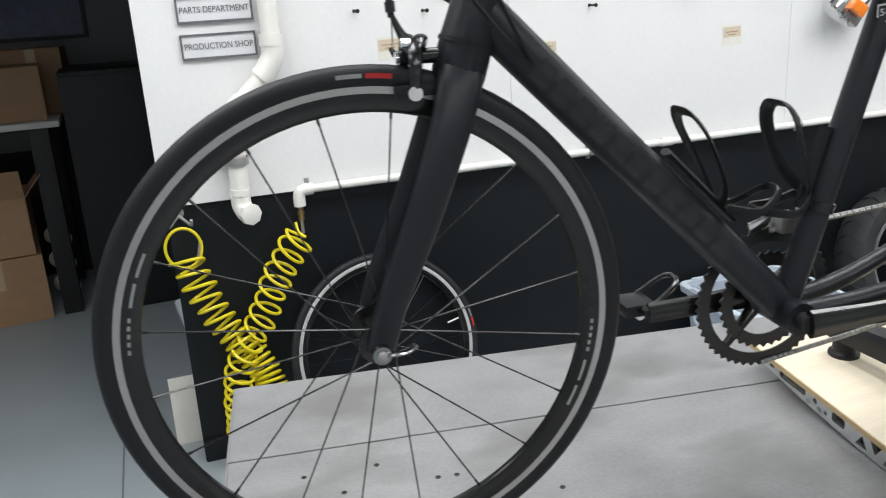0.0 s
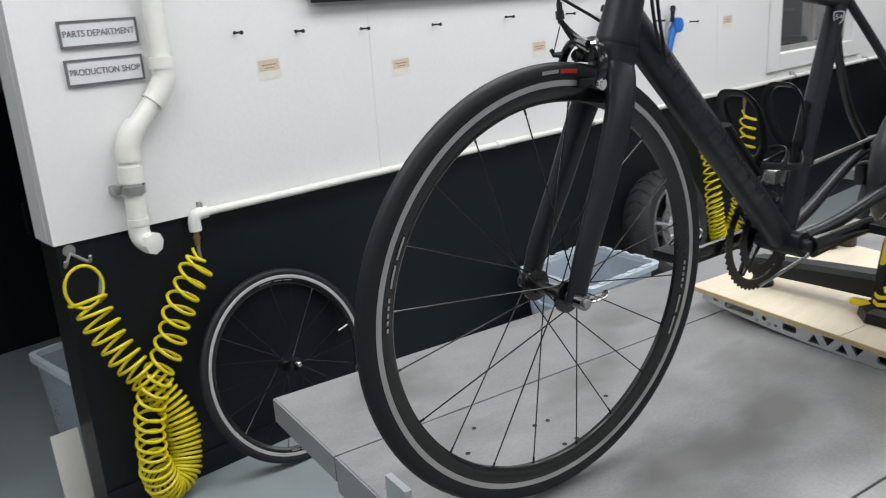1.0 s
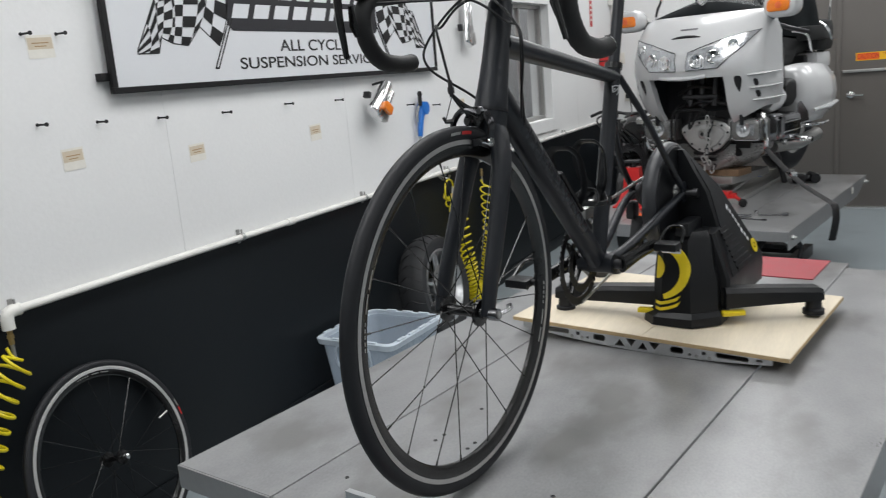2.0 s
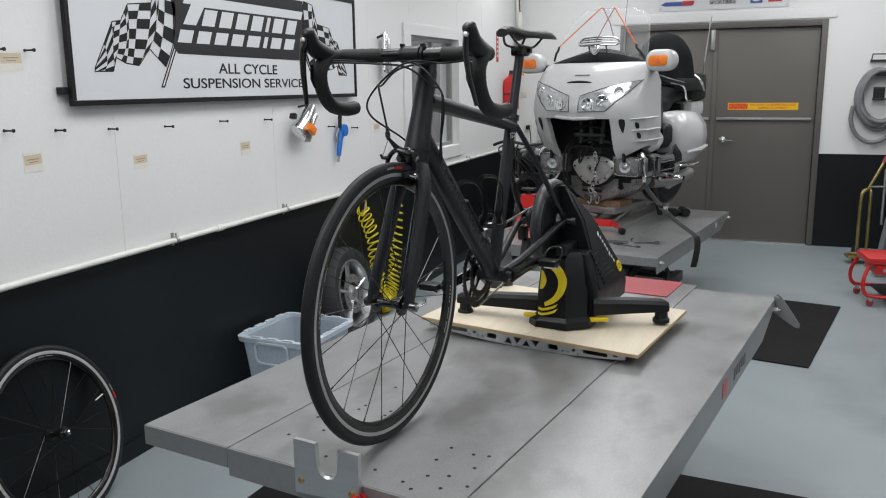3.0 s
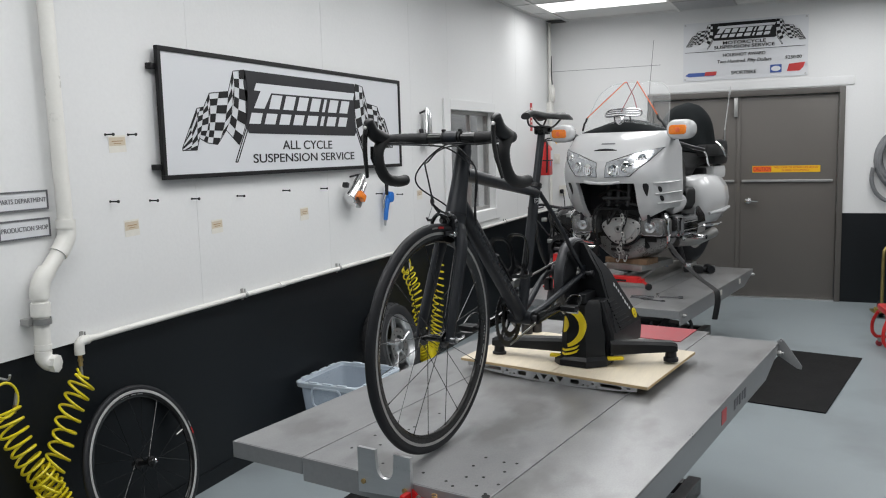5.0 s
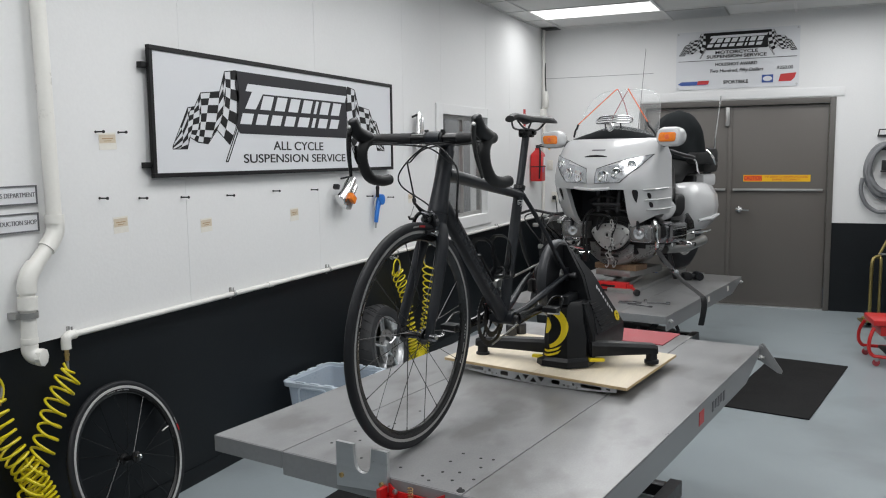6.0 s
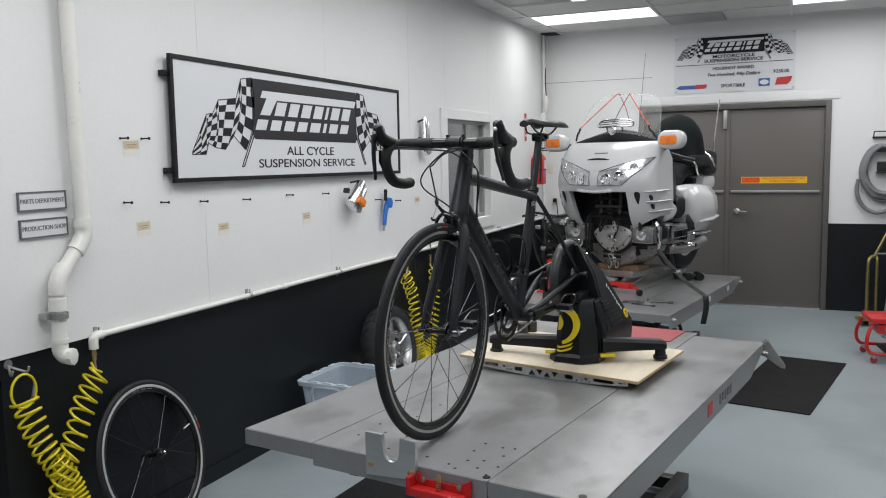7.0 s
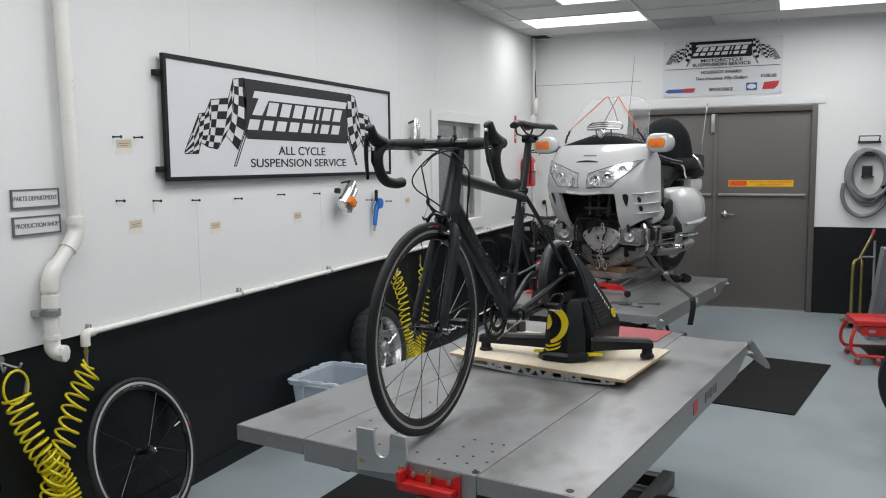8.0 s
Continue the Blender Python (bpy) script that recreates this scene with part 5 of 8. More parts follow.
lamp_shell(on_wall(2.365, 1.512, 0.0) @ pose(0, 0, 0, 0, 0, -22) @ Matrix.Scale(1.3, 4), "chrome indicator shell with an orange lens, hung on a peg")
lamp_shell(on_wall(3.47, 1.948, 0.0) @ pose(0, 0, 0, 0, 0, 14) @ Matrix.Diagonal((1.0, 1.75, 1.0, 1)), "chrome trim shell hung beside the window", False)
gun = thing("air_gun", "blue plastic air blow gun hung on a peg", "air gun", on_wall(2.815, 1.376, 0.035) @ Matrix.Scale(1.10, 4))
part("grip", Mesh().sweep(curve([(0.02, -0.02, 0), (-0.01, -0.08, 0), (-0.03, -0.16, 0)], 5), [0.026, 0.025, 0.022, 0.019, 0.018, 0.018, 0.018, 0.017, 0.017, 0.016, 0.015], 14, flat=(1, 0.8)), BLUE, gun)
part("head", Mesh().lathe([(0.001, -0.022), (0.034, -0.020), (0.036, 0), (0.034, 0.02), (0.001, 0.022)], 20, pose(0.03, -0.015, 0)), BLUE, gun)
part("hanger", Mesh().rod((-0.005, 0.0, 0), (0.0, 0.05, 0), 0.011, 10).lathe([(0.009, -0.005), (0.017, -0.005), (0.017, 0.005), (0.009, 0.005)], 14, pose(0, 0.06, 0), closed=True), INK, gun)
part("trigger", Mesh().sweep(curve([(-0.02, 0.0, 0), (-0.045, -0.04, 0), (-0.045, -0.08, 0)], 4), 0.006, 8), GREY_STEEL, gun)
part("nozzle", Mesh().rod((-0.03, -0.16, 0), (-0.038, -0.195, 0), 0.008, 10, 0.006), GREY_STEEL, gun)

# fire extinguisher cabinet corner
ext = thing("fire_extinguisher", "red fire extinguisher with a label, hung on the wall", "fire extinguisher", pose(6.50, WY - 0.075, 1.27))
part("cylinder", Mesh().rings([[(x, y, z) for x, y in rounded(-a, a, -b, b, 0.022)] for a, b, z in ((0.074, 0.060, 0.09), (0.080, 0.066, 0.10), (0.080, 0.066, 0.375), (0.072, 0.058, 0.395), (0.030, 0.030, 0.435), (0.028, 0.028, 0.455))]), RED, ext, "red extinguisher body", smooth=40)
part("valve", Mesh().box(-0.02, 0.02, -0.02, 0.02, 0.455, 0.49, 0.004).rod((0, -0.02, 0.49), (0.02, -0.11, 0.50), 0.008, 8).rod((0, -0.02, 0.475), (0.01, -0.10, 0.465), 0.007, 8), DARK_STEEL, ext)
part("hose", Mesh().sweep(curve([(-0.03, -0.02, 0.47), (-0.08, -0.05, 0.43), (-0.085, -0.05, 0.25), (-0.075, -0.04, 0.12)], 6), 0.010, 8), RUBBER, ext)
part("label_sheet", Mesh().box(-0.005, 0.055, -0.0685, -0.0665, 0.265, 0.36), PLATE_GREY, ext, "pale printed label", smooth=0)
part("seal", Mesh().box(-0.035, -0.012, -0.0685, -0.0665, 0.19, 0.245), BLUE, ext, "small inspection seal", smooth=0)
part("strap_band", Mesh().box(-0.082, 0.082, -0.068, 0.060, 0.245, 0.258, 0.004), INK, ext, "black holding strap")
part("tag", Mesh().box(0.03, 0.10, -0.06, -0.058, 0.49, 0.56, 0, pose(0, 0, 0, 0, 20, 0)), CAUTION_YELLOW, ext, "yellow inspection tag", smooth=0)
solo("safety_sign", Mesh().box(-0.035, 0.035, -0.15, 0.15, 0, 0.002), RED_INK, "narrow red and white extinguisher sign", "sign", on_wall(6.25, 1.995, 0.002), smooth=0)
bars = thing("print_panel", "white printed strip on the narrow red sign", "sign", on_wall(6.25, 1.995, 0.0045))
for zz in (-0.10, -0.055, -0.01, 0.035, 0.08):
    part("print_bar", Mesh().box(-0.02, 0.02, zz, zz + 0.02, 0, 0.0006), LABEL_PAPER, bars, smooth=0)
cond = thing("corner_conduit", "white painted conduit in the corner of the walls", "conduit")
part("conduit", Mesh().rod((6.87, WY - 0.03, 0.96), (6.87, WY - 0.03, TOP), 0.018, 12), WHITE_PVC, cond)
part("junction_box", Mesh().box(6.82, 6.92, WY - 0.06, WY - 0.001, 2.05, 2.17, 0.006), WHITE_PVC, cond)
sock = thing("wall_socket", "cream wall socket with a black cable plugged in", "socket", pose(FX - 0.001, 2.60, 1.16))
part("plate", Mesh().box(-0.008, 0, -0.04, 0.04, -0.06, 0.06, 0.003), LABEL_PAPER, sock)
part("plug", Mesh().box(-0.05, -0.008, -0.02, 0.02, -0.03, 0.015, 0.006), INK, sock)
part("cable", Mesh().sweep(curve([(-0.05, 0, 0), (-0.10, -0.03, 0.01), (-0.13, -0.06, -0.12), (-0.14, -0.08, -0.45), (-0.14, -0.1, -0.7)], 6), 0.006, 8), RUBBER, sock)
switch = thing("light_switch", "small cream switch plate on the far wall", "switch", pose(FX - 0.001, 2.66, 1.53))
part("plate", Mesh().box(-0.007, 0, -0.035, 0.035, -0.057, 0.057, 0.003), LABEL_PAPER, switch)
part("toggle", Mesh().box(-0.016, -0.007, -0.006, 0.006, -0.012, 0.012, 0.002), WHITE_PVC, switch)
# black plate under the ceiling, in place of the shade inside a gap
solo("trim_gap_shade", Mesh().box(6.76, 6.945, 2.53, 2.71, TOP - 0.012, TOP - 0.0065, 0.002), INK, "black plate standing in for the dark void of a missing ceiling tile corner", "ceiling gap", kind="structure", smooth=0)

# ---- things on the far wall ----
def on_far(y, z, off=0.0):
    """Local x to the viewer's right, y up, z into the room."""
    return pose(FX - off, y, z, 90, 0, -90)


ban = thing("award_banner", "white vinyl award banner pinned above the door", "banner", on_far(1.247, 2.325, 0.004))
rows = [[(1.225 * i / 12, 0.606 * j / 6, 0.003 + 0.003 * math.sin(i * 1.3 + j * 0.8)) for i in range(13)] for j in range(7)]
part("sheet", Mesh().grid(rows, (0, 0, -0.0015)), SIGN_WHITE, ban, smooth=60)
logo(ban, pose(-0.043, 0.288, 0.0075) @ Matrix.Diagonal((0.54, 0.54, 1, 1)), 0.0006, SIGN_BLACK)
lettering("writing", "MOTORCYCLE", 0.046, INK, ban, pose(0.612, 0.378, 0.008), squeeze=1.4, bold=0.02)
lettering("writing", "SUSPENSION SERVICE", 0.046, INK, ban, pose(0.612, 0.335, 0.008), squeeze=1.35, bold=0.02)
part("rule", Mesh().box(0.02, 1.20, 0.298, 0.303, 0.0075, 0.0083), INK, ban, smooth=0)
lettering("writing", "HOLESHOT AWARD", 0.046, INK, ban, pose(0.612, 0.252, 0.008), bold=0.012)
lettering("writing", "Two Hundred, Fifty Dollars", 0.048, INK, ban, pose(0.612, 0.186, 0.008), shear=0.2, bold=0.012)
lettering("writing", "$250.00", 0.048, INK, ban, pose(1.09, 0.19, 0.008), bold=0.012)
lettering("writing", "SPORTBIKE", 0.050, INK, ban, pose(0.612, 0.065, 0.008), bold=0.012)
part("logo_shape", Mesh().prism([(0.02, 0.06), (0.06, 0.085), (0.34, 0.085), (0.32, 0.045), (0.06, 0.045)], 0.0075, 0.0083), BLUE_INK, ban, "blue and red race logo shape", smooth=0)
part("logo_shape", Mesh().prism([(0.22, 0.05), (0.23, 0.09), (0.345, 0.09), (0.335, 0.05)], 0.0084, 0.009), RED_INK, ban, smooth=0)
part("logo_shape", Mesh().box(0.87, 0.98, 0.045, 0.125, 0.0075, 0.0083), BLUE_INK, ban, smooth=0)
part("logo_shape", Mesh().prism([(0.925 + 0.045 * math.cos(a * 0.3), 0.085 + 0.026 * math.sin(a * 0.3)) for a in range(21)], 0.0084, 0.009), SIGN_WHITE, ban, smooth=0)
part("logo_shape", Mesh().prism([(1.03, 0.05), (1.05, 0.125), (1.20, 0.135), (1.185, 0.085), (1.15, 0.05)], 0.0075, 0.0083), RED_INK, ban, smooth=0)
for px, py in ((0.02, 0.02), (1.205, 0.02), (0.02, 0.586), (1.205, 0.586)):
    part("grommet", Mesh().lathe([(0.004, 0), (0.009, 0), (0.009, 0.002), (0.004, 0.002)], 12, pose(px, py, 0.007), closed=True), GREY_STEEL, ban)

cau = thing("caution_sticker", "yellow and orange caution sticker on the steel door", "sign", on_far(0.533, 1.340, -0.029))
part("sticker", Mesh().box(0, 0.656, 0, 0.070, 0, 0.001), CAUTION_YELLOW, cau, smooth=0)
part("heading", Mesh().box(0.008, 0.185, 0.006, 0.064, 0.001, 0.0016), CAUTION_ORANGE, cau, smooth=0)
lettering("writing", "CAUTION", 0.062, RED_INK, cau, pose(0.097, 0.035, 0.002), squeeze=0.66)
lettering("writing", "THIS DOOR TO REMAIN UNLOCKED", 0.030, RED_INK, cau, pose(0.42, 0.050, 0.0015), squeeze=0.86)
lettering("writing", "DURING OCCUPANCY", 0.030, RED_INK, cau, pose(0.42, 0.020, 0.0015), squeeze=0.86)

# coiled grey vacuum hose on its hooks
vac = thing("vacuum_hose", "grey ribbed vacuum hose coiled on a wall hanger", "hose", on_far(-0.815, 1.40, 0.0) @ Matrix.Scale(0.975, 4))
r = random.Random(8)
pts = []
loops = [(0.0, 0.10, 0.165, 0.215), (-0.01, 0.03, 0.20, 0.29), (0.015, 0.13, 0.150, 0.19), (0.01, -0.01, 0.185, 0.33), (-0.02, 0.09, 0.175, 0.24), (0.02, 0.05, 0.205, 0.27)]
for i in range(6 * 20):
    a, k = i * 2 * math.pi / 20, i // 20
    u = (i % 20) / 20
    cx, cy, rx, ry = (p + (q - p) * u for p, q in zip(loops[k], loops[(k + 1) % 6]))
    pts.append((cx + rx * math.sin(a), cy + ry * math.cos(a), 0.045 + 0.024 * (k % 3) + 0.02 * math.sin(a + k)))
n = len(curve(pts, 3))
part("coil", Mesh().sweep(curve(pts, 3), [0.019 + 0.0012 * (i % 2) for i in range(n)], 10), HOSE_GREY, vac)
low = [(-0.22, -0.02, 0.07), (-0.23, -0.16, 0.06), (-0.17, -0.30, 0.05), (-0.05, -0.37, 0.05), (0.08, -0.33, 0.05), (0.17, -0.22, 0.06), (0.19, -0.05, 0.08)]
n = len(curve(low, 8))
part("coil", Mesh().sweep(curve(low, 8), [0.020 + 0.0012 * (i % 2) for i in range(n)], 10), HOSE_GREY, vac)
part("hanger", Mesh().box(-0.10, 0.12, 0.40, 0.42, 0.0, 0.03, 0.003).rod((-0.09, 0.42, 0.02), (-0.09, 0.47, 0.10), 0.006, 8).rod((0.10, 0.42, 0.02), (0.10, 0.47, 0.10), 0.006, 8).rod((-0.09, 0.47, 0.10), (0.10, 0.47, 0.10), 0.006, 8).box(-0.06, 0.06, 0.26, 0.30, 0, 0.10, 0.004), DARK_STEEL, vac, "dark steel hose hanger")
part("lower_hook", Mesh().box(-0.05, 0.05, 0.04, 0.16, 0.0, 0.02, 0.004).box(-0.06, 0.06, 0.04, 0.055, 0.02, 0.09, 0.003).box(-0.045, 0.045, 0.13, 0.15, 0.02, 0.03, 0.003), DARK_STEEL, vac)
part("hose_end", Mesh().rod((0.15, -0.04, 0.10), (0.20, -0.16, 0.09), 0.026, 14), BLACK_PLASTIC, vac, "black hose cuff")


# bottle cages, chain and gears on the bicycle
def bottle_cage(a, b, side, reach=0.080):
    """A moulded cage: spine along a tube and two loops round an absent bottle."""
    a, b = Vector(a), Vector(b)
    d = (b - a).normalized()
    out = Vector((-d.z, 0, d.x)) * side
    length = (b - a).length
    at = lambda t, o, y: a + d * (t * length) + out * o + Vector((0, y, 0))
    spine = part("bottle_cage", Mesh().sweep([at(0.1, 0.004, 0), at(0.95, 0.004, 0)], 0.011, 8, flat=(1.2, 0.5)), BLACK_PLASTIC, bike, "black plastic bottle cage")
    ribs = ((0.75, 0.08, 0.010), (0.60, 0.38, 0.028), (0.32, 0.70, 0.035), (0.12, 0.88, 0.034), (0.0, 0.98, 0.020))
    hoop_pts = curve([at(q, k * reach, -y) for q, k, y in ribs] + [at(-0.015, reach, 0)] + [at(q, k * reach, y) for q, k, y in ribs[::-1]], 3)
    part("cage_loop", Mesh().sweep(hoop_pts, 0.0048, 8, flat=(0.55, 2.0)), BLACK_PLASTIC, spine)
    foot_pts = curve([at(0.80, 0.006, -0.014), at(0.98, 0.03, -0.032), at(1.04, 0.066, -0.02), at(1.05, 0.074, 0), at(1.04, 0.066, 0.02), at(0.98, 0.03, 0.032), at(0.80, 0.006, 0.014)], 5)
    part("cage_loop", Mesh().sweep(foot_pts, 0.0044, 8, flat=(0.7, 1.4)), BLACK_PLASTIC, spine)
    return spine


bottle_cage(d0.lerp(d1, 0.48) + Vector((0.024, 0, 0.024)), d0.lerp(d1, 0.76) + Vector((0.024, 0, 0.024)), 1, 0.056)
s0, s1 = Vector((BBX, 0, BBZ)), Vector((STX, 0, STZ))
bottle_cage(s0.lerp(s1, 0.585) + Vector((-0.021, 0, 0.004)), s0.lerp(s1, 0.30) + Vector((-0.021, 0, 0.004)), -1, 0.088)
fd = part("front_derailleur", Mesh().box(BBX + 0.01, BBX + 0.06, 0.030, 0.052, BBZ + 0.10, BBZ + 0.128, 0.005).rod((BBX + 0.045, 0.0, BBZ + 0.135), (BBX + 0.045, 0.035, BBZ + 0.135), 0.011, 10), GREY_STEEL, bike, "silver front derailleur")
part("cage_plate", Mesh().sweep(curve([(BBX - 0.03, 0.048, BBZ + 0.108), (BBX + 0.03, 0.048, BBZ + 0.120), (BBX + 0.075, 0.046, BBZ + 0.088)], 5), 0.008, 8, flat=(0.4, 1.4)), CHROME, fd)
part("clamp_band", Mesh().lathe([(0.020, -0.007), (0.0225, -0.007), (0.0225, 0.007), (0.020, 0.007)], 18, Matrix.Translation((BBX + 0.043, 0, BBZ + 0.148)) @ pose(0, 0, 0, 0, 16, 0), closed=True), GLOSS_BLACK, fd)
rd = part("rear_derailleur", Mesh().box(RX - 0.03, RX + 0.015, 0.06, 0.085, RZ - 0.075, RZ - 0.025, 0.008), DARK_STEEL, bike)
part("jockey_cage", Mesh().sweep([(RX + 0.0, 0.06, RZ - 0.07), (RX - 0.03, 0.06, RZ - 0.15)], 0.018, 10, flat=(0.4, 1)), DARK_STEEL, rd)
for k, rr in enumerate((0.048, 0.043, 0.038, 0.033, 0.028)):
    part("sprocket", Mesh().lathe([(0.012, -0.001), (rr, -0.001), (rr, 0.001), (0.012, 0.001)], 28, pose(RX, 0.034 + k * 0.005, RZ, 90, 0, 0), closed=True), DARK_STEEL, bike)
for a, b in (((BBX, 0.044, BBZ + 0.104), (RX, 0.042, RZ + 0.040)), ((BBX, 0.044, BBZ - 0.104), (RX - 0.03, 0.05, RZ - 0.15))):
    va, vb = Vector(a), Vector(b)
    n = 40
    links = Mesh()
    for i in range(n):
        p = va.lerp(vb, (i + 0.5) / n)
        h = (vb - va) / n * 0.42
        links.sweep([p - h, p + h], 0.0042, 6, flat=(0.75, 1))
    part("chain", links, GREY_STEEL, bike, "grey roller chain")
part("bar_end", Mesh().lathe([(0.017, 0), (0.017, 0.004), (0, 0.006)], 14, pose(BX + 0.062, -0.213, BZ - 0.128, 0, 90, 0)), GLOSS_BLACK, bar)
part("bar_end", Mesh().lathe([(0.017, 0), (0.017, 0.004), (0, 0.006)], 14, pose(BX + 0.062, 0.213, BZ - 0.128, 0, 90, 0)), GLOSS_BLACK, bar)

# ---- direct-drive trainer on the board ----
TR = pose(-0.101, 1.006, BOARD_TOP + 0.001, 0, 0, -7.0) @ Matrix.Scale(1.048, 4)
tr = thing("bike_trainer", "black direct-drive bike trainer with yellow accents, legs unfolded", "bike trainer", TR)
# paler grey carries the light on the rim
part("flywheel_cover", Mesh().lathe([(0, -0.021), (0.138, -0.021), (0.149, -0.019), (0.154, -0.014), (0.158, 0), (0.154, 0.014), (0.149, 0.019), (0, 0.021)], 64, pose(1.0, -0.028, 0.320, 90, 0, 0)), TRAINER_LIT, tr, "round charcoal flywheel cover, light on its rim put into the grey")
part("cover_face", Mesh().lathe([(0, 0), (0.143, 0), (0.146, -0.001), (0.143, 0.0012), (0.06, 0.002), (0, 0.002)], 64, pose(1.0, -0.0492, 0.320, 90, 0, 0)), BLACK_PLASTIC, tr)
SIDE = [(0.0, -0.205), (0.11, -0.205), (0.24, -0.165), (0.34, -0.135), (0.455, -0.068), (0.6, 0.0)]
def side_y(z):
    for a, b in zip(SIDE, SIDE[1:]):
        if z <= b[0]:
            return a[1] + (b[1] - a[1]) * (z - a[0]) / (b[0] - a[0])
def casing_ring(z, x0, x1):
    y = side_y(z)
    c = min(0.012, (x1 - x0) * 0.3)
    return [(x0, -0.052, z), (x1, -0.052, z), (x1, y + c * 0.4, z), (x1 - c * 0.45, y, z), (x0 + c, y, z), (x0, y + c * 0.5, z)]
part("casing", Mesh().rings([casing_ring(0.03, 0.955, 1.300), casing_ring(0.075, 0.955, 1.312), casing_ring(0.11, 0.955, 1.303), casing_ring(0.235, 0.955, 1.204), casing_ring(0.243, 1.012, 1.197), casing_ring(0.338, 1.012, 1.120), casing_ring(0.40, 1.014, 1.070), casing_ring(0.455, 1.012, 1.024)]), BLACK_PLASTIC, tr, smooth=25)
part("inner_shelf", Mesh().box(0.90, 1.010, -0.118, -0.080, 0.236, 0.272, 0.006), BLACK_PLASTIC, tr)
def on_side(x, z, lift=0.002):
    return (x, side_y(z) - lift, z)
part("side_panel", Mesh().grid([[on_side(0.99, 0.112), on_side(1.287, 0.112)], [on_side(1.02, 0.24), on_side(1.185, 0.24)], [on_side(1.024, 0.339), on_side(1.105, 0.339)], [on_side(1.026, 0.43), on_side(1.036, 0.43)]], (0, 0.004, 0)), DARK_PLASTIC, tr, "charcoal side panel", smooth=20)
part("vent_well", Mesh().grid([[on_side(1.000, 0.238, 0.0028), on_side(1.062, 0.238, 0.0028)], [on_side(1.045, 0.113, 0.0028), on_side(1.195, 0.113, 0.0028)]], (0, 0.003, 0)), INK, tr, smooth=0)
for i in range(7):
    z0 = 0.222 - 0.0165 * i
    part("vent_rib", Mesh().grid([[on_side(1.002 + 0.006 * i, z0, 0.007), on_side(1.068 + 0.0195 * i, z0, 0.007)], [on_side(1.001 + 0.006 * i, z0 + 0.006, 0.007), on_side(1.065 + 0.0195 * i, z0 + 0.006, 0.007)]], (0, 0.006, 0)), DARK_PLASTIC, tr, smooth=0)
for i in range(8):
    x0, z0, h = 1.112 + 0.0125 * i, 0.286 - 0.0155 * i, 0.008 if i in (0, 5) else 0.0045
    part("name_bar", Mesh().grid([[on_side(x0 - h, z0 - h, 0.0035), on_side(x0 - h + 0.0065, z0 - h - 0.008, 0.0035)], [on_side(x0 + 0.002, z0 + 0.002, 0.0035), on_side(x0 + 0.0085, z0 - 0.006, 0.0035)]], (0, 0.002, 0)), PLATE_GREY, tr, smooth=0)
part("accent_ring", Mesh().lathe([(0.010, 0), (0.021, 0), (0.021, 0.003), (0.010, 0.003)], 28, pose(1.232, side_y(0.146) - 0.004, 0.146, 73, 0, 0), closed=True), YELLOW, tr, "yellow ring mark")
part("accent_dot", Mesh().lathe([(0.005, 0), (0.005, 0.003), (0, 0.003)], 14, pose(1.232, side_y(0.146) - 0.004, 0.146, 73, 0, 0)), YELLOW, tr)
part("rear_stand", Mesh().box(1.255, 1.30, -0.16, -0.07, 0.0, 0.05, 0.006), BLACK_PLASTIC, tr)
# front block: leaning faces, chamfered foot
def ring_at(z, x0, x1, y0, y1, c):
    return [(x0 + c, y0, z), (x1, y0, z), (x1, y1, z), (x0 + c * 0.6, y1, z), (x0, y1 - c * 0.6, z), (x0, y0 + c, z)]
part("front_block", Mesh().rings([ring_at(0.03, 0.868, 0.985, -0.185, -0.014, 0.055), ring_at(0.115, 0.880, 0.985, -0.180, -0.016, 0.055), ring_at(0.150, 0.888, 0.985, -0.170, -0.018, 0.05), ring_at(0.225, 0.905, 0.985, -0.158, -0.024, 0.045), ring_at(0.245, 0.925, 0.985, -0.150, -0.030, 0.03)]), BLACK_PLASTIC, tr, smooth=20)
part("foot_plate", Mesh().rings([ring_at(0.0, 0.850, 0.990, -0.198, 0.006, 0.06), ring_at(0.022, 0.853, 0.990, -0.196, 0.004, 0.06), ring_at(0.034, 0.868, 0.985, -0.187, -0.012, 0.055)]), BLACK_PLASTIC, tr, smooth=20)
BLOCK = [(0.03, 0.868, -0.185, -0.014, 0.055), (0.115, 0.880, -0.180, -0.016, 0.055), (0.150, 0.888, -0.170, -0.018, 0.05), (0.225, 0.905, -0.158, -0.024, 0.045), (0.245, 0.925, -0.150, -0.030, 0.03)]
def on_front(y, z):
    """A point just proud of the block's chamfered front."""
    for a, b in zip(BLOCK, BLOCK[1:]):
        if z <= b[0]:
            break
    t = (z - a[0]) / (b[0] - a[0])
    x0, y0, y1, c = (a[i] + (b[i] - a[i]) * t for i in (1, 2, 3, 4))
    return (x0 + max(0, y0 + c - y) + max(0, y - y1 + c * 0.6) - 0.0055, y, z)
arcs = Mesh()
r0, r1, a0, a1 = 0.054, 0.079, 95, 255
bands = [[], [], [], [], []]
for i in range(41):
    a = radians(a0 + (a1 - a0) * i / 40)
    taper = 1 - 0.5 * (i / 40) ** 3
    for k in range(5):
        r = r1 - (r1 - r0) * taper * k / 4
        bands[k].append(on_front(-0.034 + r * math.cos(a) * 1.15, 0.146 + r * math.sin(a)))
arcs.grid(bands, (0.004, 0, 0))
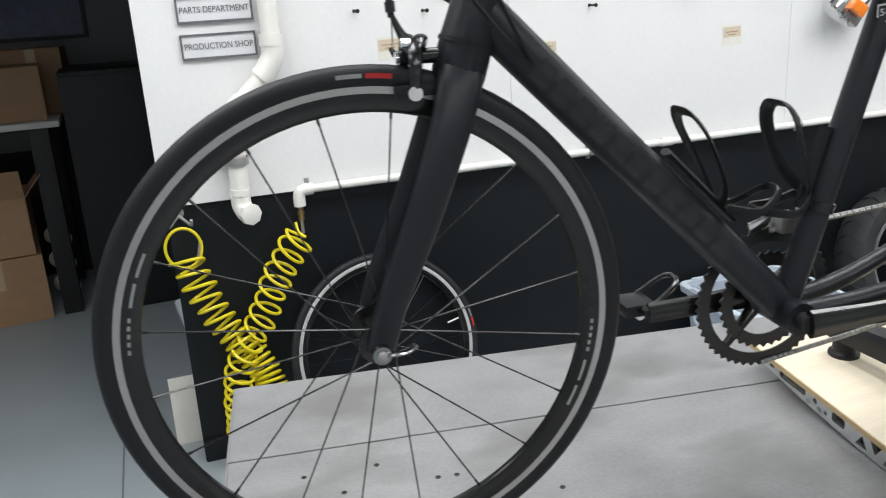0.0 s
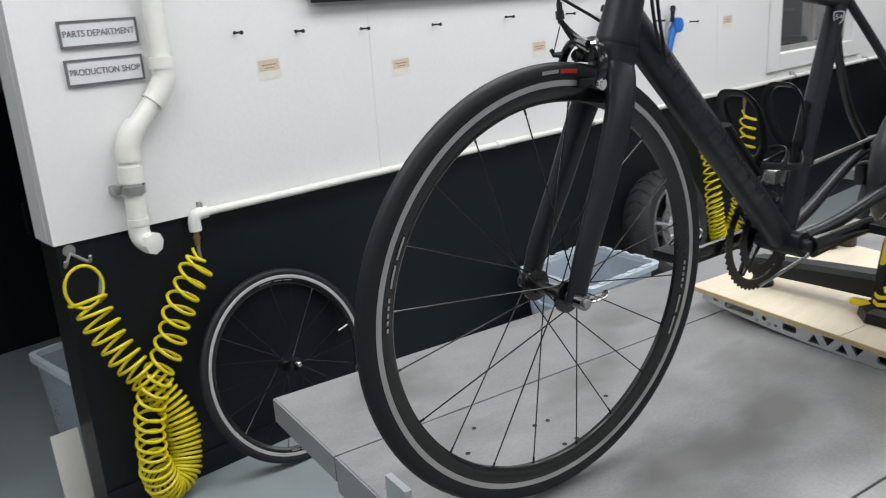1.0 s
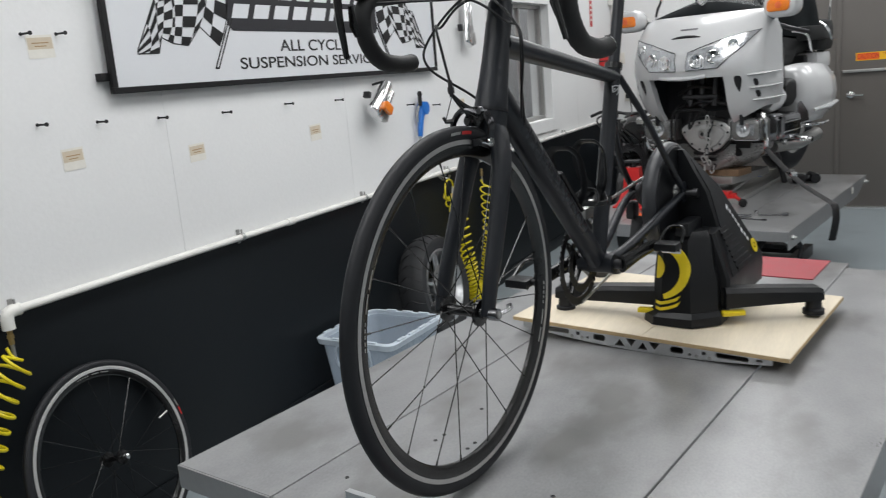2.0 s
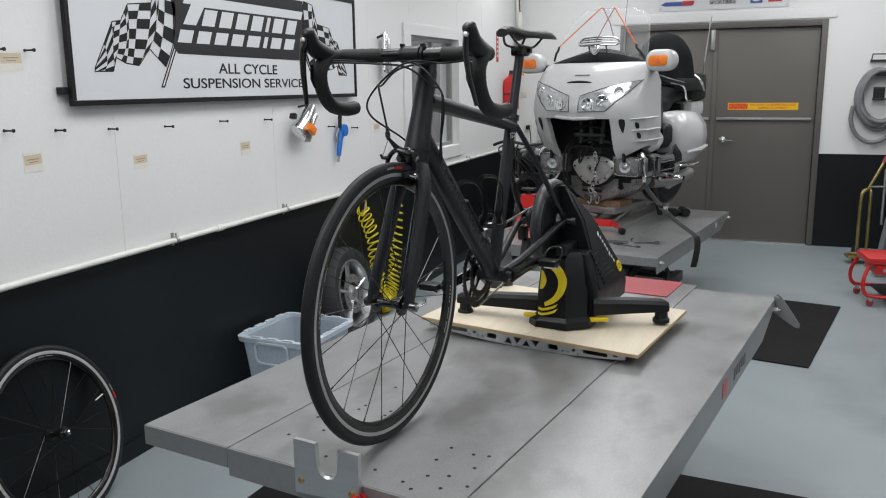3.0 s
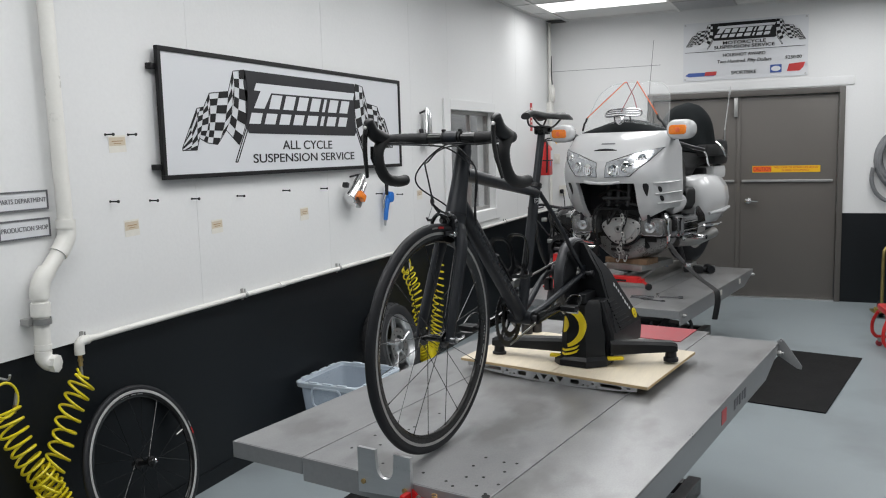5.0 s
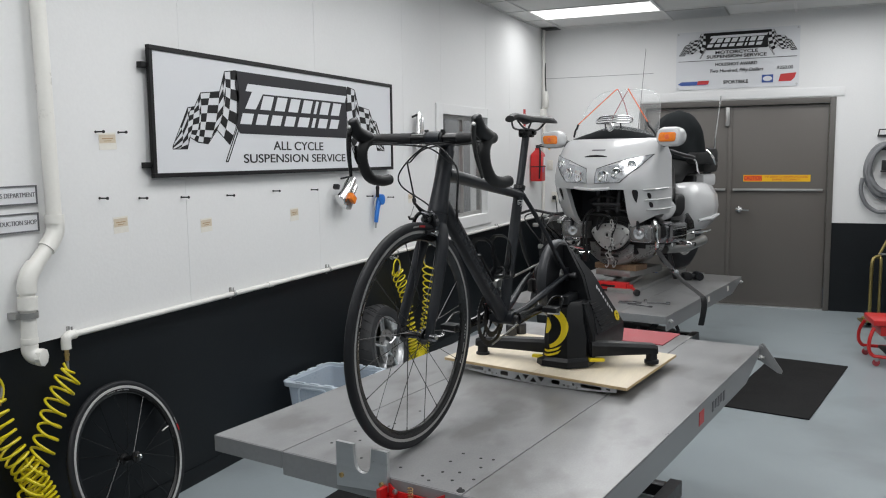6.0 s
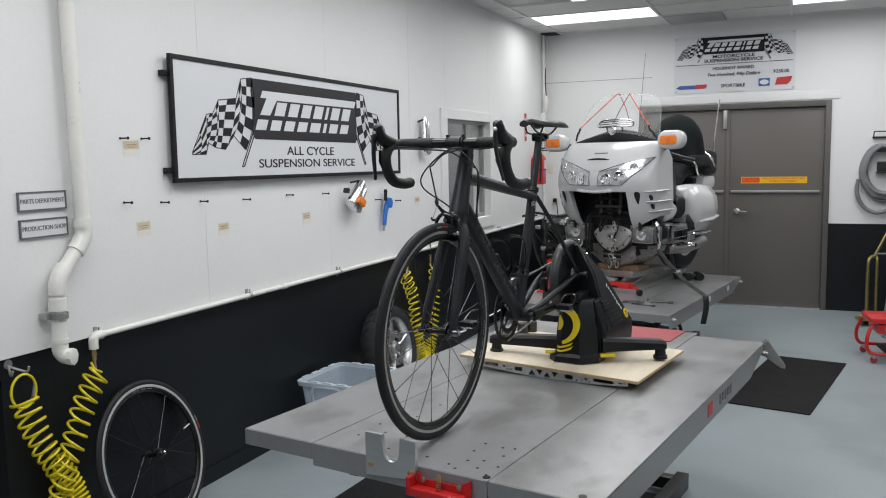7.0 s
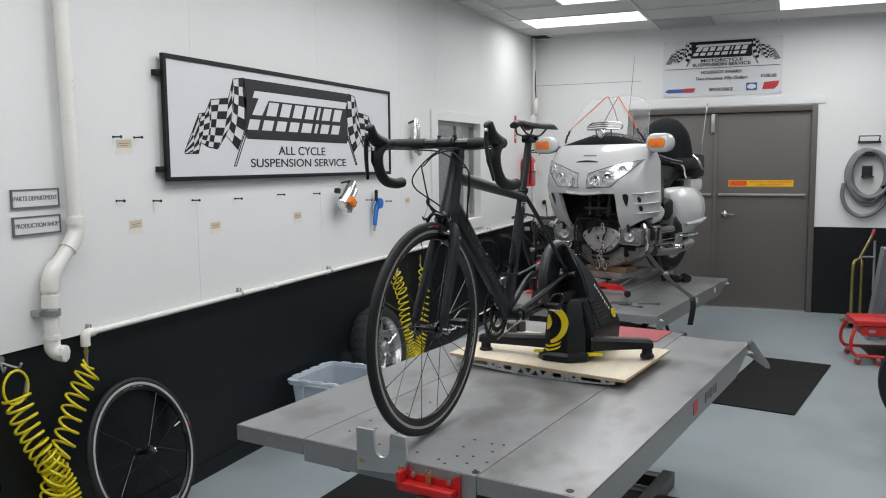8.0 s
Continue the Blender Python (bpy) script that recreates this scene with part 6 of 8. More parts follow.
for k in range(2):
    arcs.grid([[on_front(-0.028 - 0.065 * i / 8, 0.052 - 0.008 * k + 0.016 * (i / 8) ** 2 - 0.008 * k) for i in range(9)], [on_front(-0.028 - 0.075 * i / 8, 0.060 - 0.008 * k + 0.022 * (i / 8) ** 2 - 0.008 * k) for i in range(9)]], (0.002, 0, 0))
part("yellow_swoosh", arcs, YELLOW, tr, "yellow curved brand shape")
disc = [on_front(-0.028 - 0.027 * abs(math.sin(radians(i * 12))), 0.150 + 0.030 * math.cos(radians(i * 12))) for i in range(16)]
part("yellow_disc", Mesh().rings([disc, [(p[0] + 0.005, p[1], p[2]) for p in disc]]), YELLOW, tr, "yellow half disc")
for ya, xa, yb, xb in ((-0.05, 0.935, 0.275, 0.896), (-0.19, 0.955, -0.405, 1.100)):
    root, tip = Vector((xa, ya, 0.078)), Vector((xb, yb, 0.052))
    d = (tip - root).normalized()
    w = Vector((-d.y, d.x, 0))
    rings = []
    for t, h0, h1, hw in ((0, 0.038, 0.092, 0.028), (0.5, 0.040, 0.085, 0.027), (0.95, 0.040, 0.076, 0.026), (1.0, 0.042, 0.070, 0.025)):
        p = root.lerp(tip, t)
        rings.append([(p.x + w.x * q * hw, p.y + w.y * q * hw, z) for q, z in ((-1, h0), (1, h0), (1, h1 - 0.012), (0.75, h1), (-0.75, h1), (-1, h1 - 0.012))])
    leg = part("leg", Mesh().rings(rings), BLACK_PLASTIC, tr, smooth=20)
    f = root.lerp(tip, 0.93)
    part("rubber_foot", Mesh().lathe([(0.028, 0), (0.028, 0.012), (0.022, 0.016), (0.020, 0.041), (0, 0.041)], 20, pose(f.x, f.y, 0)), RUBBER, leg)
    g = root.lerp(tip, 0.14)
    part("latch", Mesh().box(-0.03, 0.03, -0.012, 0.012, 0.020, 0.032, 0.003, Matrix.Translation((g.x - 0.035, g.y, 0.0)) @ pose(0, 0, 0, 0, 0, math.degrees(math.atan2(d.y, d.x)))), YELLOW, leg, "yellow latch lever")
cup = solo("rubber_puck", Mesh().lathe([(0.024, 0), (0.026, 0.004), (0.026, 0.05), (0.022, 0.054), (0, 0.054)], 20), DARK_STEEL, "dark grey cylindrical puck on the plywood", "puck", pose(1.251, 1.158, BOARD_TOP + 0.004), group="pucks on the board")
copy_thing(cup, pose(1.302, 1.128, BOARD_TOP + 0.004))

# ---- things along the foot of the wall ----
leaning = thing("spare_road_wheel", "black road wheel with a bright rim leaning against the black wall", "bicycle wheel", pose(0.324, 2.648, 0.3392, -15.4, 0, 4.3) @ pose(0, 0, 0, 0, 79, 0) @ Matrix.Scale(1.05, 4))
road_wheel(leaning, 0, 0, start=0.1)
part("axle_end", Mesh().lathe([(0.009, 0), (0.009, 0.016), (0.004, 0.02), (0, 0.02)], 14, pose(0, -0.046, 0, 90, 0, 0)), CHROME, leaning, "silver axle end")
part("cassette_body", Mesh().lathe([(0.016, 0), (0.016, 0.02), (0, 0.02)], 16, pose(0, 0.04, 0, -90, 0, 0)), DARK_STEEL, leaning)
part("bright_track", Mesh().lathe([(0.3098, 0.0109), (0.3098, 0.0122), (0.3050, 0.0126), (0.2985, 0.0116), (0.2985, 0.0090)], 96, pose(0, 0, 0, 90, 0, 0), closed=True), RIM_SILVER, leaning, "polished brake track")
part("valve", Mesh().rod((0.0, 0, 0.28), (0.0, 0, 0.235), 0.003, 8), WHITE_PVC, leaning)

def moto_wheel(m, label, R=0.315, W=0.085):
    """A wide treaded tyre on a bright cast wheel with brake disc."""
    w = thing("motorcycle_wheel", label, "wheel", m)
    to = pose(0, 0, 0, 90, 0, 0)
    part("tyre", Mesh().lathe([(R - 0.095, W * 0.80), (R - 0.06, W * 1.02), (R - 0.025, W * 0.95), (R - 0.006, W * 0.55), (R, 0), (R - 0.006, -W * 0.55), (R - 0.025, -W * 0.95), (R - 0.06, -W * 1.02), (R - 0.095, -W * 0.80), (R - 0.085, 0)], 72, to, closed=True), OLD_RUBBER, w, "worn grey-black motorcycle tyre", smooth=50)
    groove = Mesh()
    for i in range(28):
        a = 2 * math.pi * i / 28
        for s in (-1, 1):
            pts = [((R + 0.0008 - 0.028 * t ** 2.2) * math.cos(a + 0.12 * t), (R + 0.0008 - 0.028 * t ** 2.2) * math.sin(a + 0.12 * t), s * W * (0.10 + 0.86 * t)) for t in (0, 0.25, 0.5, 0.75, 0.95)]
            groove.sweep([to @ Vector(p) for p in pts], 0.0028, 4)
    tagged(part("tread_pattern", groove, INK, w), kind="stuff")
    part("rim", Mesh().lathe([(R - 0.092, W * 0.82), (R - 0.105, W * 0.84), (R - 0.110, W * 0.60), (R - 0.125, W * 0.3), (R - 0.125, -W * 0.3), (R - 0.110, -W * 0.6), (R - 0.105, -W * 0.84), (R - 0.092, -W * 0.82)], 64, to, closed=True), ALU, w, "bright cast rim", smooth=40)
    part("rim_lip", Mesh().lathe([(R - 0.093, W * 0.83), (R - 0.093, W * 0.88), (R - 0.104, W * 0.88), (R - 0.106, W * 0.83)], 64, to, closed=True), ALU, w, "polished rim lip")
    for i in range(5):
        a = 2 * math.pi * i / 5 + 0.3
        part("wheel_spoke", Mesh().sweep([to @ Vector((0.05 * math.cos(a), 0.05 * math.sin(a), 0.03)), to @ Vector(((R - 0.115) * math.cos(a), (R - 0.115) * math.sin(a), 0.045))], [0.032, 0.024], 8, flat=(1, 0.5)), ALU, w)
    part("hub", Mesh().lathe([(0, -0.06), (0.05, -0.06), (0.055, 0.0), (0.055, 0.05), (0.03, 0.06), (0.03, 0.075), (0, 0.075)], 24, to), ALU, w)
    part("brake_disc", Mesh().lathe([(0.075, 0.055), (0.128, 0.055), (0.128, 0.060), (0.075, 0.060)], 48, to, closed=True), GREY_STEEL, w)
    for i in range(12):
        a = 2 * math.pi * i / 12
        part("disc_hole", Mesh().lathe([(0.006, 0), (0.006, 0.001), (0, 0.001)], 8, to @ pose(0.102 * math.cos(a), 0.102 * math.sin(a), 0.0602)), INK, w)
    return w


moto_wheel(pose(2.672, 2.628, 0.318, -10, 0, 2) @ Matrix.Scale(0.985, 4), "spare motorcycle wheel with worn tyre leaning against the wall")

tote = thing("storage_tote", "empty milky translucent plastic tote on the floor", "storage bin", pose(1.815, 2.473, 0, 0, 0, -2) @ Matrix.Scale(1.023, 4))
def tote_ring(z, a, b, r):
    return [(x, y, z) for x, y in rounded(-a, a, -b, b, r)]
H = 0.352
part("body", Mesh().rings([tote_ring(0, 0.19, 0.165, 0.03), tote_ring(0.004, 0.192, 0.167, 0.03), tote_ring(H - 0.02, 0.225, 0.20, 0.035), tote_ring(H - 0.02, 0.222, 0.197, 0.033), tote_ring(0.008, 0.189, 0.164, 0.028)], caps=True), BIN, tote, "milky walls")
rim = part("rim", Mesh().rings([tote_ring(H - 0.03, 0.225, 0.200, 0.035), tote_ring(H - 0.03, 0.242, 0.217, 0.04), tote_ring(H - 0.004, 0.246, 0.221, 0.04), tote_ring(H, 0.242, 0.217, 0.04), tote_ring(H, 0.223, 0.198, 0.034)], closed=True), BIN_RIM, tote, "pale rolled rim")
for i in range(4):
    for s in (-1, 1):
        part("rim_tab", Mesh().box(-0.175 + 0.095 * i, -0.115 + 0.095 * i, s * 0.210 - 0.009, s * 0.210 + 0.009, H, H + 0.006, 0.002), BIN_RIM, rim)
        if i < 3:
            part("rim_tab", Mesh().box(s * 0.234 - 0.009, s * 0.234 + 0.009, -0.13 + 0.095 * i, -0.07 + 0.095 * i, H, H + 0.006, 0.002), BIN_RIM, rim)
for s in (-1, 1):
    part("hand_panel", Mesh().hoop(rounded(-0.10, 0.10, H - 0.15, H - 0.03, 0.03), rounded(-0.092, 0.092, H - 0.142, H - 0.038, 0.026), 0, 0.008, pose(s * 0.218, 0, 0, 0, 0, 90) @ pose(0, 0, 0, 84 if s < 0 else 96, 0, 0) @ Matrix.Translation((0, 0.012, 0))), BIN_RIM, tote)

# bin with a white card behind the wall's end
bin2 = thing("storage_box", "translucent storage box with a white card, behind the wall's end", "storage bin", pose(-0.213, 3.111, 0, 0, 0, 5.8) @ Matrix.Scale(1.03, 4))
part("body", Mesh().rings([tote_ring(0, 0.10, 0.17, 0.03), tote_ring(0.40, 0.125, 0.19, 0.03), tote_ring(0.40, 0.120, 0.185, 0.03), tote_ring(0.01, 0.095, 0.165, 0.028)]), BIN, bin2)
part("rim", Mesh().rings([tote_ring(0.395, 0.12, 0.185, 0.03), tote_ring(0.395, 0.14, 0.205, 0.035), tote_ring(0.42, 0.14, 0.205, 0.035), tote_ring(0.42, 0.12, 0.185, 0.03)], closed=True), BIN_RIM, bin2)
solo("white_card", Mesh().box(-0.045, 0.045, -0.003, 0.003, 0.0, 0.26, 0.001), LABEL_PAPER, "white plastic card standing against the storage box", "card", pose(-0.395, 2.91, 0.0, -6, 0, 0))


# ---- second lift table with the motorcycle ----
T2_TOP = 0.59
T2 = pose(3.22, 1.3735, 0, 0, 0, -9.2)
table2 = lift_table(T2, T2_TOP, "second grey steel lift table carrying the white motorcycle", 2.10)
part("rail_plate", Mesh().box(0.75, 2.09, -0.16, 0.06, T2_TOP, T2_TOP + 0.03, 0.004), GREY_STEEL, table2)
for x, y in ((0.98, -0.659), (1.55, -0.659)):
    part("sticker", Mesh().box(x, x + 0.05, y - 0.0016, y, T2_TOP - 0.06, T2_TOP - 0.02), LABEL_PAPER, table2, smooth=0)
part("air_hose", Mesh().sweep(curve([(0.05, -0.45, T2_TOP - 0.10), (-0.10, -0.50, 0.36), (0.10, -0.62, 0.30), (0.25, -0.66, 0.44), (0.18, -0.62, 0.54)], 7), 0.012, 8), RUBBER, table2, "black air hose under the table")

MOTO_Z = 0.70
MOTO = pose(4.034, 1.394, MOTO_Z, 0, 0, -19.2)
moto = thing("touring_motorcycle", "pearl white touring motorcycle with front wheel removed, on the lift table", "motorcycle", MOTO)
LEVELS = [  # height, half width, nose, depth of the curve
    (0.40, 0.360, 0.05, 0.15), (0.46, 0.420, 0.00, 0.17), (0.54, 0.450, -0.04, 0.19), (0.62, 0.460, -0.07, 0.20), (0.69, 0.458, -0.105, 0.21), (0.74, 0.455, -0.125, 0.21),
    (0.80, 0.452, -0.125, 0.21), (0.87, 0.450, -0.10, 0.20), (0.94, 0.448, -0.055, 0.18), (1.00, 0.442, 0.0, 0.16), (1.05, 0.430, 0.065, 0.13), (1.078, 0.410, 0.115, 0.11)]


def shell(y, z):
    """The fairing's surface: x for a side position and a height."""
    for a, b in zip(LEVELS, LEVELS[1:]):
        if z <= b[0] or b is LEVELS[-1]:
            t = min(1, max(0, (z - a[0]) / (b[0] - a[0])))
            w, nose, dep = (a[i] + (b[i] - a[i]) * t for i in (1, 2, 3))
            u = min(1, abs(y) / w)
            return nose + dep * (1 - math.sqrt(max(0, 1 - u ** 2.4)))


def shell_ring(z):
    a = min(LEVELS, key=lambda r: abs(r[0] - z))
    w, nose, dep = a[1:]
    out = []
    for i in range(-12, 13):
        u = math.sin(i / 12 * math.pi / 2)
        out.append((nose + dep * (1 - math.sqrt(max(0, 1 - abs(u) ** 2.4))), u * w, a[0]))
    back = 0.34 if 0.45 < a[0] < 0.95 else 0.30
    return [(back, -w * 0.97, a[0])] + out + [(back, w * 0.97, a[0])]


front_shell = Mesh().grid([shell_ring(r[0]) for r in LEVELS if r[0] > 0.68])


def open_half(z):
    return 0.243 + 0.06 * (z - 0.4)


def low_edge(q):
    return 0.395 + 0.10 * q ** 1.5


def half_width(z):
    for a, b in zip(LEVELS, LEVELS[1:]):
        if z <= b[0]:
            return a[1] + (b[1] - a[1]) * max(0, (z - a[0]) / (b[0] - a[0]))


for s in (-1, 1):
    rows = []
    for i in range(9):
        row = []
        for j in range(11):
            q = math.sin(j / 10 * math.pi / 2)
            z = low_edge(q) + (0.69 - low_edge(q)) * i / 8
            y = open_half(z) + (half_width(z) - open_half(z)) * q
            row.append((shell(y, z), s * y, z))
        rows.append(row + [(0.34, s * half_width(row[-1][2]) * 0.97, row[-1][2])])
    front_shell.grid(rows)
    front_shell.grid([[r[0] for r in rows], [(r[0][0] + 0.05, r[0][1] * 1.0, r[0][2]) for r in rows]])
part("fairing", front_shell, MOTO_WHITE, moto, "pearl white front fairing", smooth=60)
dash = []
for x, w, z, rise in ((0.115, 0.410, 1.078, 0.0), (0.135, 0.400, 1.082, 0.022), (0.185, 0.380, 1.088, 0.062), (0.26, 0.36, 1.092, 0.088), (0.36, 0.34, 1.085, 0.09), (0.46, 0.30, 1.06, 0.05)):
    dash.append([(x + (0.11 * (1 - math.sqrt(max(0, 1 - abs(i / 10) ** 2.4))) * max(0, 1 - (x - 0.115) / 0.2)), w * i / 10, z + rise * (1 - abs(i / 10) ** 1.6)) for i in range(-10, 11)])
part("cowl_top", Mesh().grid(dash, (0, 0, -0.01)), CLOTH, moto, "black dash cover", smooth=60)
# radiator opening
cav = Mesh().box(0.20, 0.24, -0.34, 0.34, 0.36, 0.72).box(0.06, 0.20, -0.31, -0.295, 0.38, 0.70).box(0.06, 0.20, 0.295, 0.31, 0.38, 0.70).box(-0.06, 0.24, -0.27, 0.27, 0.695, 0.71)
part("radiator_cavity", cav, RUBBER, moto, smooth=0)
for y, z, l in ((0.03, 0.60, 0.30), (-0.02, 0.50, 0.34)):
    part("cavity_part", Mesh().sweep(curve([(0.16, y - l / 2, z), (0.11, y, z + 0.03), (0.15, y + l / 2, z - 0.02)], 5), 0.012, 8), INK, moto)
for y in (-0.10, 0.0, 0.09):
    part("fork_stub", Mesh().rod((0.15, y, 0.69), (0.13, y * 0.9, 0.50), 0.022, 14).rod((0.136, y * 0.92, 0.56), (0.134, y * 0.91, 0.53), 0.028, 14), DARK_STEEL, moto, "dark fork stub in the opening")
part("fork_yoke", Mesh().box(0.10, 0.16, -0.13, 0.13, 0.545, 0.575, 0.010), DARK_STEEL, moto)
for k, (y0, y1, low) in enumerate(((0.165, 0.185, 0.16), (0.13, 0.155, 0.10), (-0.02, 0.05, 0.40))):
    part("hanging_hose", Mesh().sweep(curve([(0.12, y0 - 0.03, 0.52), (0.06, y0, 0.47), (0.055, y1, 0.36), (0.062, y1 - 0.01, low + 0.06), (0.075, y1 - 0.02, low)], 6), 0.0075, 8), INK, moto, "black hose hanging in front of the engine")
part("hose_bridge", Mesh().sweep(curve([(0.10, 0.17, 0.44), (0.055, 0.13, 0.478), (0.050, 0.0, 0.482), (0.055, -0.06, 0.470), (0.07, -0.075, 0.40)], 6), 0.010, 8), INK, moto)
part("plug_body", Mesh().box(0.05, 0.085, 0.145, 0.185, 0.10, 0.17, 0.006), INK, moto)


def patch(name, corners, lift, material, label="", n=10, k=5, depth=0.012, parent=moto):
    """A curved plate that follows the fairing, between four corners (y, z), standing proud by lift."""
    a, b, c, d = [Vector((p[0], p[1], 0)) for p in corners]
    rows = []
    for i in range(n + 1):
        lo, hi = a.lerp(b, i / n), d.lerp(c, i / n)
        row = []
        for j in range(k + 1):
            p = lo.lerp(hi, j / k)
            row.append((shell(p.x, p.y) - lift, p.x, p.y))
        rows.append(row)
    return part(name, Mesh().grid(rows, (depth, 0, 0)), material, parent, label, smooth=50)


def hole(name, s, rows, label):
    """A dark slot lying on the shell: rows of half-side distance, height and half width."""
    part(name, Mesh().grid([[(shell(s * (c + w * q), z) - 0.003, s * (c + w * q), z) for q in (-1, -0.5, 0, 0.5, 1)] for c, z, w in rows], (0.002, 0, 0)), INK, moto, label, smooth=50)


for s in (-1, 1):
    lampo = patch("headlight", [(s * 0.036, 0.738), (s * 0.24, 0.745), (s * 0.36, 0.915), (s * 0.045, 0.848)], 0.004, LAMP_SILVER, "clear faceted twin headlight")
    patch("headlight_tip", [(s * 0.262, 0.79), (s * 0.37, 0.865), (s * 0.432, 0.955), (s * 0.24, 0.910)], 0.0045, LAMP_SILVER, "", parent=lampo)
    for y, z, r in ((s * 0.110, 0.792, 0.046), (s * 0.215, 0.812, 0.044), (s * 0.315, 0.880, 0.032)):
        x = shell(y, z)
        part("reflector", Mesh().lathe([(r, -0.002), (r, 0.004), (r * 0.85, 0.006), (r * 0.3, -0.001), (0.008, 0.002), (0, 0.004)], 20, Matrix.Translation((x - 0.004, y, z)) @ pose(0, 0, 0, 0, -90, 0) @ pose(0, 0, 0, -s * 25 if abs(y) > 0.2 else -s * 10, 0, 0)), CHROME, lampo)
    for i in range(5):
        y = s * (0.075 + 0.02 * i)
        part("lens_rib", Mesh().sweep([(shell(y, z) - 0.007, y, z) for z in (0.755, 0.785, 0.815)], 0.0035, 5), SIGN_WHITE, lampo)
    edge = [(s * 0.036, 0.738), (s * 0.24, 0.745), (s * 0.37, 0.865), (s * 0.432, 0.955), (s * 0.24, 0.912), (s * 0.045, 0.848)]
    line = []
    for p, q in zip(edge, edge[1:] + edge[:1]):
        for i in range(6):
            y, z = p[0] + (q[0] - p[0]) * i / 6, p[1] + (q[1] - p[1]) * i / 6
            line.append((shell(y, z) - 0.003, y, z))
    part("lamp_seal", Mesh().sweep(line, 0.0026, 6, closed=True), INK, lampo)
    hole("air_slot", s, [(0.333, 0.592, 0.002), (0.332, 0.606, 0.007), (0.333, 0.625, 0.013), (0.335, 0.648, 0.018), (0.337, 0.668, 0.020), (0.338, 0.682, 0.018), (0.338, 0.690, 0.010)], "black teardrop air slot")
    # side louvres
    for z in (0.575, 0.645):
        hole("side_vent", s, [(0.420, z - 0.022, 0.004), (0.420, z - 0.014, 0.009), (0.420, z, 0.010), (0.419, z + 0.014, 0.009), (0.418, z + 0.021, 0.004)], "black side vent")
    for z in (0.535, 0.61, 0.69) if s < 0 else ():
        x = shell(s * 0.42, z)
        part("vent_fin", Mesh().sweep([(x - 0.035, s * 0.390, z), (x + 0.02, s * 0.452, z + 0.004), (x + 0.22, s * 0.468, z + 0.01)], [0.010, 0.016, 0.012], 8, flat=(1.2, 0.5)), MOTO_WHITE, moto)
part("name_bar", Mesh().grid([[(shell(y, z) - 0.003, y, z) for y in (-0.06, -0.03, 0, 0.03, 0.06)] for z in (0.985, 0.995)], (0.002, 0, 0)), GREY_INK, moto, "small grey maker's bar")
part("nose_slot", Mesh().sweep([(shell(y, 0.945 - 0.006 * (y / 0.1) ** 2) - 0.001, y, 0.945 - 0.006 * (y / 0.1) ** 2) for y in (-0.10, -0.06, 0, 0.06, 0.10)], [0.003, 0.008, 0.010, 0.008, 0.003], 8), INK, moto, "black slot in the nose")
part("lip", Mesh().sweep([(shell(y, 0.70) - 0.004, y, 0.70 - 0.012 * (1 - (y / 0.16) ** 2)) for y in (-0.16, -0.10, 0, 0.10, 0.16)], 0.012, 8), MOTO_WHITE, moto)
# windscreen with straps
ws = []
for j in range(9):
    t = j / 8
    z = 1.06 + 0.39 * t
    w = 0.39 - 0.075 * t - 0.075 * t ** 9
    ws.append([(0.15 + 0.19 * t + 0.05 * (i / 8) ** 2, w * i / 8, z + 0.018 * t * (1 - (i / 8) ** 4)) for i in range(-8, 9)])
screen = part("windscreen", Mesh().grid(ws, (0.004, 0, 0.001)), SCREEN, moto, "tall clear windscreen", smooth=60)
screen.visible_shadow = False
rim_line = [r[0] for r in ws] + ws[-1][1:-1] + [r[-1] for r in ws[::-1]]
part("screen_edge", Mesh().sweep(rim_line, 0.0028, 5), LENS, screen)
for s in (-1, 1):
    part("strap", Mesh().sweep([(0.175, s * 0.315, 1.20), (0.325, s * 0.055, 1.472), (0.340, s * 0.048, 1.474)], 0.0045, 6), ORANGE, moto, "orange elastic strap")
    part("strap", Mesh().sweep([(0.345, s * 0.048, 1.472), (0.330, -s * 0.02, 1.36), (0.30, -s * 0.075, 1.24)], 0.004, 6), RED_FADED, moto)
    part("strap_hook", Mesh().sweep(curve([(0.175, s * 0.315, 1.20), (0.172, s * 0.325, 1.17), (0.18, s * 0.345, 1.15), (0.20, s * 0.372, 1.10)], 5), 0.008, 8), INK, moto)
    mir = part("mirror", Mesh().rings([[(x + 0.075, s * 0.533 + q[0], 1.083 + q[1]) for q in rounded(-w, w, -h, h, h * 0.9, 7)] for x, w, h in ((0.155, 0.055, 0.030), (0.14, 0.085, 0.054), (0.10, 0.102, 0.069), (0.05, 0.107, 0.073), (0.025, 0.101, 0.067), (0.012, 0.088, 0.055), (0.008, 0.06, 0.034))]), MOTO_WHITE, moto, "white mirror shell", smooth=60)
    part("indicator", Mesh().rings([[(x + 0.075, s * 0.533 - s * 0.004 + q[0] + 0.10 * s * q[1], 1.081 + q[1]) for q in rounded(-w, w, -h, h, 0.022, 6)] for x, w, h in ((0.014, 0.070, 0.036), (0.002, 0.068, 0.034), (-0.003, 0.058, 0.026))]), ORANGE_LENS, mir, "orange indicator lens", smooth=40)
    part("lamp_bulb", Mesh().lathe([(0.020, 0), (0.018, 0.002), (0.006, 0.004), (0, 0.004)], 16, pose(0.0715, s * 0.533, 1.081, 0, -90, 0)), ORANGE, mir)
    part("mirror_arm", Mesh().sweep([(0.27, s * 0.33, 0.99), (0.22, s * 0.41, 1.03), (0.19, s * 0.48, 1.06)], [0.05, 0.035, 0.03], 10), VINYL, moto)
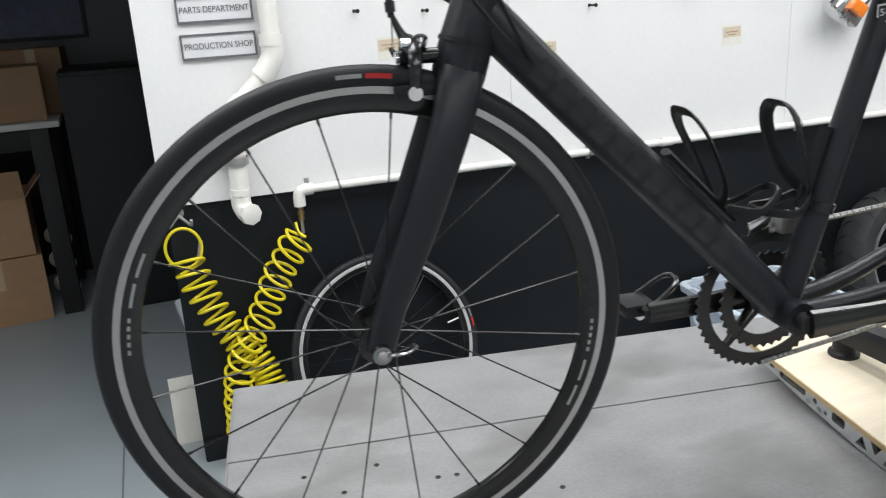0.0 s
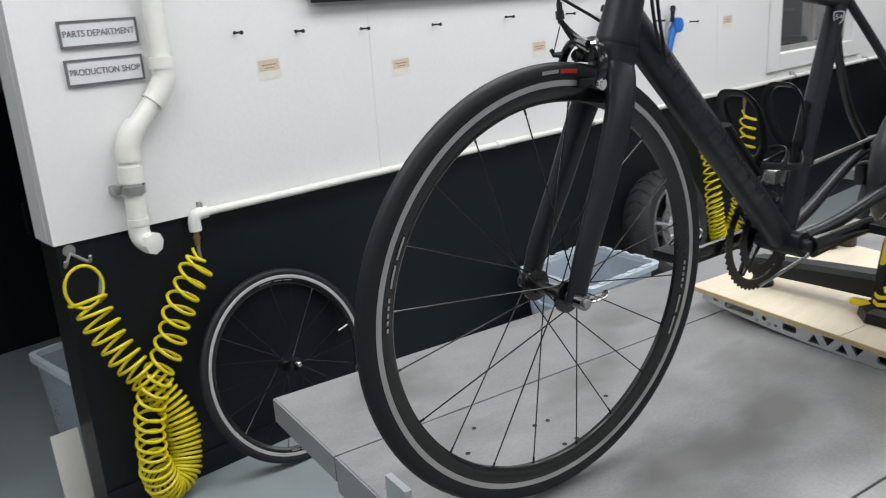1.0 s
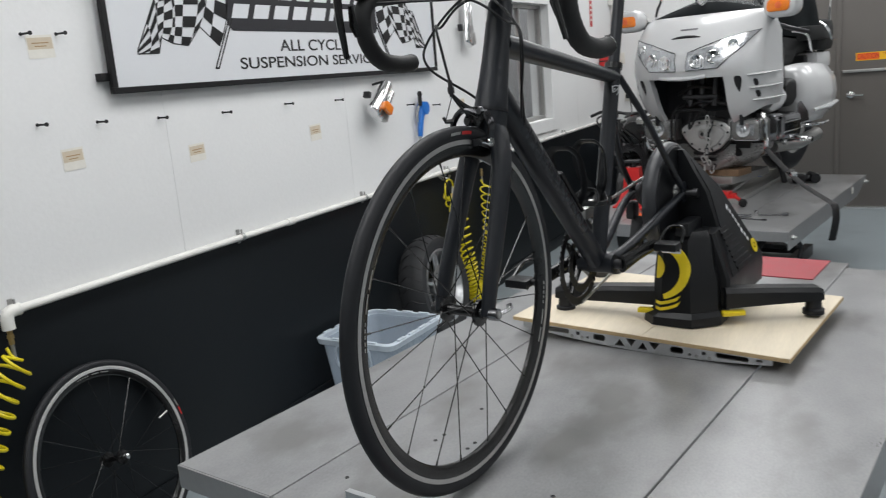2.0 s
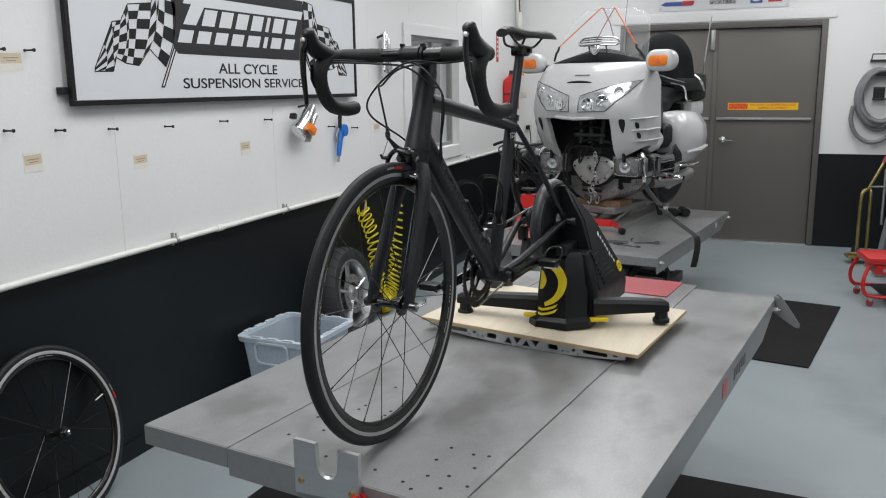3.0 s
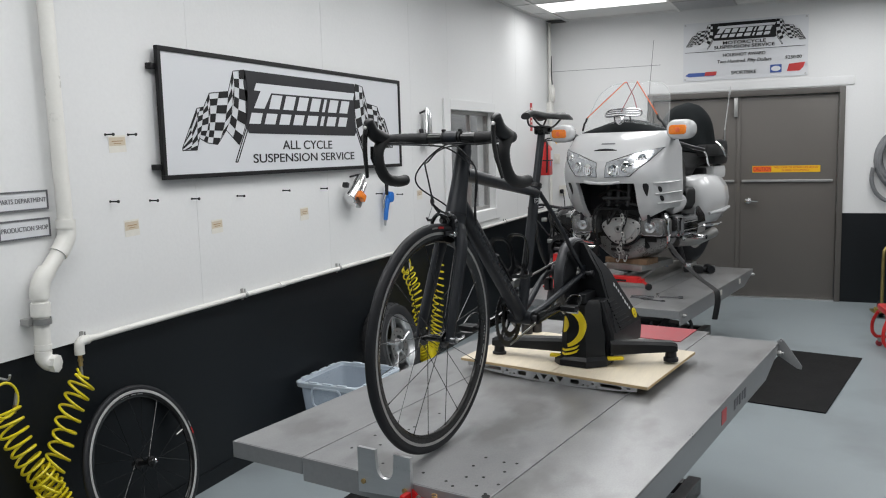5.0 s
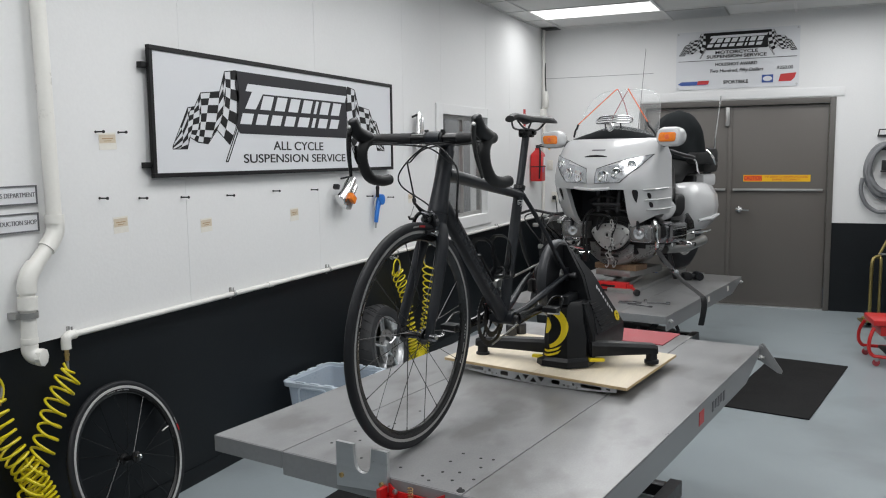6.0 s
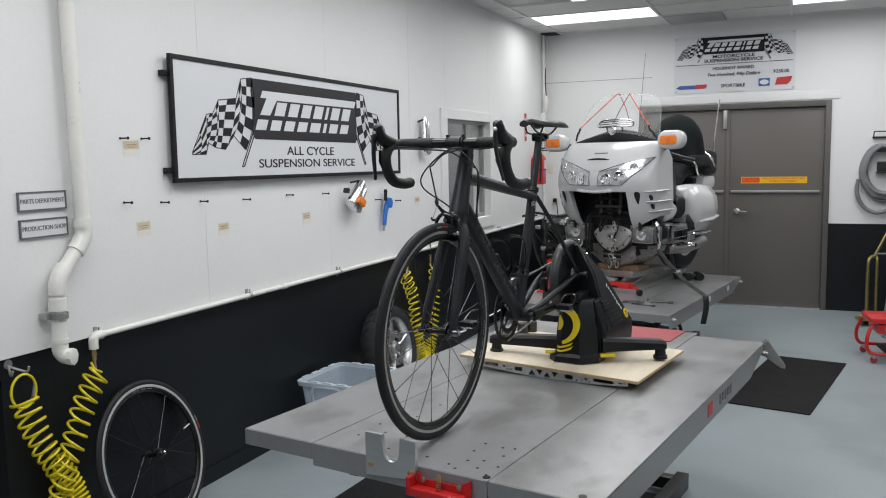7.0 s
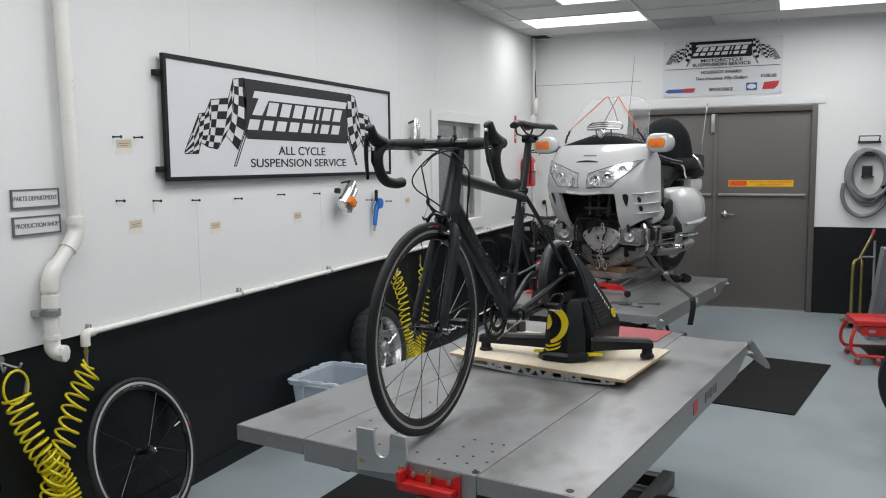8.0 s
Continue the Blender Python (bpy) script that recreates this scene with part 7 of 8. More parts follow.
part("roof_rack", Mesh().sweep(curve([(0.20, -0.155, 1.205), (0.155, 0, 1.205), (0.20, 0.155, 1.205), (0.215, 0.13, 1.252), (0.18, 0, 1.258), (0.215, -0.13, 1.252)], 6, closed=True), 0.0062, 8, closed=True), SMOKE_CHROME, moto, "chrome bar ornament")
for zz in (1.222, 1.238):
    part("rack_bar", Mesh().sweep(curve([(0.205, -0.145, zz), (0.165, 0, zz + 0.004), (0.205, 0.145, zz)], 6), 0.0045, 8), SMOKE_CHROME, moto)
for y in (-0.07, 0.07):
    part("rack_post", Mesh().rod((0.185, y, 1.21), (0.21, y, 1.13), 0.006, 8), SMOKE_CHROME, moto)
part("ornament", Mesh().rings([[(x, w * q[0], 1.165 + w * q[1]) for q in ((-0.9, 0.8), (-0.4, 0.75), (0, 1.0), (0.4, 0.75), (0.9, 0.8), (0.95, 0), (0.6, -0.6), (0, -0.95), (-0.6, -0.6), (-0.95, 0))] for x, w in ((0.165, 0.030), (0.150, 0.042), (0.142, 0.036), (0.138, 0.018))]), CHROME, moto, "chrome winged badge", smooth=50)
part("ornament_foot", Mesh().rod((0.16, 0, 1.15), (0.19, 0, 1.09), 0.012, 10), CHROME, moto)
# engine, fog lamps, crash bars, belly
part("engine_block", Mesh().box(0.36, 0.95, -0.22, 0.22, 0.12, 0.46, 0.05), DARK_STEEL, moto)
heart = [(p.x, p.y) for p in curve([(-0.178, 0.030, 0), (-0.130, 0.082, 0), (-0.05, 0.104, 0), (0.05, 0.104, 0), (0.130, 0.082, 0), (0.178, 0.030, 0), (0.115, -0.060, 0), (0.05, -0.100, 0), (0.0, -0.106, 0), (-0.05, -0.100, 0), (-0.115, -0.060, 0)], 4, closed=True)]
part("cover_gasket", Mesh().prism([(x * 1.12, y * 1.18) for x, y in heart], -0.012, 0.020, pose(0.150, -0.035, 0.305, 90, 0, -90)), INK, moto)
part("engine_cover", Mesh().rings([[(x, y, 0.0) for x, y in heart], [(x, y, 0.028) for x, y in heart], [(x * 0.95, y * 0.94, 0.034) for x, y in heart], [(x * 0.78, y * 0.74, 0.034) for x, y in heart], [(x * 0.74, y * 0.70, 0.044) for x, y in heart], [(x * 0.3, y * 0.3, 0.047) for x, y in heart]], m=pose(0.145, -0.035, 0.305, 90, 0, -90)), COVER_ALLOY, moto, "satin alloy engine cover", smooth=40)
part("engine_backing", Mesh().box(0.19, 0.20, -0.30, 0.30, 0.22, 0.46), INK, moto, smooth=0)
part("cover_boss", Mesh().lathe([(0.034, 0), (0.034, 0.008), (0.024, 0.012), (0.018, 0.006), (0, 0.006)], 24, pose(0.099, -0.022, 0.322, 0, -90, 0)), GREY_STEEL, moto)
part("cover_boss", Mesh().lathe([(0.012, 0), (0.012, 0.006), (0, 0.008)], 16, pose(0.091, -0.022, 0.322, 0, -90, 0)), DARK_STEEL, moto)
for i in range(0, len(heart), 4):
    part("bolt", Mesh().lathe([(0.0075, 0), (0.0075, 0.006), (0, 0.007)], 8, pose(0.112, -0.035 - heart[i][0] * 0.87, 0.305 + heart[i][1] * 0.85, 0, -90, 0)), DARK_STEEL, moto)
belly = [[(0.16 + 0.20 * (1 - math.sqrt(max(0, 1 - (abs(u)) ** 2.2))), u * w, z) for u in [i / 8 for i in range(-8, 9)]] for z, w in ((0.245, 0.37), (0.205, 0.355), (0.155, 0.30), (0.105, 0.22), (0.075, 0.14))]
part("belly_pan", Mesh().grid(belly, (0.02, 0, 0.0)), MOTO_GREY, moto, "grey lower cowl", smooth=50)
for s in (-1, 1):
    vent = [(0.058 * math.cos(radians(q)) * (1.0 if math.cos(radians(q)) * s < 0 else 0.8), 0.026 * math.sin(radians(q)) + 0.25 * s * 0.058 * math.cos(radians(q))) for q in range(0, 360, 24)]
    part("belly_vent", Mesh().prism(vent, -0.004, 0.006, Matrix.Translation((0.196, s * 0.205, 0.198)) @ pose(0, 0, 0, 0, 0, s * 30) @ pose(0, 0, 0, 90, 0, -90)), INK, moto, "dark oval opening in the lower cowl")
    part("belly_slot", Mesh().box(0.150, 0.168, -0.080, 0.080, 0.157 + 0.020 * s, 0.180 + 0.020 * s, 0.006), INK, moto, "dark slot in the lower cowl")
    fog = part("fog_lamp", Mesh().rings([[(x, s * 0.315 + q[0], 0.347 + q[1]) for q in rounded(-w, w, -h, h, 0.030, 5)] for x, w, h in ((0.22, 0.100, 0.070), (0.12, 0.100, 0.070), (0.096, 0.094, 0.064), (0.090, 0.082, 0.054))]), FOG_GREY, moto, "clouded grey fog lamp housing", smooth=50)
    part("fog_frame", Mesh().sweep([(0.098, s * 0.315 + q[0], 0.347 + q[1]) for q in rounded(-0.096, 0.096, -0.066, 0.066, 0.030, 5)], 0.005, 8, closed=True), SMOKE_CHROME, fog, "smoked chrome frame")
    part("fog_reflector", Mesh().lathe([(0.048, 0), (0.047, 0.006), (0.040, 0.004), (0.022, -0.002), (0.016, 0.002), (0.012, 0.010), (0, 0.012)], 28, pose(0.089, s * 0.305, 0.350, 0, -90, 0)), LAMP_SILVER, fog, "round fog lamp reflector")
    for k in range(4):
        part("lens_rib", Mesh().rod((0.088, s * 0.375 - 0.006 * s * k, 0.310), (0.088, s * 0.375 - 0.006 * s * k, 0.385), 0.0018, 5), LAMP_SILVER, fog)
    part("head_bolt", Mesh().lathe([(0.009, 0), (0.009, 0.006), (0, 0.008)], 8, pose(0.118, s * 0.215, 0.40, 0, -90, 0)), GREY_STEEL, moto)
    part("head_bolt", Mesh().lathe([(0.009, 0), (0.009, 0.006), (0, 0.008)], 8, pose(0.118, s * 0.215, 0.30, 0, -90, 0)), GREY_STEEL, moto)
    part("cheek_plate", Mesh().box(0.118, 0.20, s * 0.215 - 0.03, s * 0.215 + 0.03, 0.275, 0.42, 0.012), FOG_GREY, moto, "grey engine cheek plate")
    part("crash_bar", Mesh().sweep(curve([(0.25, s * 0.30, 0.45), (0.16, s * 0.36, 0.46), (0.12, s * 0.425, 0.43), (0.13, s * 0.43, 0.33), (0.16, s * 0.42, 0.22), (0.28, s * 0.33, 0.17)], 6), 0.0145, 10), CHROME, moto, "chrome crash bar")
    part("cylinder_head", Mesh().box(0.30, 0.62, s * 0.34 - 0.09, s * 0.34 + 0.09, 0.25, 0.42, 0.04), SMOKE_CHROME, moto, "smoked alloy cylinder cover")
    part("head_cover", Mesh().rings([[(x, s * (0.425 + d), z) for x, z in rounded(0.325 + e, 0.60 - e, 0.262 + e, 0.408 - e, 0.03, 4)] for d, e in ((0.0, 0.0), (0.016, 0.0), (0.024, 0.012), (0.026, 0.03))]), SMOKE_CHROME, moto, "smoked chrome cylinder head cover", smooth=50)
    for zz in (0.305, 0.365):
        part("cylinder_fin", Mesh().box(0.35, 0.575, s * 0.450 - 0.005, s * 0.450 + 0.005, zz - 0.005, zz + 0.005, 0.002), CHROME, moto)
    part("frame_guard", Mesh().prism([(0.60, 0.33), (0.80, 0.34), (0.78, 0.40), (0.68, 0.475), (0.64, 0.46)], -0.006, 0.006, pose(0, s * 0.405, 0, 90, 0, 0)), SMOKE_CHROME, moto, "triangular chrome side guard", smooth=20)
    for k in range(7):
        part("peg_rib", Mesh().rod((0.535, s * (0.43 + 0.016 * k), 0.2415), (0.595, s * (0.43 + 0.016 * k), 0.2415), 0.0035, 6), RUBBER, moto)
    part("shift_lever", Mesh().sweep(curve([(0.40, s * 0.40, 0.25), (0.34, s * 0.455, 0.235), (0.28, s * 0.47, 0.25), (0.25, s * 0.50, 0.262)], 5), [0.010] * 16, 8), CHROME, moto, "chrome foot lever")
    part("exhaust", Mesh().sweep([(0.55, s * 0.28, 0.18), (0.9, s * 0.29, 0.17), (1.25, s * 0.27, 0.20)], [0.035, 0.045, 0.045], 14), GREY_STEEL, moto, "grey exhaust")
    peg = part("foot_peg", Mesh().rod((0.55, s * 0.40, 0.24), (0.55, s * 0.54, 0.24), 0.018, 10).box(0.52, 0.60, s * 0.45 - 0.06, s * 0.45 + 0.06, 0.225, 0.24, 0.004), CHROME, moto, "chrome footrest")
    part("guard_chrome", Mesh().sweep(curve([(0.72, s * 0.36, 0.30), (0.78, s * 0.43, 0.31), (0.92, s * 0.45, 0.305), (1.02, s * 0.44, 0.31)], 6), 0.011, 8), CHROME, moto)
    part("side_cover", Mesh().rings([[(x + (z - 0.5) * 0.35, s * 0.29 + y, z) for y, z in rounded(-0.05, 0.05, z0, z1, 0.04)] for x, z0, z1 in ((0.58, 0.47, 0.60), (0.62, 0.44, 0.63), (0.74, 0.44, 0.62), (0.77, 0.47, 0.58))]), VINYL, moto, "black side cover", smooth=50)
    part("side_panel", Mesh().rings([[(x + (z - 0.5) * 0.25, s * 0.30 + y, z) for y, z in rounded(-0.05, 0.05, z0, z1, 0.045)] for x, z0, z1 in ((0.40, 0.45, 0.60), (0.44, 0.42, 0.60), (0.55, 0.43, 0.58), (0.585, 0.46, 0.56))]), MOTO_WHITE, moto, "white side panel", smooth=50)
    bagr = []
    for x, w, z0, z1 in ((0.76, 0.09, 0.36, 0.66), (0.80, 0.118, 0.315, 0.70), (0.90, 0.130, 0.30, 0.715), (1.08, 0.133, 0.30, 0.715), (1.21, 0.125, 0.33, 0.69), (1.27, 0.09, 0.40, 0.62)):
        bagr.append([(x, s * (0.175 + w * (1 + q[0]) * 1.0), z0 + (z1 - z0) * q[1]) for q in [(-1, 0.05), (-0.2, 0.0), (0.5, 0.04), (0.9, 0.25), (1.0, 0.5), (0.9, 0.75), (0.5, 0.96), (-0.2, 1.0), (-1, 0.97)]])
    bag = part("saddlebag", Mesh().rings(bagr), MOTO_WHITE, moto, "white hard saddlebag", smooth=50)
    part("bag_bumper", Mesh().sweep([(0.84, s * 0.425, 0.40), (1.05, s * 0.440, 0.41), (1.22, s * 0.42, 0.43)], [0.012, 0.018, 0.012], 8), MOTO_WHITE, bag)
    part("handlebar", Mesh().sweep(curve([(0.45, s * 0.10, 1.0), (0.50, s * 0.28, 0.99), (0.62, s * 0.36, 0.95), (0.78, s * 0.40, 0.92)], 6), 0.016, 10), DARK_STEEL, moto)
    part("arm_rest", Mesh().box(1.0, 1.35, s * 0.27 - 0.05, s * 0.27 + 0.05, 0.86, 0.96, 0.025), VINYL, moto, "black padded armrest")
    part("grab_rail", Mesh().sweep(curve([(0.95, s * 0.22, 0.93), (1.0, s * 0.30, 0.90), (1.05, s * 0.31, 0.80), (1.15, s * 0.30, 0.78)], 5), 0.010, 8), CHROME, moto)
part("shelter", Mesh().rings([[(x, y, z) for y, z in rounded(-a, a, z0, z1, 0.07)] for x, a, z0, z1 in ((0.30, 0.40, 0.52, 0.98), (0.42, 0.375, 0.55, 0.96), (0.50, 0.36, 0.56, 0.93), (0.60, 0.33, 0.55, 0.88), (0.72, 0.27, 0.54, 0.80), (0.84, 0.22, 0.54, 0.74))], caps=True), VINYL, moto, "black inner panels")
part("seat", Mesh().rings([[(x, w * math.cos(radians(a)), z + 0.07 * math.sin(radians(a)) + (0.03 if 0 <= a <= 180 else 0)) for a in range(0, 360, 20)] for x, w, z in ((0.70, 0.14, 0.78), (0.80, 0.20, 0.74), (0.95, 0.23, 0.74), (1.05, 0.22, 0.80), (1.25, 0.22, 0.83), (1.38, 0.20, 0.86))]), VINYL, moto, "black vinyl seat", smooth=60)
cl = []
for k in range(15):
    t = k / 14
    z = 0.90 + 0.43 * t
    ring = []
    for i in range(56):
        a = 2 * math.pi * i / 56
        fold = 0.05 * math.sin(3 * a + 1.5 * t + 0.6) + (1 - t) * (0.075 * math.sin(7 * a + 2 * t) + 0.05 * math.sin(11 * a - 3 * t + 1)) + 0.03 * math.sin(5 * a + 6 * t)
        rad = (1.06 - 0.16 * t) * math.sqrt(max(0.004, 1 - max(0, (t - 0.52) / 0.48) ** 2.2)) * (1 + fold)
        ring.append((1.24 + 0.02 * t + 0.17 * rad * math.cos(a), -0.035 + 0.02 * t + 0.215 * rad * math.sin(a), z + 0.012 * math.sin(4 * a + 1) * (1 - t)))
    cl.append(ring)
part("cloth_cover", Mesh().rings(cl), CLOTH, moto, "black cloth draped over the backrest", smooth=70)
part("trunk", Mesh().box(1.25, 1.50, -0.27, 0.27, 0.66, 0.78, 0.04), MOTO_WHITE, moto, "white rear trunk")
part("trunk_lid", Mesh().box(1.22, 1.50, -0.29, 0.29, 0.78, 1.0, 0.05), VINYL, moto, "black padded trunk front")
part("trunk_guard", Mesh().sweep(curve([(1.20, -0.30, 0.98), (1.22, -0.35, 0.93), (1.32, -0.34, 0.86), (1.45, -0.31, 0.86)], 6), 0.010, 8), CHROME, moto)
part("trunk_bracket", Mesh().box(1.20, 1.45, -0.20, 0.20, 0.58, 0.76, 0.02), DARK_STEEL, moto)
part("antenna", Mesh().rod((1.44, -0.265, 0.80), (1.45, -0.27, 1.08), 0.010, 8, 0.006).rod((1.45, -0.27, 1.08), (1.52, -0.28, 1.44), 0.0045, 6, 0.003).rod((1.51, -0.279, 1.38), (1.52, -0.281, 1.455), 0.007, 6), CHROME, moto, "chrome whip antenna")
part("antenna", Mesh().rod((1.20, 0.40, 0.66), (1.20, 0.285, 1.89), 0.004, 6, 0.0015), DARK_STEEL, moto, "thin whip antenna")
rear = part("rear_tyre", Mesh().lathe([(0.20, 0.075), (0.27, 0.09), (0.315, 0.06), (0.322, 0), (0.315, -0.06), (0.27, -0.09), (0.20, -0.075), (0.21, 0)], 48, pose(1.32, 0, 0.243, 90, 0, 0), closed=True), RUBBER, moto, "black rear tyre", smooth=50)
part("rear_rim", Mesh().lathe([(0.21, 0.07), (0.06, 0.03), (0.06, -0.03), (0.21, -0.07)], 40, pose(1.32, 0, 0.243, 90, 0, 0), closed=True), GREY_STEEL, rear)
part("centre_stand", Mesh().rod((0.80, -0.16, 0.20), (0.88, -0.21, -0.108), 0.02, 8).rod((0.80, 0.16, 0.20), (0.88, 0.21, -0.108), 0.02, 8).rod((0.83, -0.18, 0.1), (0.83, 0.18, 0.1), 0.015, 8), DARK_STEEL, moto)
# chain, buckles and connectors dangling in front of the engine
rr = random.Random(11)
for k in range(3):
    y0 = -0.075 - 0.02 * k
    pts = [(0.08, y0, 0.47), (0.06, y0 + rr.uniform(-0.02, 0.02), 0.38), (0.055, -0.09 + rr.uniform(-0.02, 0.02), 0.29), (0.055, -0.09 + rr.uniform(-0.03, 0.03), 0.20 + rr.uniform(0, 0.05))]
    part("loose_cable", Mesh().sweep(curve(pts, 5), 0.0045, 6), INK, moto)
for k in range(13):
    c = Vector((0.045, -0.085 - 0.016 * math.sin(k * 1.1), 0.43 - 0.024 * k))
    link = [c + Vector((0.010 * math.cos(q * 0.7) if k % 2 else 0, 0 if k % 2 else 0.010 * math.cos(q * 0.7), 0.018 * math.sin(q * 0.7))) for q in range(9)]
    part("chain_link", Mesh().sweep(link, 0.0042, 6, closed=True), GREY_STEEL, moto)
for k in range(5):
    y, z = -0.130 + 0.024 * k, 0.115 + 0.05 * ((k * 3) % 4)
    part("buckle", Mesh().hoop(rounded(-0.013, 0.013, -0.024, 0.024, 0.006, 3), rounded(-0.007, 0.007, -0.016, 0.016, 0.004, 3), -0.003, 0.003, pose(0.040, y, z, 90, 0, -90 + 14 * k) @ pose(0, 0, 0, 0, 0, 20 * k - 30)), GREY_STEEL if k % 2 else DARK_STEEL, moto, "metal strap buckle")
for y, z in ((-0.125, 0.075), (-0.06, 0.07)):
    part("strap_hook", Mesh().sweep(curve([(0.042, y, z + 0.06), (0.040, y - 0.004, z + 0.02), (0.036, y + 0.010, z), (0.034, y + 0.020, z + 0.018)], 5), 0.005, 8), GREY_STEEL, moto)

# wooden block, jack, tie-down strap, tools on the second table
solo("wood_block", Mesh().box(-0.09, 0.09, -0.19, 0.19, 0, 0.045, 0.004), OLD_WOOD, "rough wooden block under the engine", "block", MOTO @ pose(0.30, -0.02, 0.03))
solo("jack_plate", Mesh().box(-0.12, 0.4, -0.16, 0.16, 0.09, 0.139, 0.003).box(-0.10, 0.36, -0.15, 0.15, 0, 0.03, 0.003).rod((-0.06, -0.12, 0.03), (0.20, -0.12, 0.09), 0.014, 8).rod((0.20, 0.12, 0.03), (-0.06, 0.12, 0.09), 0.014, 8), GREY_STEEL, "low steel scissor jack on the table under the engine", "jack", MOTO @ pose(0.30, -0.02, -0.109))
strap = thing("tie_down_strap", "black tie-down strap with a metal buckle, hanging over the edge", "strap", MOTO)
part("webbing", Mesh().sweep(curve([(0.15, -0.43, 0.22), (0.02, -0.58, 0.145), (-0.18, -0.81, 0.06), (-0.36, -1.025, 0.012), (-0.395, -1.068, -0.005), (-0.405, -1.080, -0.06), (-0.41, -1.075, -0.12), (-0.405, -1.06, -0.19)], 6), 0.016, 8, flat=(1.3, 0.28)), INK, strap)
part("buckle", Mesh().box(-0.04, 0.03, -0.018, 0.018, -0.012, 0.018, 0.005, Matrix.Translation((-0.07, -0.685, 0.105)) @ pose(0, 0, 0, 0, 0, 49)), CHROME, strap, "chrome ratchet buckle")
part("hook", Mesh().sweep(curve([(0.15, -0.43, 0.22), (0.16, -0.42, 0.26), (0.15, -0.44, 0.28)], 5), 0.006, 8), DARK_STEEL, strap)


def t2at(x, y, turn=0):
    return T2 @ pose(x, y, T2_TOP, 0, 0, turn)


jackh = thing("red_floor_jack", "small red scissor jack with a dark handle knob", "jack", t2at(0.81, 0.02, -95))
part("body", Mesh().box(-0.13, 0.115, -0.034, 0.034, 0.012, 0.072, 0.006).box(0.11, 0.15, -0.022, 0.022, 0.025, 0.06, 0.006), RED, jackh)
part("base_plate", Mesh().box(-0.14, 0.13, -0.045, 0.045, 0.0, 0.014, 0.003), DARK_STEEL, jackh)
part("side_slot", Mesh().box(-0.10, 0.02, -0.0355, -0.034, 0.034, 0.05, 0.0005), INK, jackh)
part("arm", Mesh().sweep([(0.14, 0, 0.042), (0.19, -0.06, 0.038), (0.245, -0.125, 0.030)], [0.012, 0.011, 0.013], 10), RED, jackh)
part("knob", Mesh().lathe([(0.018, -0.015), (0.025, -0.01), (0.025, 0.01), (0.018, 0.015)], 14, pose(0.25, -0.135, 0.027, 90, 0, 50)), INK, jackh)
pl = thing("pliers", "chrome pliers and a wrench lying on the table", "hand tool", t2at(0.345, -0.30, -80))
part("jaw", Mesh().sweep([(-0.10, 0.02, 0.008), (0.0, 0.0, 0.010), (0.06, -0.012, 0.010)], [0.005, 0.010, 0.005], 8), SMOKE_CHROME, pl)
part("handle", Mesh().sweep([(-0.10, -0.03, 0.008), (0.0, 0.0, 0.010), (0.06, 0.012, 0.010)], [0.005, 0.010, 0.005], 8), SMOKE_CHROME, pl)
solo("spanner", Mesh().box(-0.085, 0.085, -0.007, 0.007, 0.0, 0.006, 0.002).lathe([(0.009, 0), (0.016, 0), (0.016, 0.008), (0.009, 0.008)], 16, pose(0.095, 0, 0), closed=True), SMOKE_CHROME, "ring spanner lying on the steel table", "hand tool", t2at(0.29, -0.36, -100))
solo("socket", Mesh().lathe([(0, 0), (0.013, 0), (0.013, 0.028), (0.008, 0.028), (0.008, 0.012), (0, 0.012)], 14), CHROME, "small chrome socket standing on the steel table", "hand tool", t2at(0.41, -0.37))
solo("socket_bar", Mesh().rod((-0.07, 0, 0.009), (0.07, 0.01, 0.009), 0.005, 10).rod((0.06, 0.01, 0.010), (0.09, 0.012, 0.010), 0.009, 10), SMOKE_CHROME, "chrome socket extension bar", "hand tool", t2at(0.40, -0.46, -75))
dr = thing("screwdriver", "long screwdriver with a black and blue grip", "hand tool", t2at(1.70, -0.04, -92))
part("blade", Mesh().rod((0.0, 0, 0.014), (0.20, 0, 0.014), 0.005, 8), GREY_STEEL, dr)
part("grip", Mesh().sweep([(-0.12, 0, 0.016), (-0.08, 0, 0.018), (-0.02, 0, 0.016), (0.0, 0, 0.014)], [0.014, 0.018, 0.015, 0.010], 10), INK, dr)
part("collar", Mesh().rod((-0.035, 0, 0.0165), (-0.012, 0, 0.016), 0.0175, 10), BLUE, dr, "blue collar")
cd = thing("cordless_driver", "dark green cordless driver lying on its side", "power tool", t2at(1.68, -0.38, 30))
part("barrel", Mesh().sweep([(-0.08, 0, 0.035), (0.05, 0, 0.035), (0.09, 0, 0.035)], [0.033, 0.034, 0.02], 14), DARK_PLASTIC, cd)
part("battery", Mesh().box(-0.06, 0.03, 0.06, 0.13, 0.0, 0.06, 0.01), INK, cd)
part("handle", Mesh().rod((-0.03, 0.0, 0.032), (-0.02, 0.09, 0.032), 0.022, 10), DARK_PLASTIC, cd)

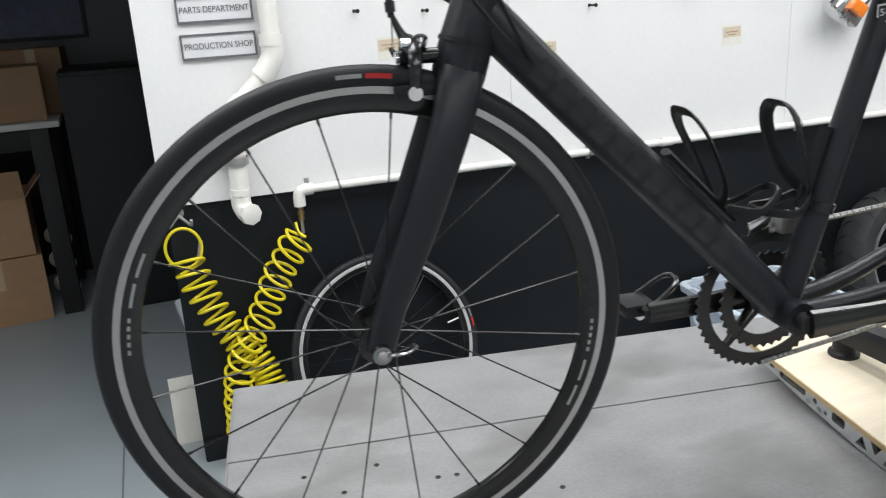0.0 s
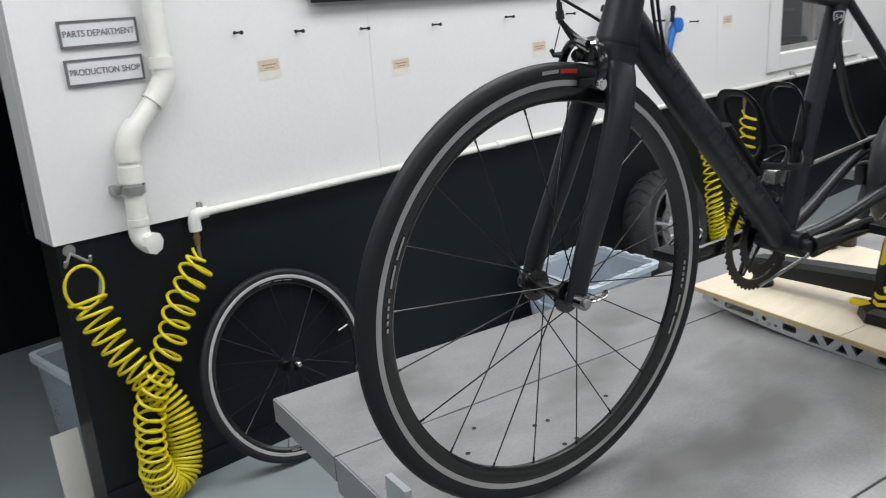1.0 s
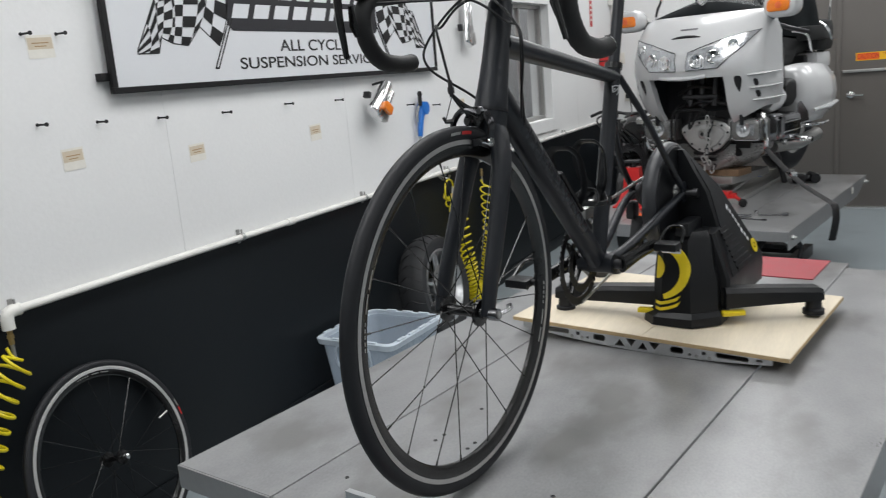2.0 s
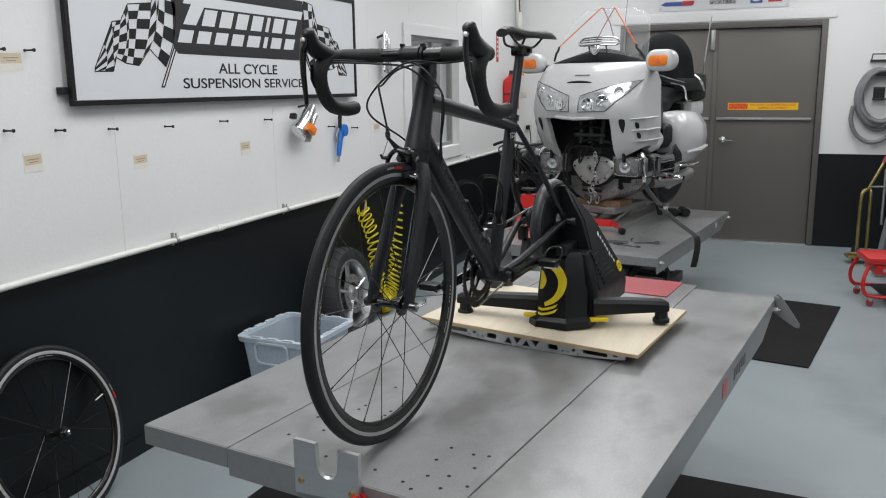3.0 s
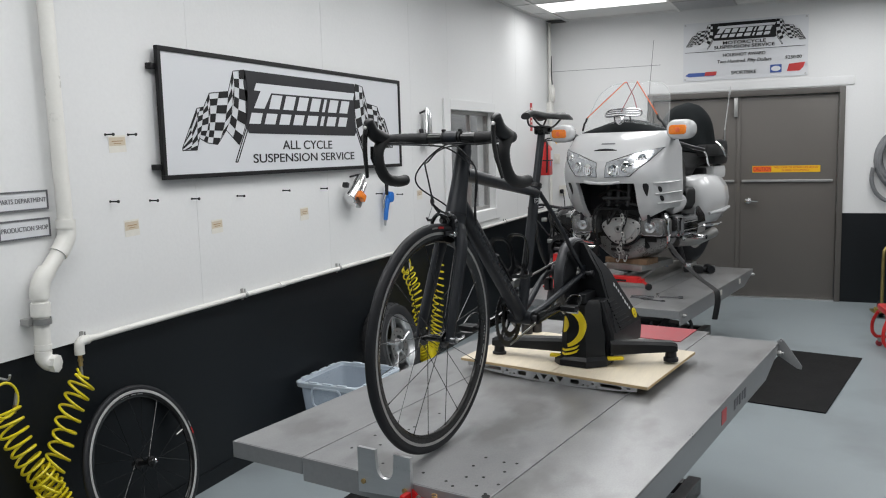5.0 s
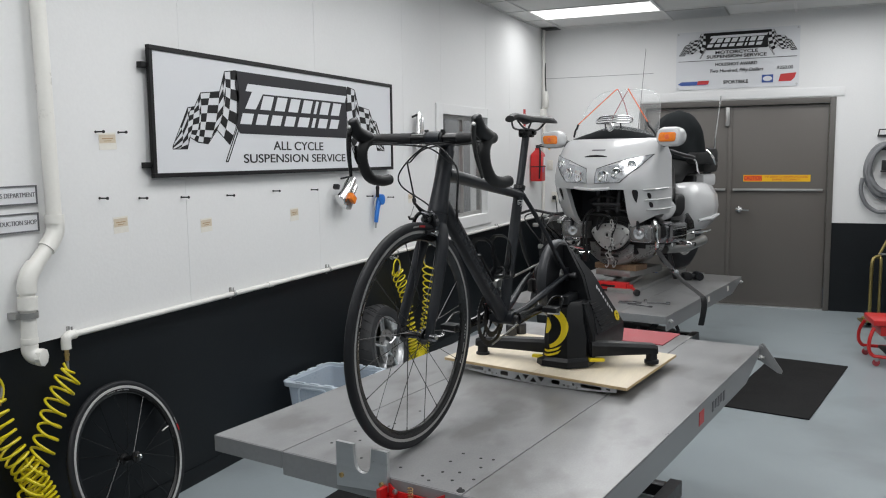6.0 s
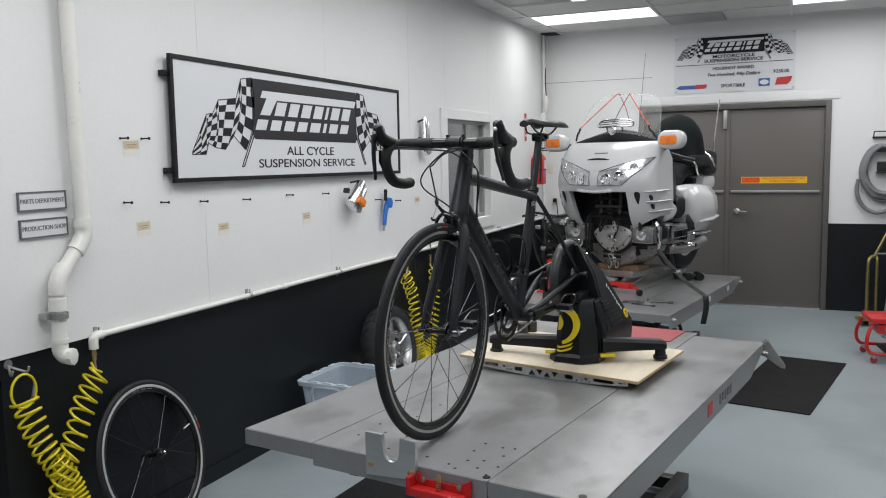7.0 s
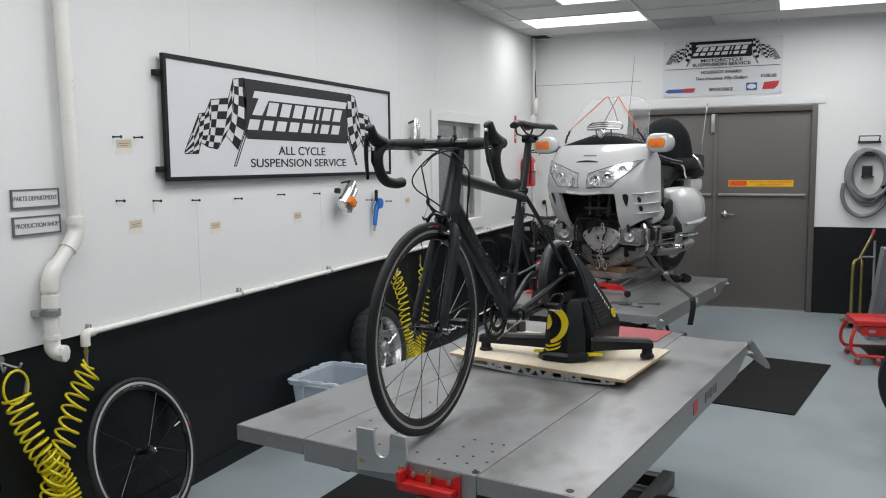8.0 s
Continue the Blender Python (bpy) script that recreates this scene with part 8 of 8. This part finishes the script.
# dark motorbike parts and a red stand behind the bicycle
rb = thing("red_axle_stand", "red steel axle stand on the second lift table", "stand", t2at(0.60, 0.475, 12))
sq = ((-1, -1), (1, -1), (1, 1), (-1, 1))
part("tower", Mesh().rings([[(sx * w, sy * w, z) for sx, sy in sq] for w, z in ((0.105, 0.012), (0.082, 0.05), (0.056, 0.13), (0.047, 0.255))]), RED, rb, smooth=0)
part("base", Mesh().box(-0.11, 0.11, -0.12, 0.12, 0, 0.012, 0.003), RED, rb)
part("slot", Mesh().box(-0.0775, -0.0485, -0.018, 0.018, 0.10, 0.16, 0.002), INK, rb)
part("column", Mesh().rod((0, 0, 0.25), (0, 0, 0.285), 0.022, 14), DARK_STEEL, rb)
part("saddle", Mesh().box(-0.035, 0.035, -0.05, 0.05, 0.283, 0.30, 0.004), DARK_STEEL, rb)
part("handle", Mesh().sweep(curve([(-0.08, -0.03, 0.08), (-0.16, -0.07, 0.05), (-0.26, -0.10, 0.02)], 5), 0.009, 8), RED, rb)
solo("orange_strap_bundle", Mesh().sweep(curve([(-0.05, 0, 0.012), (0.0, 0.03, 0.014), (0.05, 0.0, 0.012), (0.02, -0.03, 0.016), (-0.03, -0.01, 0.02)], 5, closed=True), 0.011, 8, closed=True), ORANGE, "bundled orange strap on the steel table", "strap", t2at(0.19, 0.28, 20))
bm2 = thing("black_motorbike_engine", "bare black motorbike chassis with engine standing by the wall", "motorcycle parts", pose(5.66, 2.16, 0, 0, 0, 6.8) @ Matrix.Scale(1.017, 4))
part("tyre", Mesh().lathe([(0.21, 0.06), (0.27, 0.075), (0.31, 0.05), (0.318, 0), (0.31, -0.05), (0.27, -0.075), (0.21, -0.06), (0.22, 0)], 40, pose(-0.62, 0, 0.318, 90, 0, 0), closed=True), RUBBER, bm2, smooth=50)
part("block", Mesh().box(-0.22, 0.30, -0.16, 0.16, 0.22, 0.62, 0.04), DARK_STEEL, bm2)
for i in range(6):
    part("fin", Mesh().box(-0.28, -0.02, -0.17, 0.17, 0.62 + 0.035 * i, 0.632 + 0.035 * i, 0.003), DARK_STEEL, bm2)
part("fender", Mesh().lathe([(0.33, 0.07), (0.345, 0.0), (0.33, -0.07), (0.335, 0)], 40, pose(-0.62, 0, 0.318, 90, 0, 0), closed=True), GLOSS_BLACK, bm2, smooth=50)
part("tank", Mesh().lathe([(0, -0.30), (0.11, -0.26), (0.16, -0.05), (0.15, 0.15), (0.08, 0.30), (0, 0.32)], 24, pose(0.15, 0, 0.90, 0, 90, 0)), GLOSS_BLACK, bm2, smooth=60)
part("fork", Mesh().rod((-0.62, -0.10, 0.32), (-0.34, -0.10, 1.02), 0.024, 12).rod((-0.62, 0.10, 0.32), (-0.34, 0.10, 1.02), 0.022, 12), DARK_STEEL, bm2)
part("handlebar", Mesh().sweep(curve([(-0.22, -0.36, 1.06), (-0.30, -0.22, 1.10), (-0.33, 0, 1.07), (-0.30, 0.22, 1.10), (-0.22, 0.36, 1.06)], 6), 0.013, 10), DARK_STEEL, bm2)
part("lever", Mesh().sweep([(-0.29, -0.20, 1.10), (-0.33, -0.30, 1.09), (-0.30, -0.38, 1.07)], 0.006, 8), DARK_STEEL, bm2)
part("grip", Mesh().rod((-0.28, -0.25, 1.09), (-0.21, -0.37, 1.058), 0.019, 12), RUBBER, bm2)
part("seat", Mesh().box(0.35, 0.95, -0.14, 0.14, 0.74, 0.84, 0.04), VINYL, bm2)
part("stand", Mesh().rod((0.1, -0.14, 0.25), (0.15, -0.24, 0.0), 0.014, 8).rod((0.1, 0.14, 0.25), (0.15, 0.24, 0.0), 0.014, 8), DARK_STEEL, bm2)

part("headlamp", Mesh().lathe([(0, -0.10), (0.05, -0.09), (0.085, -0.03), (0.092, 0.02), (0.088, 0.03), (0, 0.038)], 28, pose(-0.47, -0.02, 0.93, 0, -90, 0)), GLOSS_BLACK, bm2, "round black headlamp shell", smooth=50)
for i in range(5):
    part("drum_fin", Mesh().lathe([(0.115 - 0.008 * i, 0.0), (0.125 - 0.008 * i, 0.0), (0.125 - 0.008 * i, 0.006), (0.115 - 0.008 * i, 0.006)], 32, pose(-0.50 - 0.022 * i, 0.0, 0.72, 0, -90, 0), closed=True), DARK_STEEL, bm2)
part("foot_rest", Mesh().rod((-0.30, -0.20, 0.70), (-0.30, -0.32, 0.70), 0.014, 10), CHROME, bm2, "ribbed chrome footrest")
part("clutch_perch", Mesh().box(-0.34, -0.27, -0.30, -0.24, 1.085, 1.13, 0.01), GLOSS_BLACK, bm2)
part("mirror_stem", Mesh().sweep(curve([(-0.29, -0.26, 1.11), (-0.27, -0.31, 1.17), (-0.25, -0.34, 1.19)], 5), 0.006, 8), DARK_STEEL, bm2)
rr = random.Random(21)
for k in range(6):
    y0 = rr.uniform(-0.22, 0.2)
    pts = [(-0.32, y0, 1.08), (-0.46 + rr.uniform(-0.06, 0.05), y0 + rr.uniform(-0.1, 0.1), 1.0 + rr.uniform(-0.05, 0.08)), (-0.52, y0 + rr.uniform(-0.1, 0.1), 0.82), (-0.38, rr.uniform(-0.14, 0.14), 0.60)]
    part("cable", Mesh().sweep(curve(pts, 6), 0.007, 6), INK, bm2)
for y, z in ((-0.16, 0.82), (0.10, 0.78), (-0.08, 1.02), (0.15, 0.98)):
    part("bracket", Mesh().box(-0.56, -0.53, y - 0.025, y + 0.025, z - 0.018, z + 0.018, 0.005), GREY_STEEL, bm2)


for i in range(9):
    part("cooling_fin", Mesh().box(-0.50, -0.25, -0.215, -0.175, 0.60 + 0.026 * i, 0.612 + 0.026 * i, 0.003), DARK_STEEL, bm2)
for i in range(7):
    part("sprocket_tooth", Mesh().rod((-0.46 + 0.035 * i, -0.225, 0.86 + 0.006 * i), (-0.44 + 0.035 * i, -0.225, 0.875 + 0.006 * i), 0.008, 6), CHROME, bm2, "bright chain roller")
for x, y, z, r in ((-0.52, -0.19, 0.98, 0.022), (-0.44, -0.22, 0.93, 0.016), (-0.36, -0.24, 1.00, 0.020), (-0.58, -0.12, 0.90, 0.014), (-0.50, 0.05, 1.03, 0.018), (-0.30, -0.26, 0.92, 0.015)):
    part("fitting", Mesh().lathe([(r, -0.02), (r, 0.012), (r * 0.7, 0.018), (r * 0.5, 0.03), (0, 0.032)], 12, pose(x, y, z, 70, 0, -40)), GREY_STEEL if r > 0.015 else CHROME, bm2, "small bright metal fitting")
part("bright_pipe", Mesh().sweep(curve([(-0.56, -0.16, 0.72), (-0.50, -0.24, 0.80), (-0.40, -0.26, 0.86), (-0.30, -0.22, 0.90)], 6), 0.009, 8), GREY_STEEL, bm2)


# sheet and seam on the far wall, sensor in the corner
sheet = thing("wall_sheet", "off-white sheet with short dark clips on the far wall", "panel", pose(FX - 0.001, 2.33, 0.96, 90, 0, -90))
part("sheet", Mesh().box(-0.18, 0.18, 0, 0.55, 0, 0.003, 0.001), SHEET_WHITE, sheet, smooth=0)
for z in (0.04, 0.19, 0.34, 0.48):
    part("clip", Mesh().box(-0.165, -0.105, z, z + 0.006, 0.003, 0.006, 0.001), GREY_INK, sheet)
solo("wall_seam", Mesh().box(FX - 0.0016, FX + 0.001, 1.49, 2.72, 2.519, 2.523), GREY_INK, "thin dark seam in the far wall", "trim", kind="structure", smooth=0)
sensor = thing("corner_sensor", "small white sensor hung on the corner conduit", "sensor", pose(6.87, WY - 0.058, 2.27))
part("body", Mesh().rings([[(w * math.cos(radians(q)), 0.7 * w * math.sin(radians(q)), z) for q in range(0, 360, 24)] for w, z in ((0.012, -0.10), (0.036, -0.08), (0.046, -0.02), (0.042, 0.05), (0.020, 0.10))]), WHITE_PVC, sensor, smooth=60)
part("lead", Mesh().sweep(curve([(0, 0, 0.10), (-0.01, 0.005, 0.25), (0.005, 0.01, 0.42)], 6), 0.006, 8), INK, sensor)


# ---- mats and loose things on the floor ----
solo("floor_mat", Mesh().box(-0.75, 0.75, -0.28, 0.28, 0, 0.009, 0.003), MAT_RUBBER, "black rubber mat behind the lift table", "floor mat", pose(3.876, -0.019, 0.0005, 0, 0, -10.5), group="rubber floor mats")
solo("floor_mat", Mesh().box(-0.62, 1.08, -1.48, 0.85, 0, 0.009, 0.003), MAT_RUBBER, "large black rubber mat under the lift table", "floor mat", pose(0.45, 1.20, 0.0005, 0, 0, -4), group="rubber floor mats")
jt = Mesh().box(-0.634, -0.628, WY - 0.2, 5.2, 0.0003, 0.0012)
solo("floor_joint", jt, GREY_INK, "thin saw-cut joint in the floor", "floor joint", kind="structure", smooth=0)

creeper = thing("rolling_stool", "red rolling mechanic's stool with a drawer and tray", "stool", pose(4.907, -0.922, 0, 0, 0, 8.3) @ Matrix.Scale(0.978, 4))
part("seat", Mesh().box(-0.18, 0.18, -0.33, 0.36, 0.315, 0.365, 0.018), RED, creeper, "red padded seat")
part("seat_print", Mesh().box(-0.03, 0.03, -0.02, 0.16, 0.3652, 0.3662), RED_FADED, creeper, "dark print bars on the seat", smooth=0)
part("drawer", Mesh().box(-0.16, 0.16, -0.25, 0.30, 0.235, 0.31, 0.006), RED, creeper)
part("drawer_slot", Mesh().box(-0.166, -0.16, -0.20, -0.05, 0.255, 0.285, 0.002), INK, creeper)
part("drawer_pull", Mesh().box(-0.17, -0.16, 0.20, 0.25, 0.26, 0.285, 0.003), GREY_STEEL, creeper)
loop = curve([(-0.16, 0.35, 0.30), (-0.19, 0.385, 0.20), (-0.19, 0.37, 0.10), (-0.20, 0.26, 0.075), (-0.20, -0.30, 0.075), (0.20, -0.30, 0.075), (0.20, 0.26, 0.075), (0.19, 0.37, 0.10), (0.19, 0.385, 0.20), (0.16, 0.35, 0.30)], 6)
part("tube_frame", Mesh().sweep(loop, 0.014, 10), RED, creeper, "red bent tube frame")
part("tray", Mesh().box(-0.18, 0.18, -0.28, 0.24, 0.072, 0.09, 0.004), INK, creeper, "black tray")
for x, y in ((-0.19, 0.33), (-0.20, 0.18), (0.19, 0.33), (0.20, -0.28), (-0.20, -0.28)):
    c = part("caster", Mesh().lathe([(0.012, -0.011), (0.026, -0.011), (0.028, 0), (0.026, 0.011), (0.012, 0.011)], 18, pose(x, y, 0.028, 0, 90, 20)), RED_FADED, creeper, "red caster wheel")
    part("fork", Mesh().box(x - 0.016, x + 0.016, y - 0.014, y + 0.014, 0.04, 0.072, 0.004), GREY_STEEL, c)

truck = thing("hand_truck", "yellow zinc plated hand truck parked by the far wall", "hand truck", pose(6.341, -0.763, 0, 0, 0, 10.4) @ Matrix.Scale(0.98, 4))
part("upright", Mesh().sweep(curve([(-0.05, 0.10, 0.06), (-0.05, 0.10, 0.55), (-0.04, 0.08, 0.66), (-0.03, 0.02, 0.68)], 6), 0.016, 10), GOLD, truck)
part("upright", Mesh().sweep(curve([(-0.05, 0.02, 0.06), (-0.05, 0.02, 0.60), (-0.03, 0.02, 0.66)], 6), 0.014, 10), GOLD, truck)
part("handle", Mesh().sweep([(-0.03, 0.05, 0.66), (0.0, -0.08, 0.92)], 0.013, 10), GOLD, truck)
part("grip", Mesh().sweep([(0.0, -0.075, 0.91), (0.01, -0.10, 0.97)], 0.017, 10), RED_FADED, truck, "dark red grip")
part("brace", Mesh().rod((-0.03, 0.04, 0.70), (-0.02, -0.10, 0.70), 0.010, 8).rod((-0.02, -0.10, 0.35), (-0.01, -0.10, 0.86), 0.012, 8), GREY_STEEL, truck)
part("toe_plate", Mesh().box(-0.16, -0.02, -0.02, 0.20, 0.055, 0.075, 0.004).rod((-0.10, 0.18, 0.09), (-0.10, -0.02, 0.09), 0.016, 10), GOLD, truck)
for y in (0.12, -0.12):
    part("wheel", Mesh().lathe([(0.02, -0.02), (0.07, -0.02), (0.075, 0), (0.07, 0.02), (0.02, 0.02)], 24, pose(-0.02, y - 0.02, 0.075, 90, 0, 0)), RUBBER, truck, "black wheel")

ramp = thing("steel_ramp", "grey folded steel ramp plate leaning on a shelf", "ramp", pose(5.832, -0.982, 0.012, 0, -14, 24.5) @ Matrix.Scale(0.978, 4))
part("plate", Mesh().box(-0.006, 0.006, -0.26, 0.26, 0.0, 0.90, 0.002), STEEL_EDGE, ramp)
for y in (-0.255, 0.255):
    part("flange", Mesh().box(-0.055, -0.006, y - 0.004, y + 0.004, 0.0, 0.90, 0.002), STEEL_EDGE, ramp)
part("flange", Mesh().box(-0.055, -0.006, -0.25, 0.25, 0.892, 0.90, 0.002), STEEL_EDGE, ramp)
for y in (-0.10, 0.10):
    part("rib", Mesh().box(-0.03, -0.006, y - 0.03, y + 0.03, 0.0, 0.89, 0.008), STEEL_EDGE, ramp)
for y, z in ((-0.16, 0.2), (0.02, 0.35), (-0.02, 0.6), (0.16, 0.72), (0.18, 0.45), (-0.17, 0.5)):
    part("rivet", Mesh().lathe([(0.009, 0), (0.007, 0.005), (0, 0.006)], 10, pose(-0.0065, y, z, 0, -90, 0)), GREY_STEEL, ramp)

rack = thing("tool_shelf", "black steel shelf rack with folded cloths", "shelf", pose(5.96, -1.571, 0, 0, 0, 1) @ Matrix.Scale(0.976, 4))
for x in (-0.22, 0.22):
    for y in (-0.30, 0.40):
        part("post", Mesh().box(x - 0.018, x + 0.018, y - 0.018, y + 0.018, 0, 1.95, 0.002), INK, rack)
for z in (0.25, 0.95, 1.85):
    part("shelf_board", Mesh().box(-0.24, 0.24, -0.32, 0.42, z, z + 0.035, 0.003), INK, rack)
part("shelf_box", Mesh().box(-0.18, 0.18, -0.25, 0.30, 0.285, 0.62, 0.02), VINYL, rack, "dark box on the lower shelf")
cloths = solo("folded_cloth", Mesh().box(-0.12, 0.12, -0.18, 0.18, 0, 0.06, 0.025).box(-0.10, 0.11, -0.16, 0.15, 0.06, 0.11, 0.022), LABEL_PAPER, "folded white shop cloths on the shelf", "cloth", pose(5.91, -1.317, 0.962, 0, 0, 12))
solo("spare_motorcycle_wheel", Mesh().lathe([(0.20, 0), (0.29, 0.01), (0.315, 0.05), (0.315, 0.10), (0.29, 0.14), (0.20, 0.15), (0.21, 0.075)], 40, closed=True), RUBBER, "black tyre standing at the edge of the floor", "tyre", pose(2.795, -0.868, 0.316, 90, 0, 62), smooth=50)

# ---- unlit store room ----
cab = thing("black_cabinet", "tall black steel cabinet in the unlit store room", "cabinet", pose(-0.079, 4.81, 0, 0, 0, 2.2) @ Matrix.Scale(1.053, 4))
part("body", Mesh().box(-0.66, 0.95, -0.22, 0.30, 0.0, 1.21, 0.006), WALL_BLACK, cab)
for a, b in ((-0.65, 0.14), (0.15, 0.94)):
    d = part("cabinet_door", Mesh().box(a, b, -0.238, -0.2205, 0.03, 1.19, 0.004), WALL_BLACK, cab)
    part("handle", Mesh().box(b - 0.06, b - 0.045, -0.256, -0.2385, 0.55, 0.70, 0.003), DARK_STEEL, d)
bench = thing("packing_bench", "black framed packing bench with a pale top", "bench", pose(-1.613, 4.962, 0, 0, 0, 2.2) @ Matrix.Scale(1.053, 4))
part("top", Mesh().box(-0.95, 0.76, -0.36, 0.36, 0.955, 0.985, 0.004), TABLE_EDGE, bench, "pale laminate top")
for x in (-0.88, 0.66):
    for y in (-0.30, 0.30):
        part("leg", Mesh().box(x - 0.045, x + 0.045, y - 0.04, y + 0.04, 0, 0.955, 0.004), INK, bench)
part("rail", Mesh().box(-0.84, 0.62, -0.32, -0.28, 0.85, 0.95, 0.004), INK, bench)


def carton(x, y, z, w, d, h, turn, open_top=False):
    c = thing("cardboard_box", "taped brown cardboard box" + (" with open flaps" if open_top else " stacked in the store room"), "box", pose(x, y, z, 0, 0, turn), group="cardboard boxes")
    part("carton", Mesh().box(-w / 2, w / 2, -d / 2, d / 2, 0, h, 0.004), CARDBOARD, c, smooth=0)
    part("tape", Mesh().box(-0.025, 0.025, -d / 2 - 0.0012, -d / 2, h * 0.55, h - 0.004).box(-0.025, 0.025, -d / 2 + 0.004, d / 2, h, h + 0.001), TAPE, c, "shiny packing tape", smooth=0)
    if open_top:
        part("flap", Mesh().box(-w / 2, w / 2, -0.002, 0.002, 0, d * 0.45, 0.0008, pose(0, -d / 2, h, 28, 0, 0)), CARDBOARD, c, smooth=0)
        part("flap", Mesh().box(-0.002, 0.002, -d / 2, d / 2, 0, 0.14, 0.0008, pose(w / 2, 0, h, 0, 40, 0)), CARDBOARD, c, smooth=0)
    return c


carton(-1.114, 4.855, 1.038, 0.484, 0.379, 0.274, 6.2)
carton(-0.908, 5.115, 1.038, 0.295, 0.316, 0.347, -0.8)
carton(-1.716, 4.895, 1.038, 0.526, 0.421, 0.379, 10.2)
carton(-1.247, 4.765, 0, 0.442, 0.379, 0.358, 8.2)
carton(-1.258, 4.775, 0.363, 0.442, 0.379, 0.305, 4.2, True)
carton(-1.785, 4.766, 0, 0.505, 0.421, 0.421, -2.8)
for z in (0.10, 0.24, 0.38):
    solo("paper_roll", Mesh().lathe([(0.0, 0), (0.05, 0), (0.05, 0.16), (0, 0.16)], 20), LABEL_PAPER, "white paper roll under the packing bench", "paper roll", pose(-0.969, 4.923, z, 90, 0, 22), group="paper rolls")
post = thing("blue_poster", "dark blue framed poster on the store room wall", "poster", pose(-1.104, 5.444, 1.37, 90, 0, 0) @ Matrix.Scale(1.053, 4))
part("print", Mesh().box(-0.55, 0.43, 0.06, 0.75, 0, 0.004), POSTER_BLUE, post, smooth=0)
part("poster_frame", Mesh().hoop([(-0.57, 0.04), (0.45, 0.04), (0.45, 0.77), (-0.57, 0.77)], [(-0.55, 0.06), (0.43, 0.06), (0.43, 0.75), (-0.55, 0.75)], 0, 0.012), INK, post, smooth=0)
sm = thing("small_picture", "small framed picture on the store room wall", "picture", pose(-0.052, 5.444, 1.495, 90, 0, 0) @ Matrix.Scale(1.053, 4))
part("print", Mesh().box(-0.14, 0.14, 0, 0.36, 0, 0.004), GREY_INK, sm, smooth=0)
part("poster_frame", Mesh().hoop([(-0.155, -0.015), (0.155, -0.015), (0.155, 0.375), (-0.155, 0.375)], [(-0.14, 0), (0.14, 0), (0.14, 0.36), (-0.14, 0.36)], 0, 0.012), INK, sm, smooth=0)
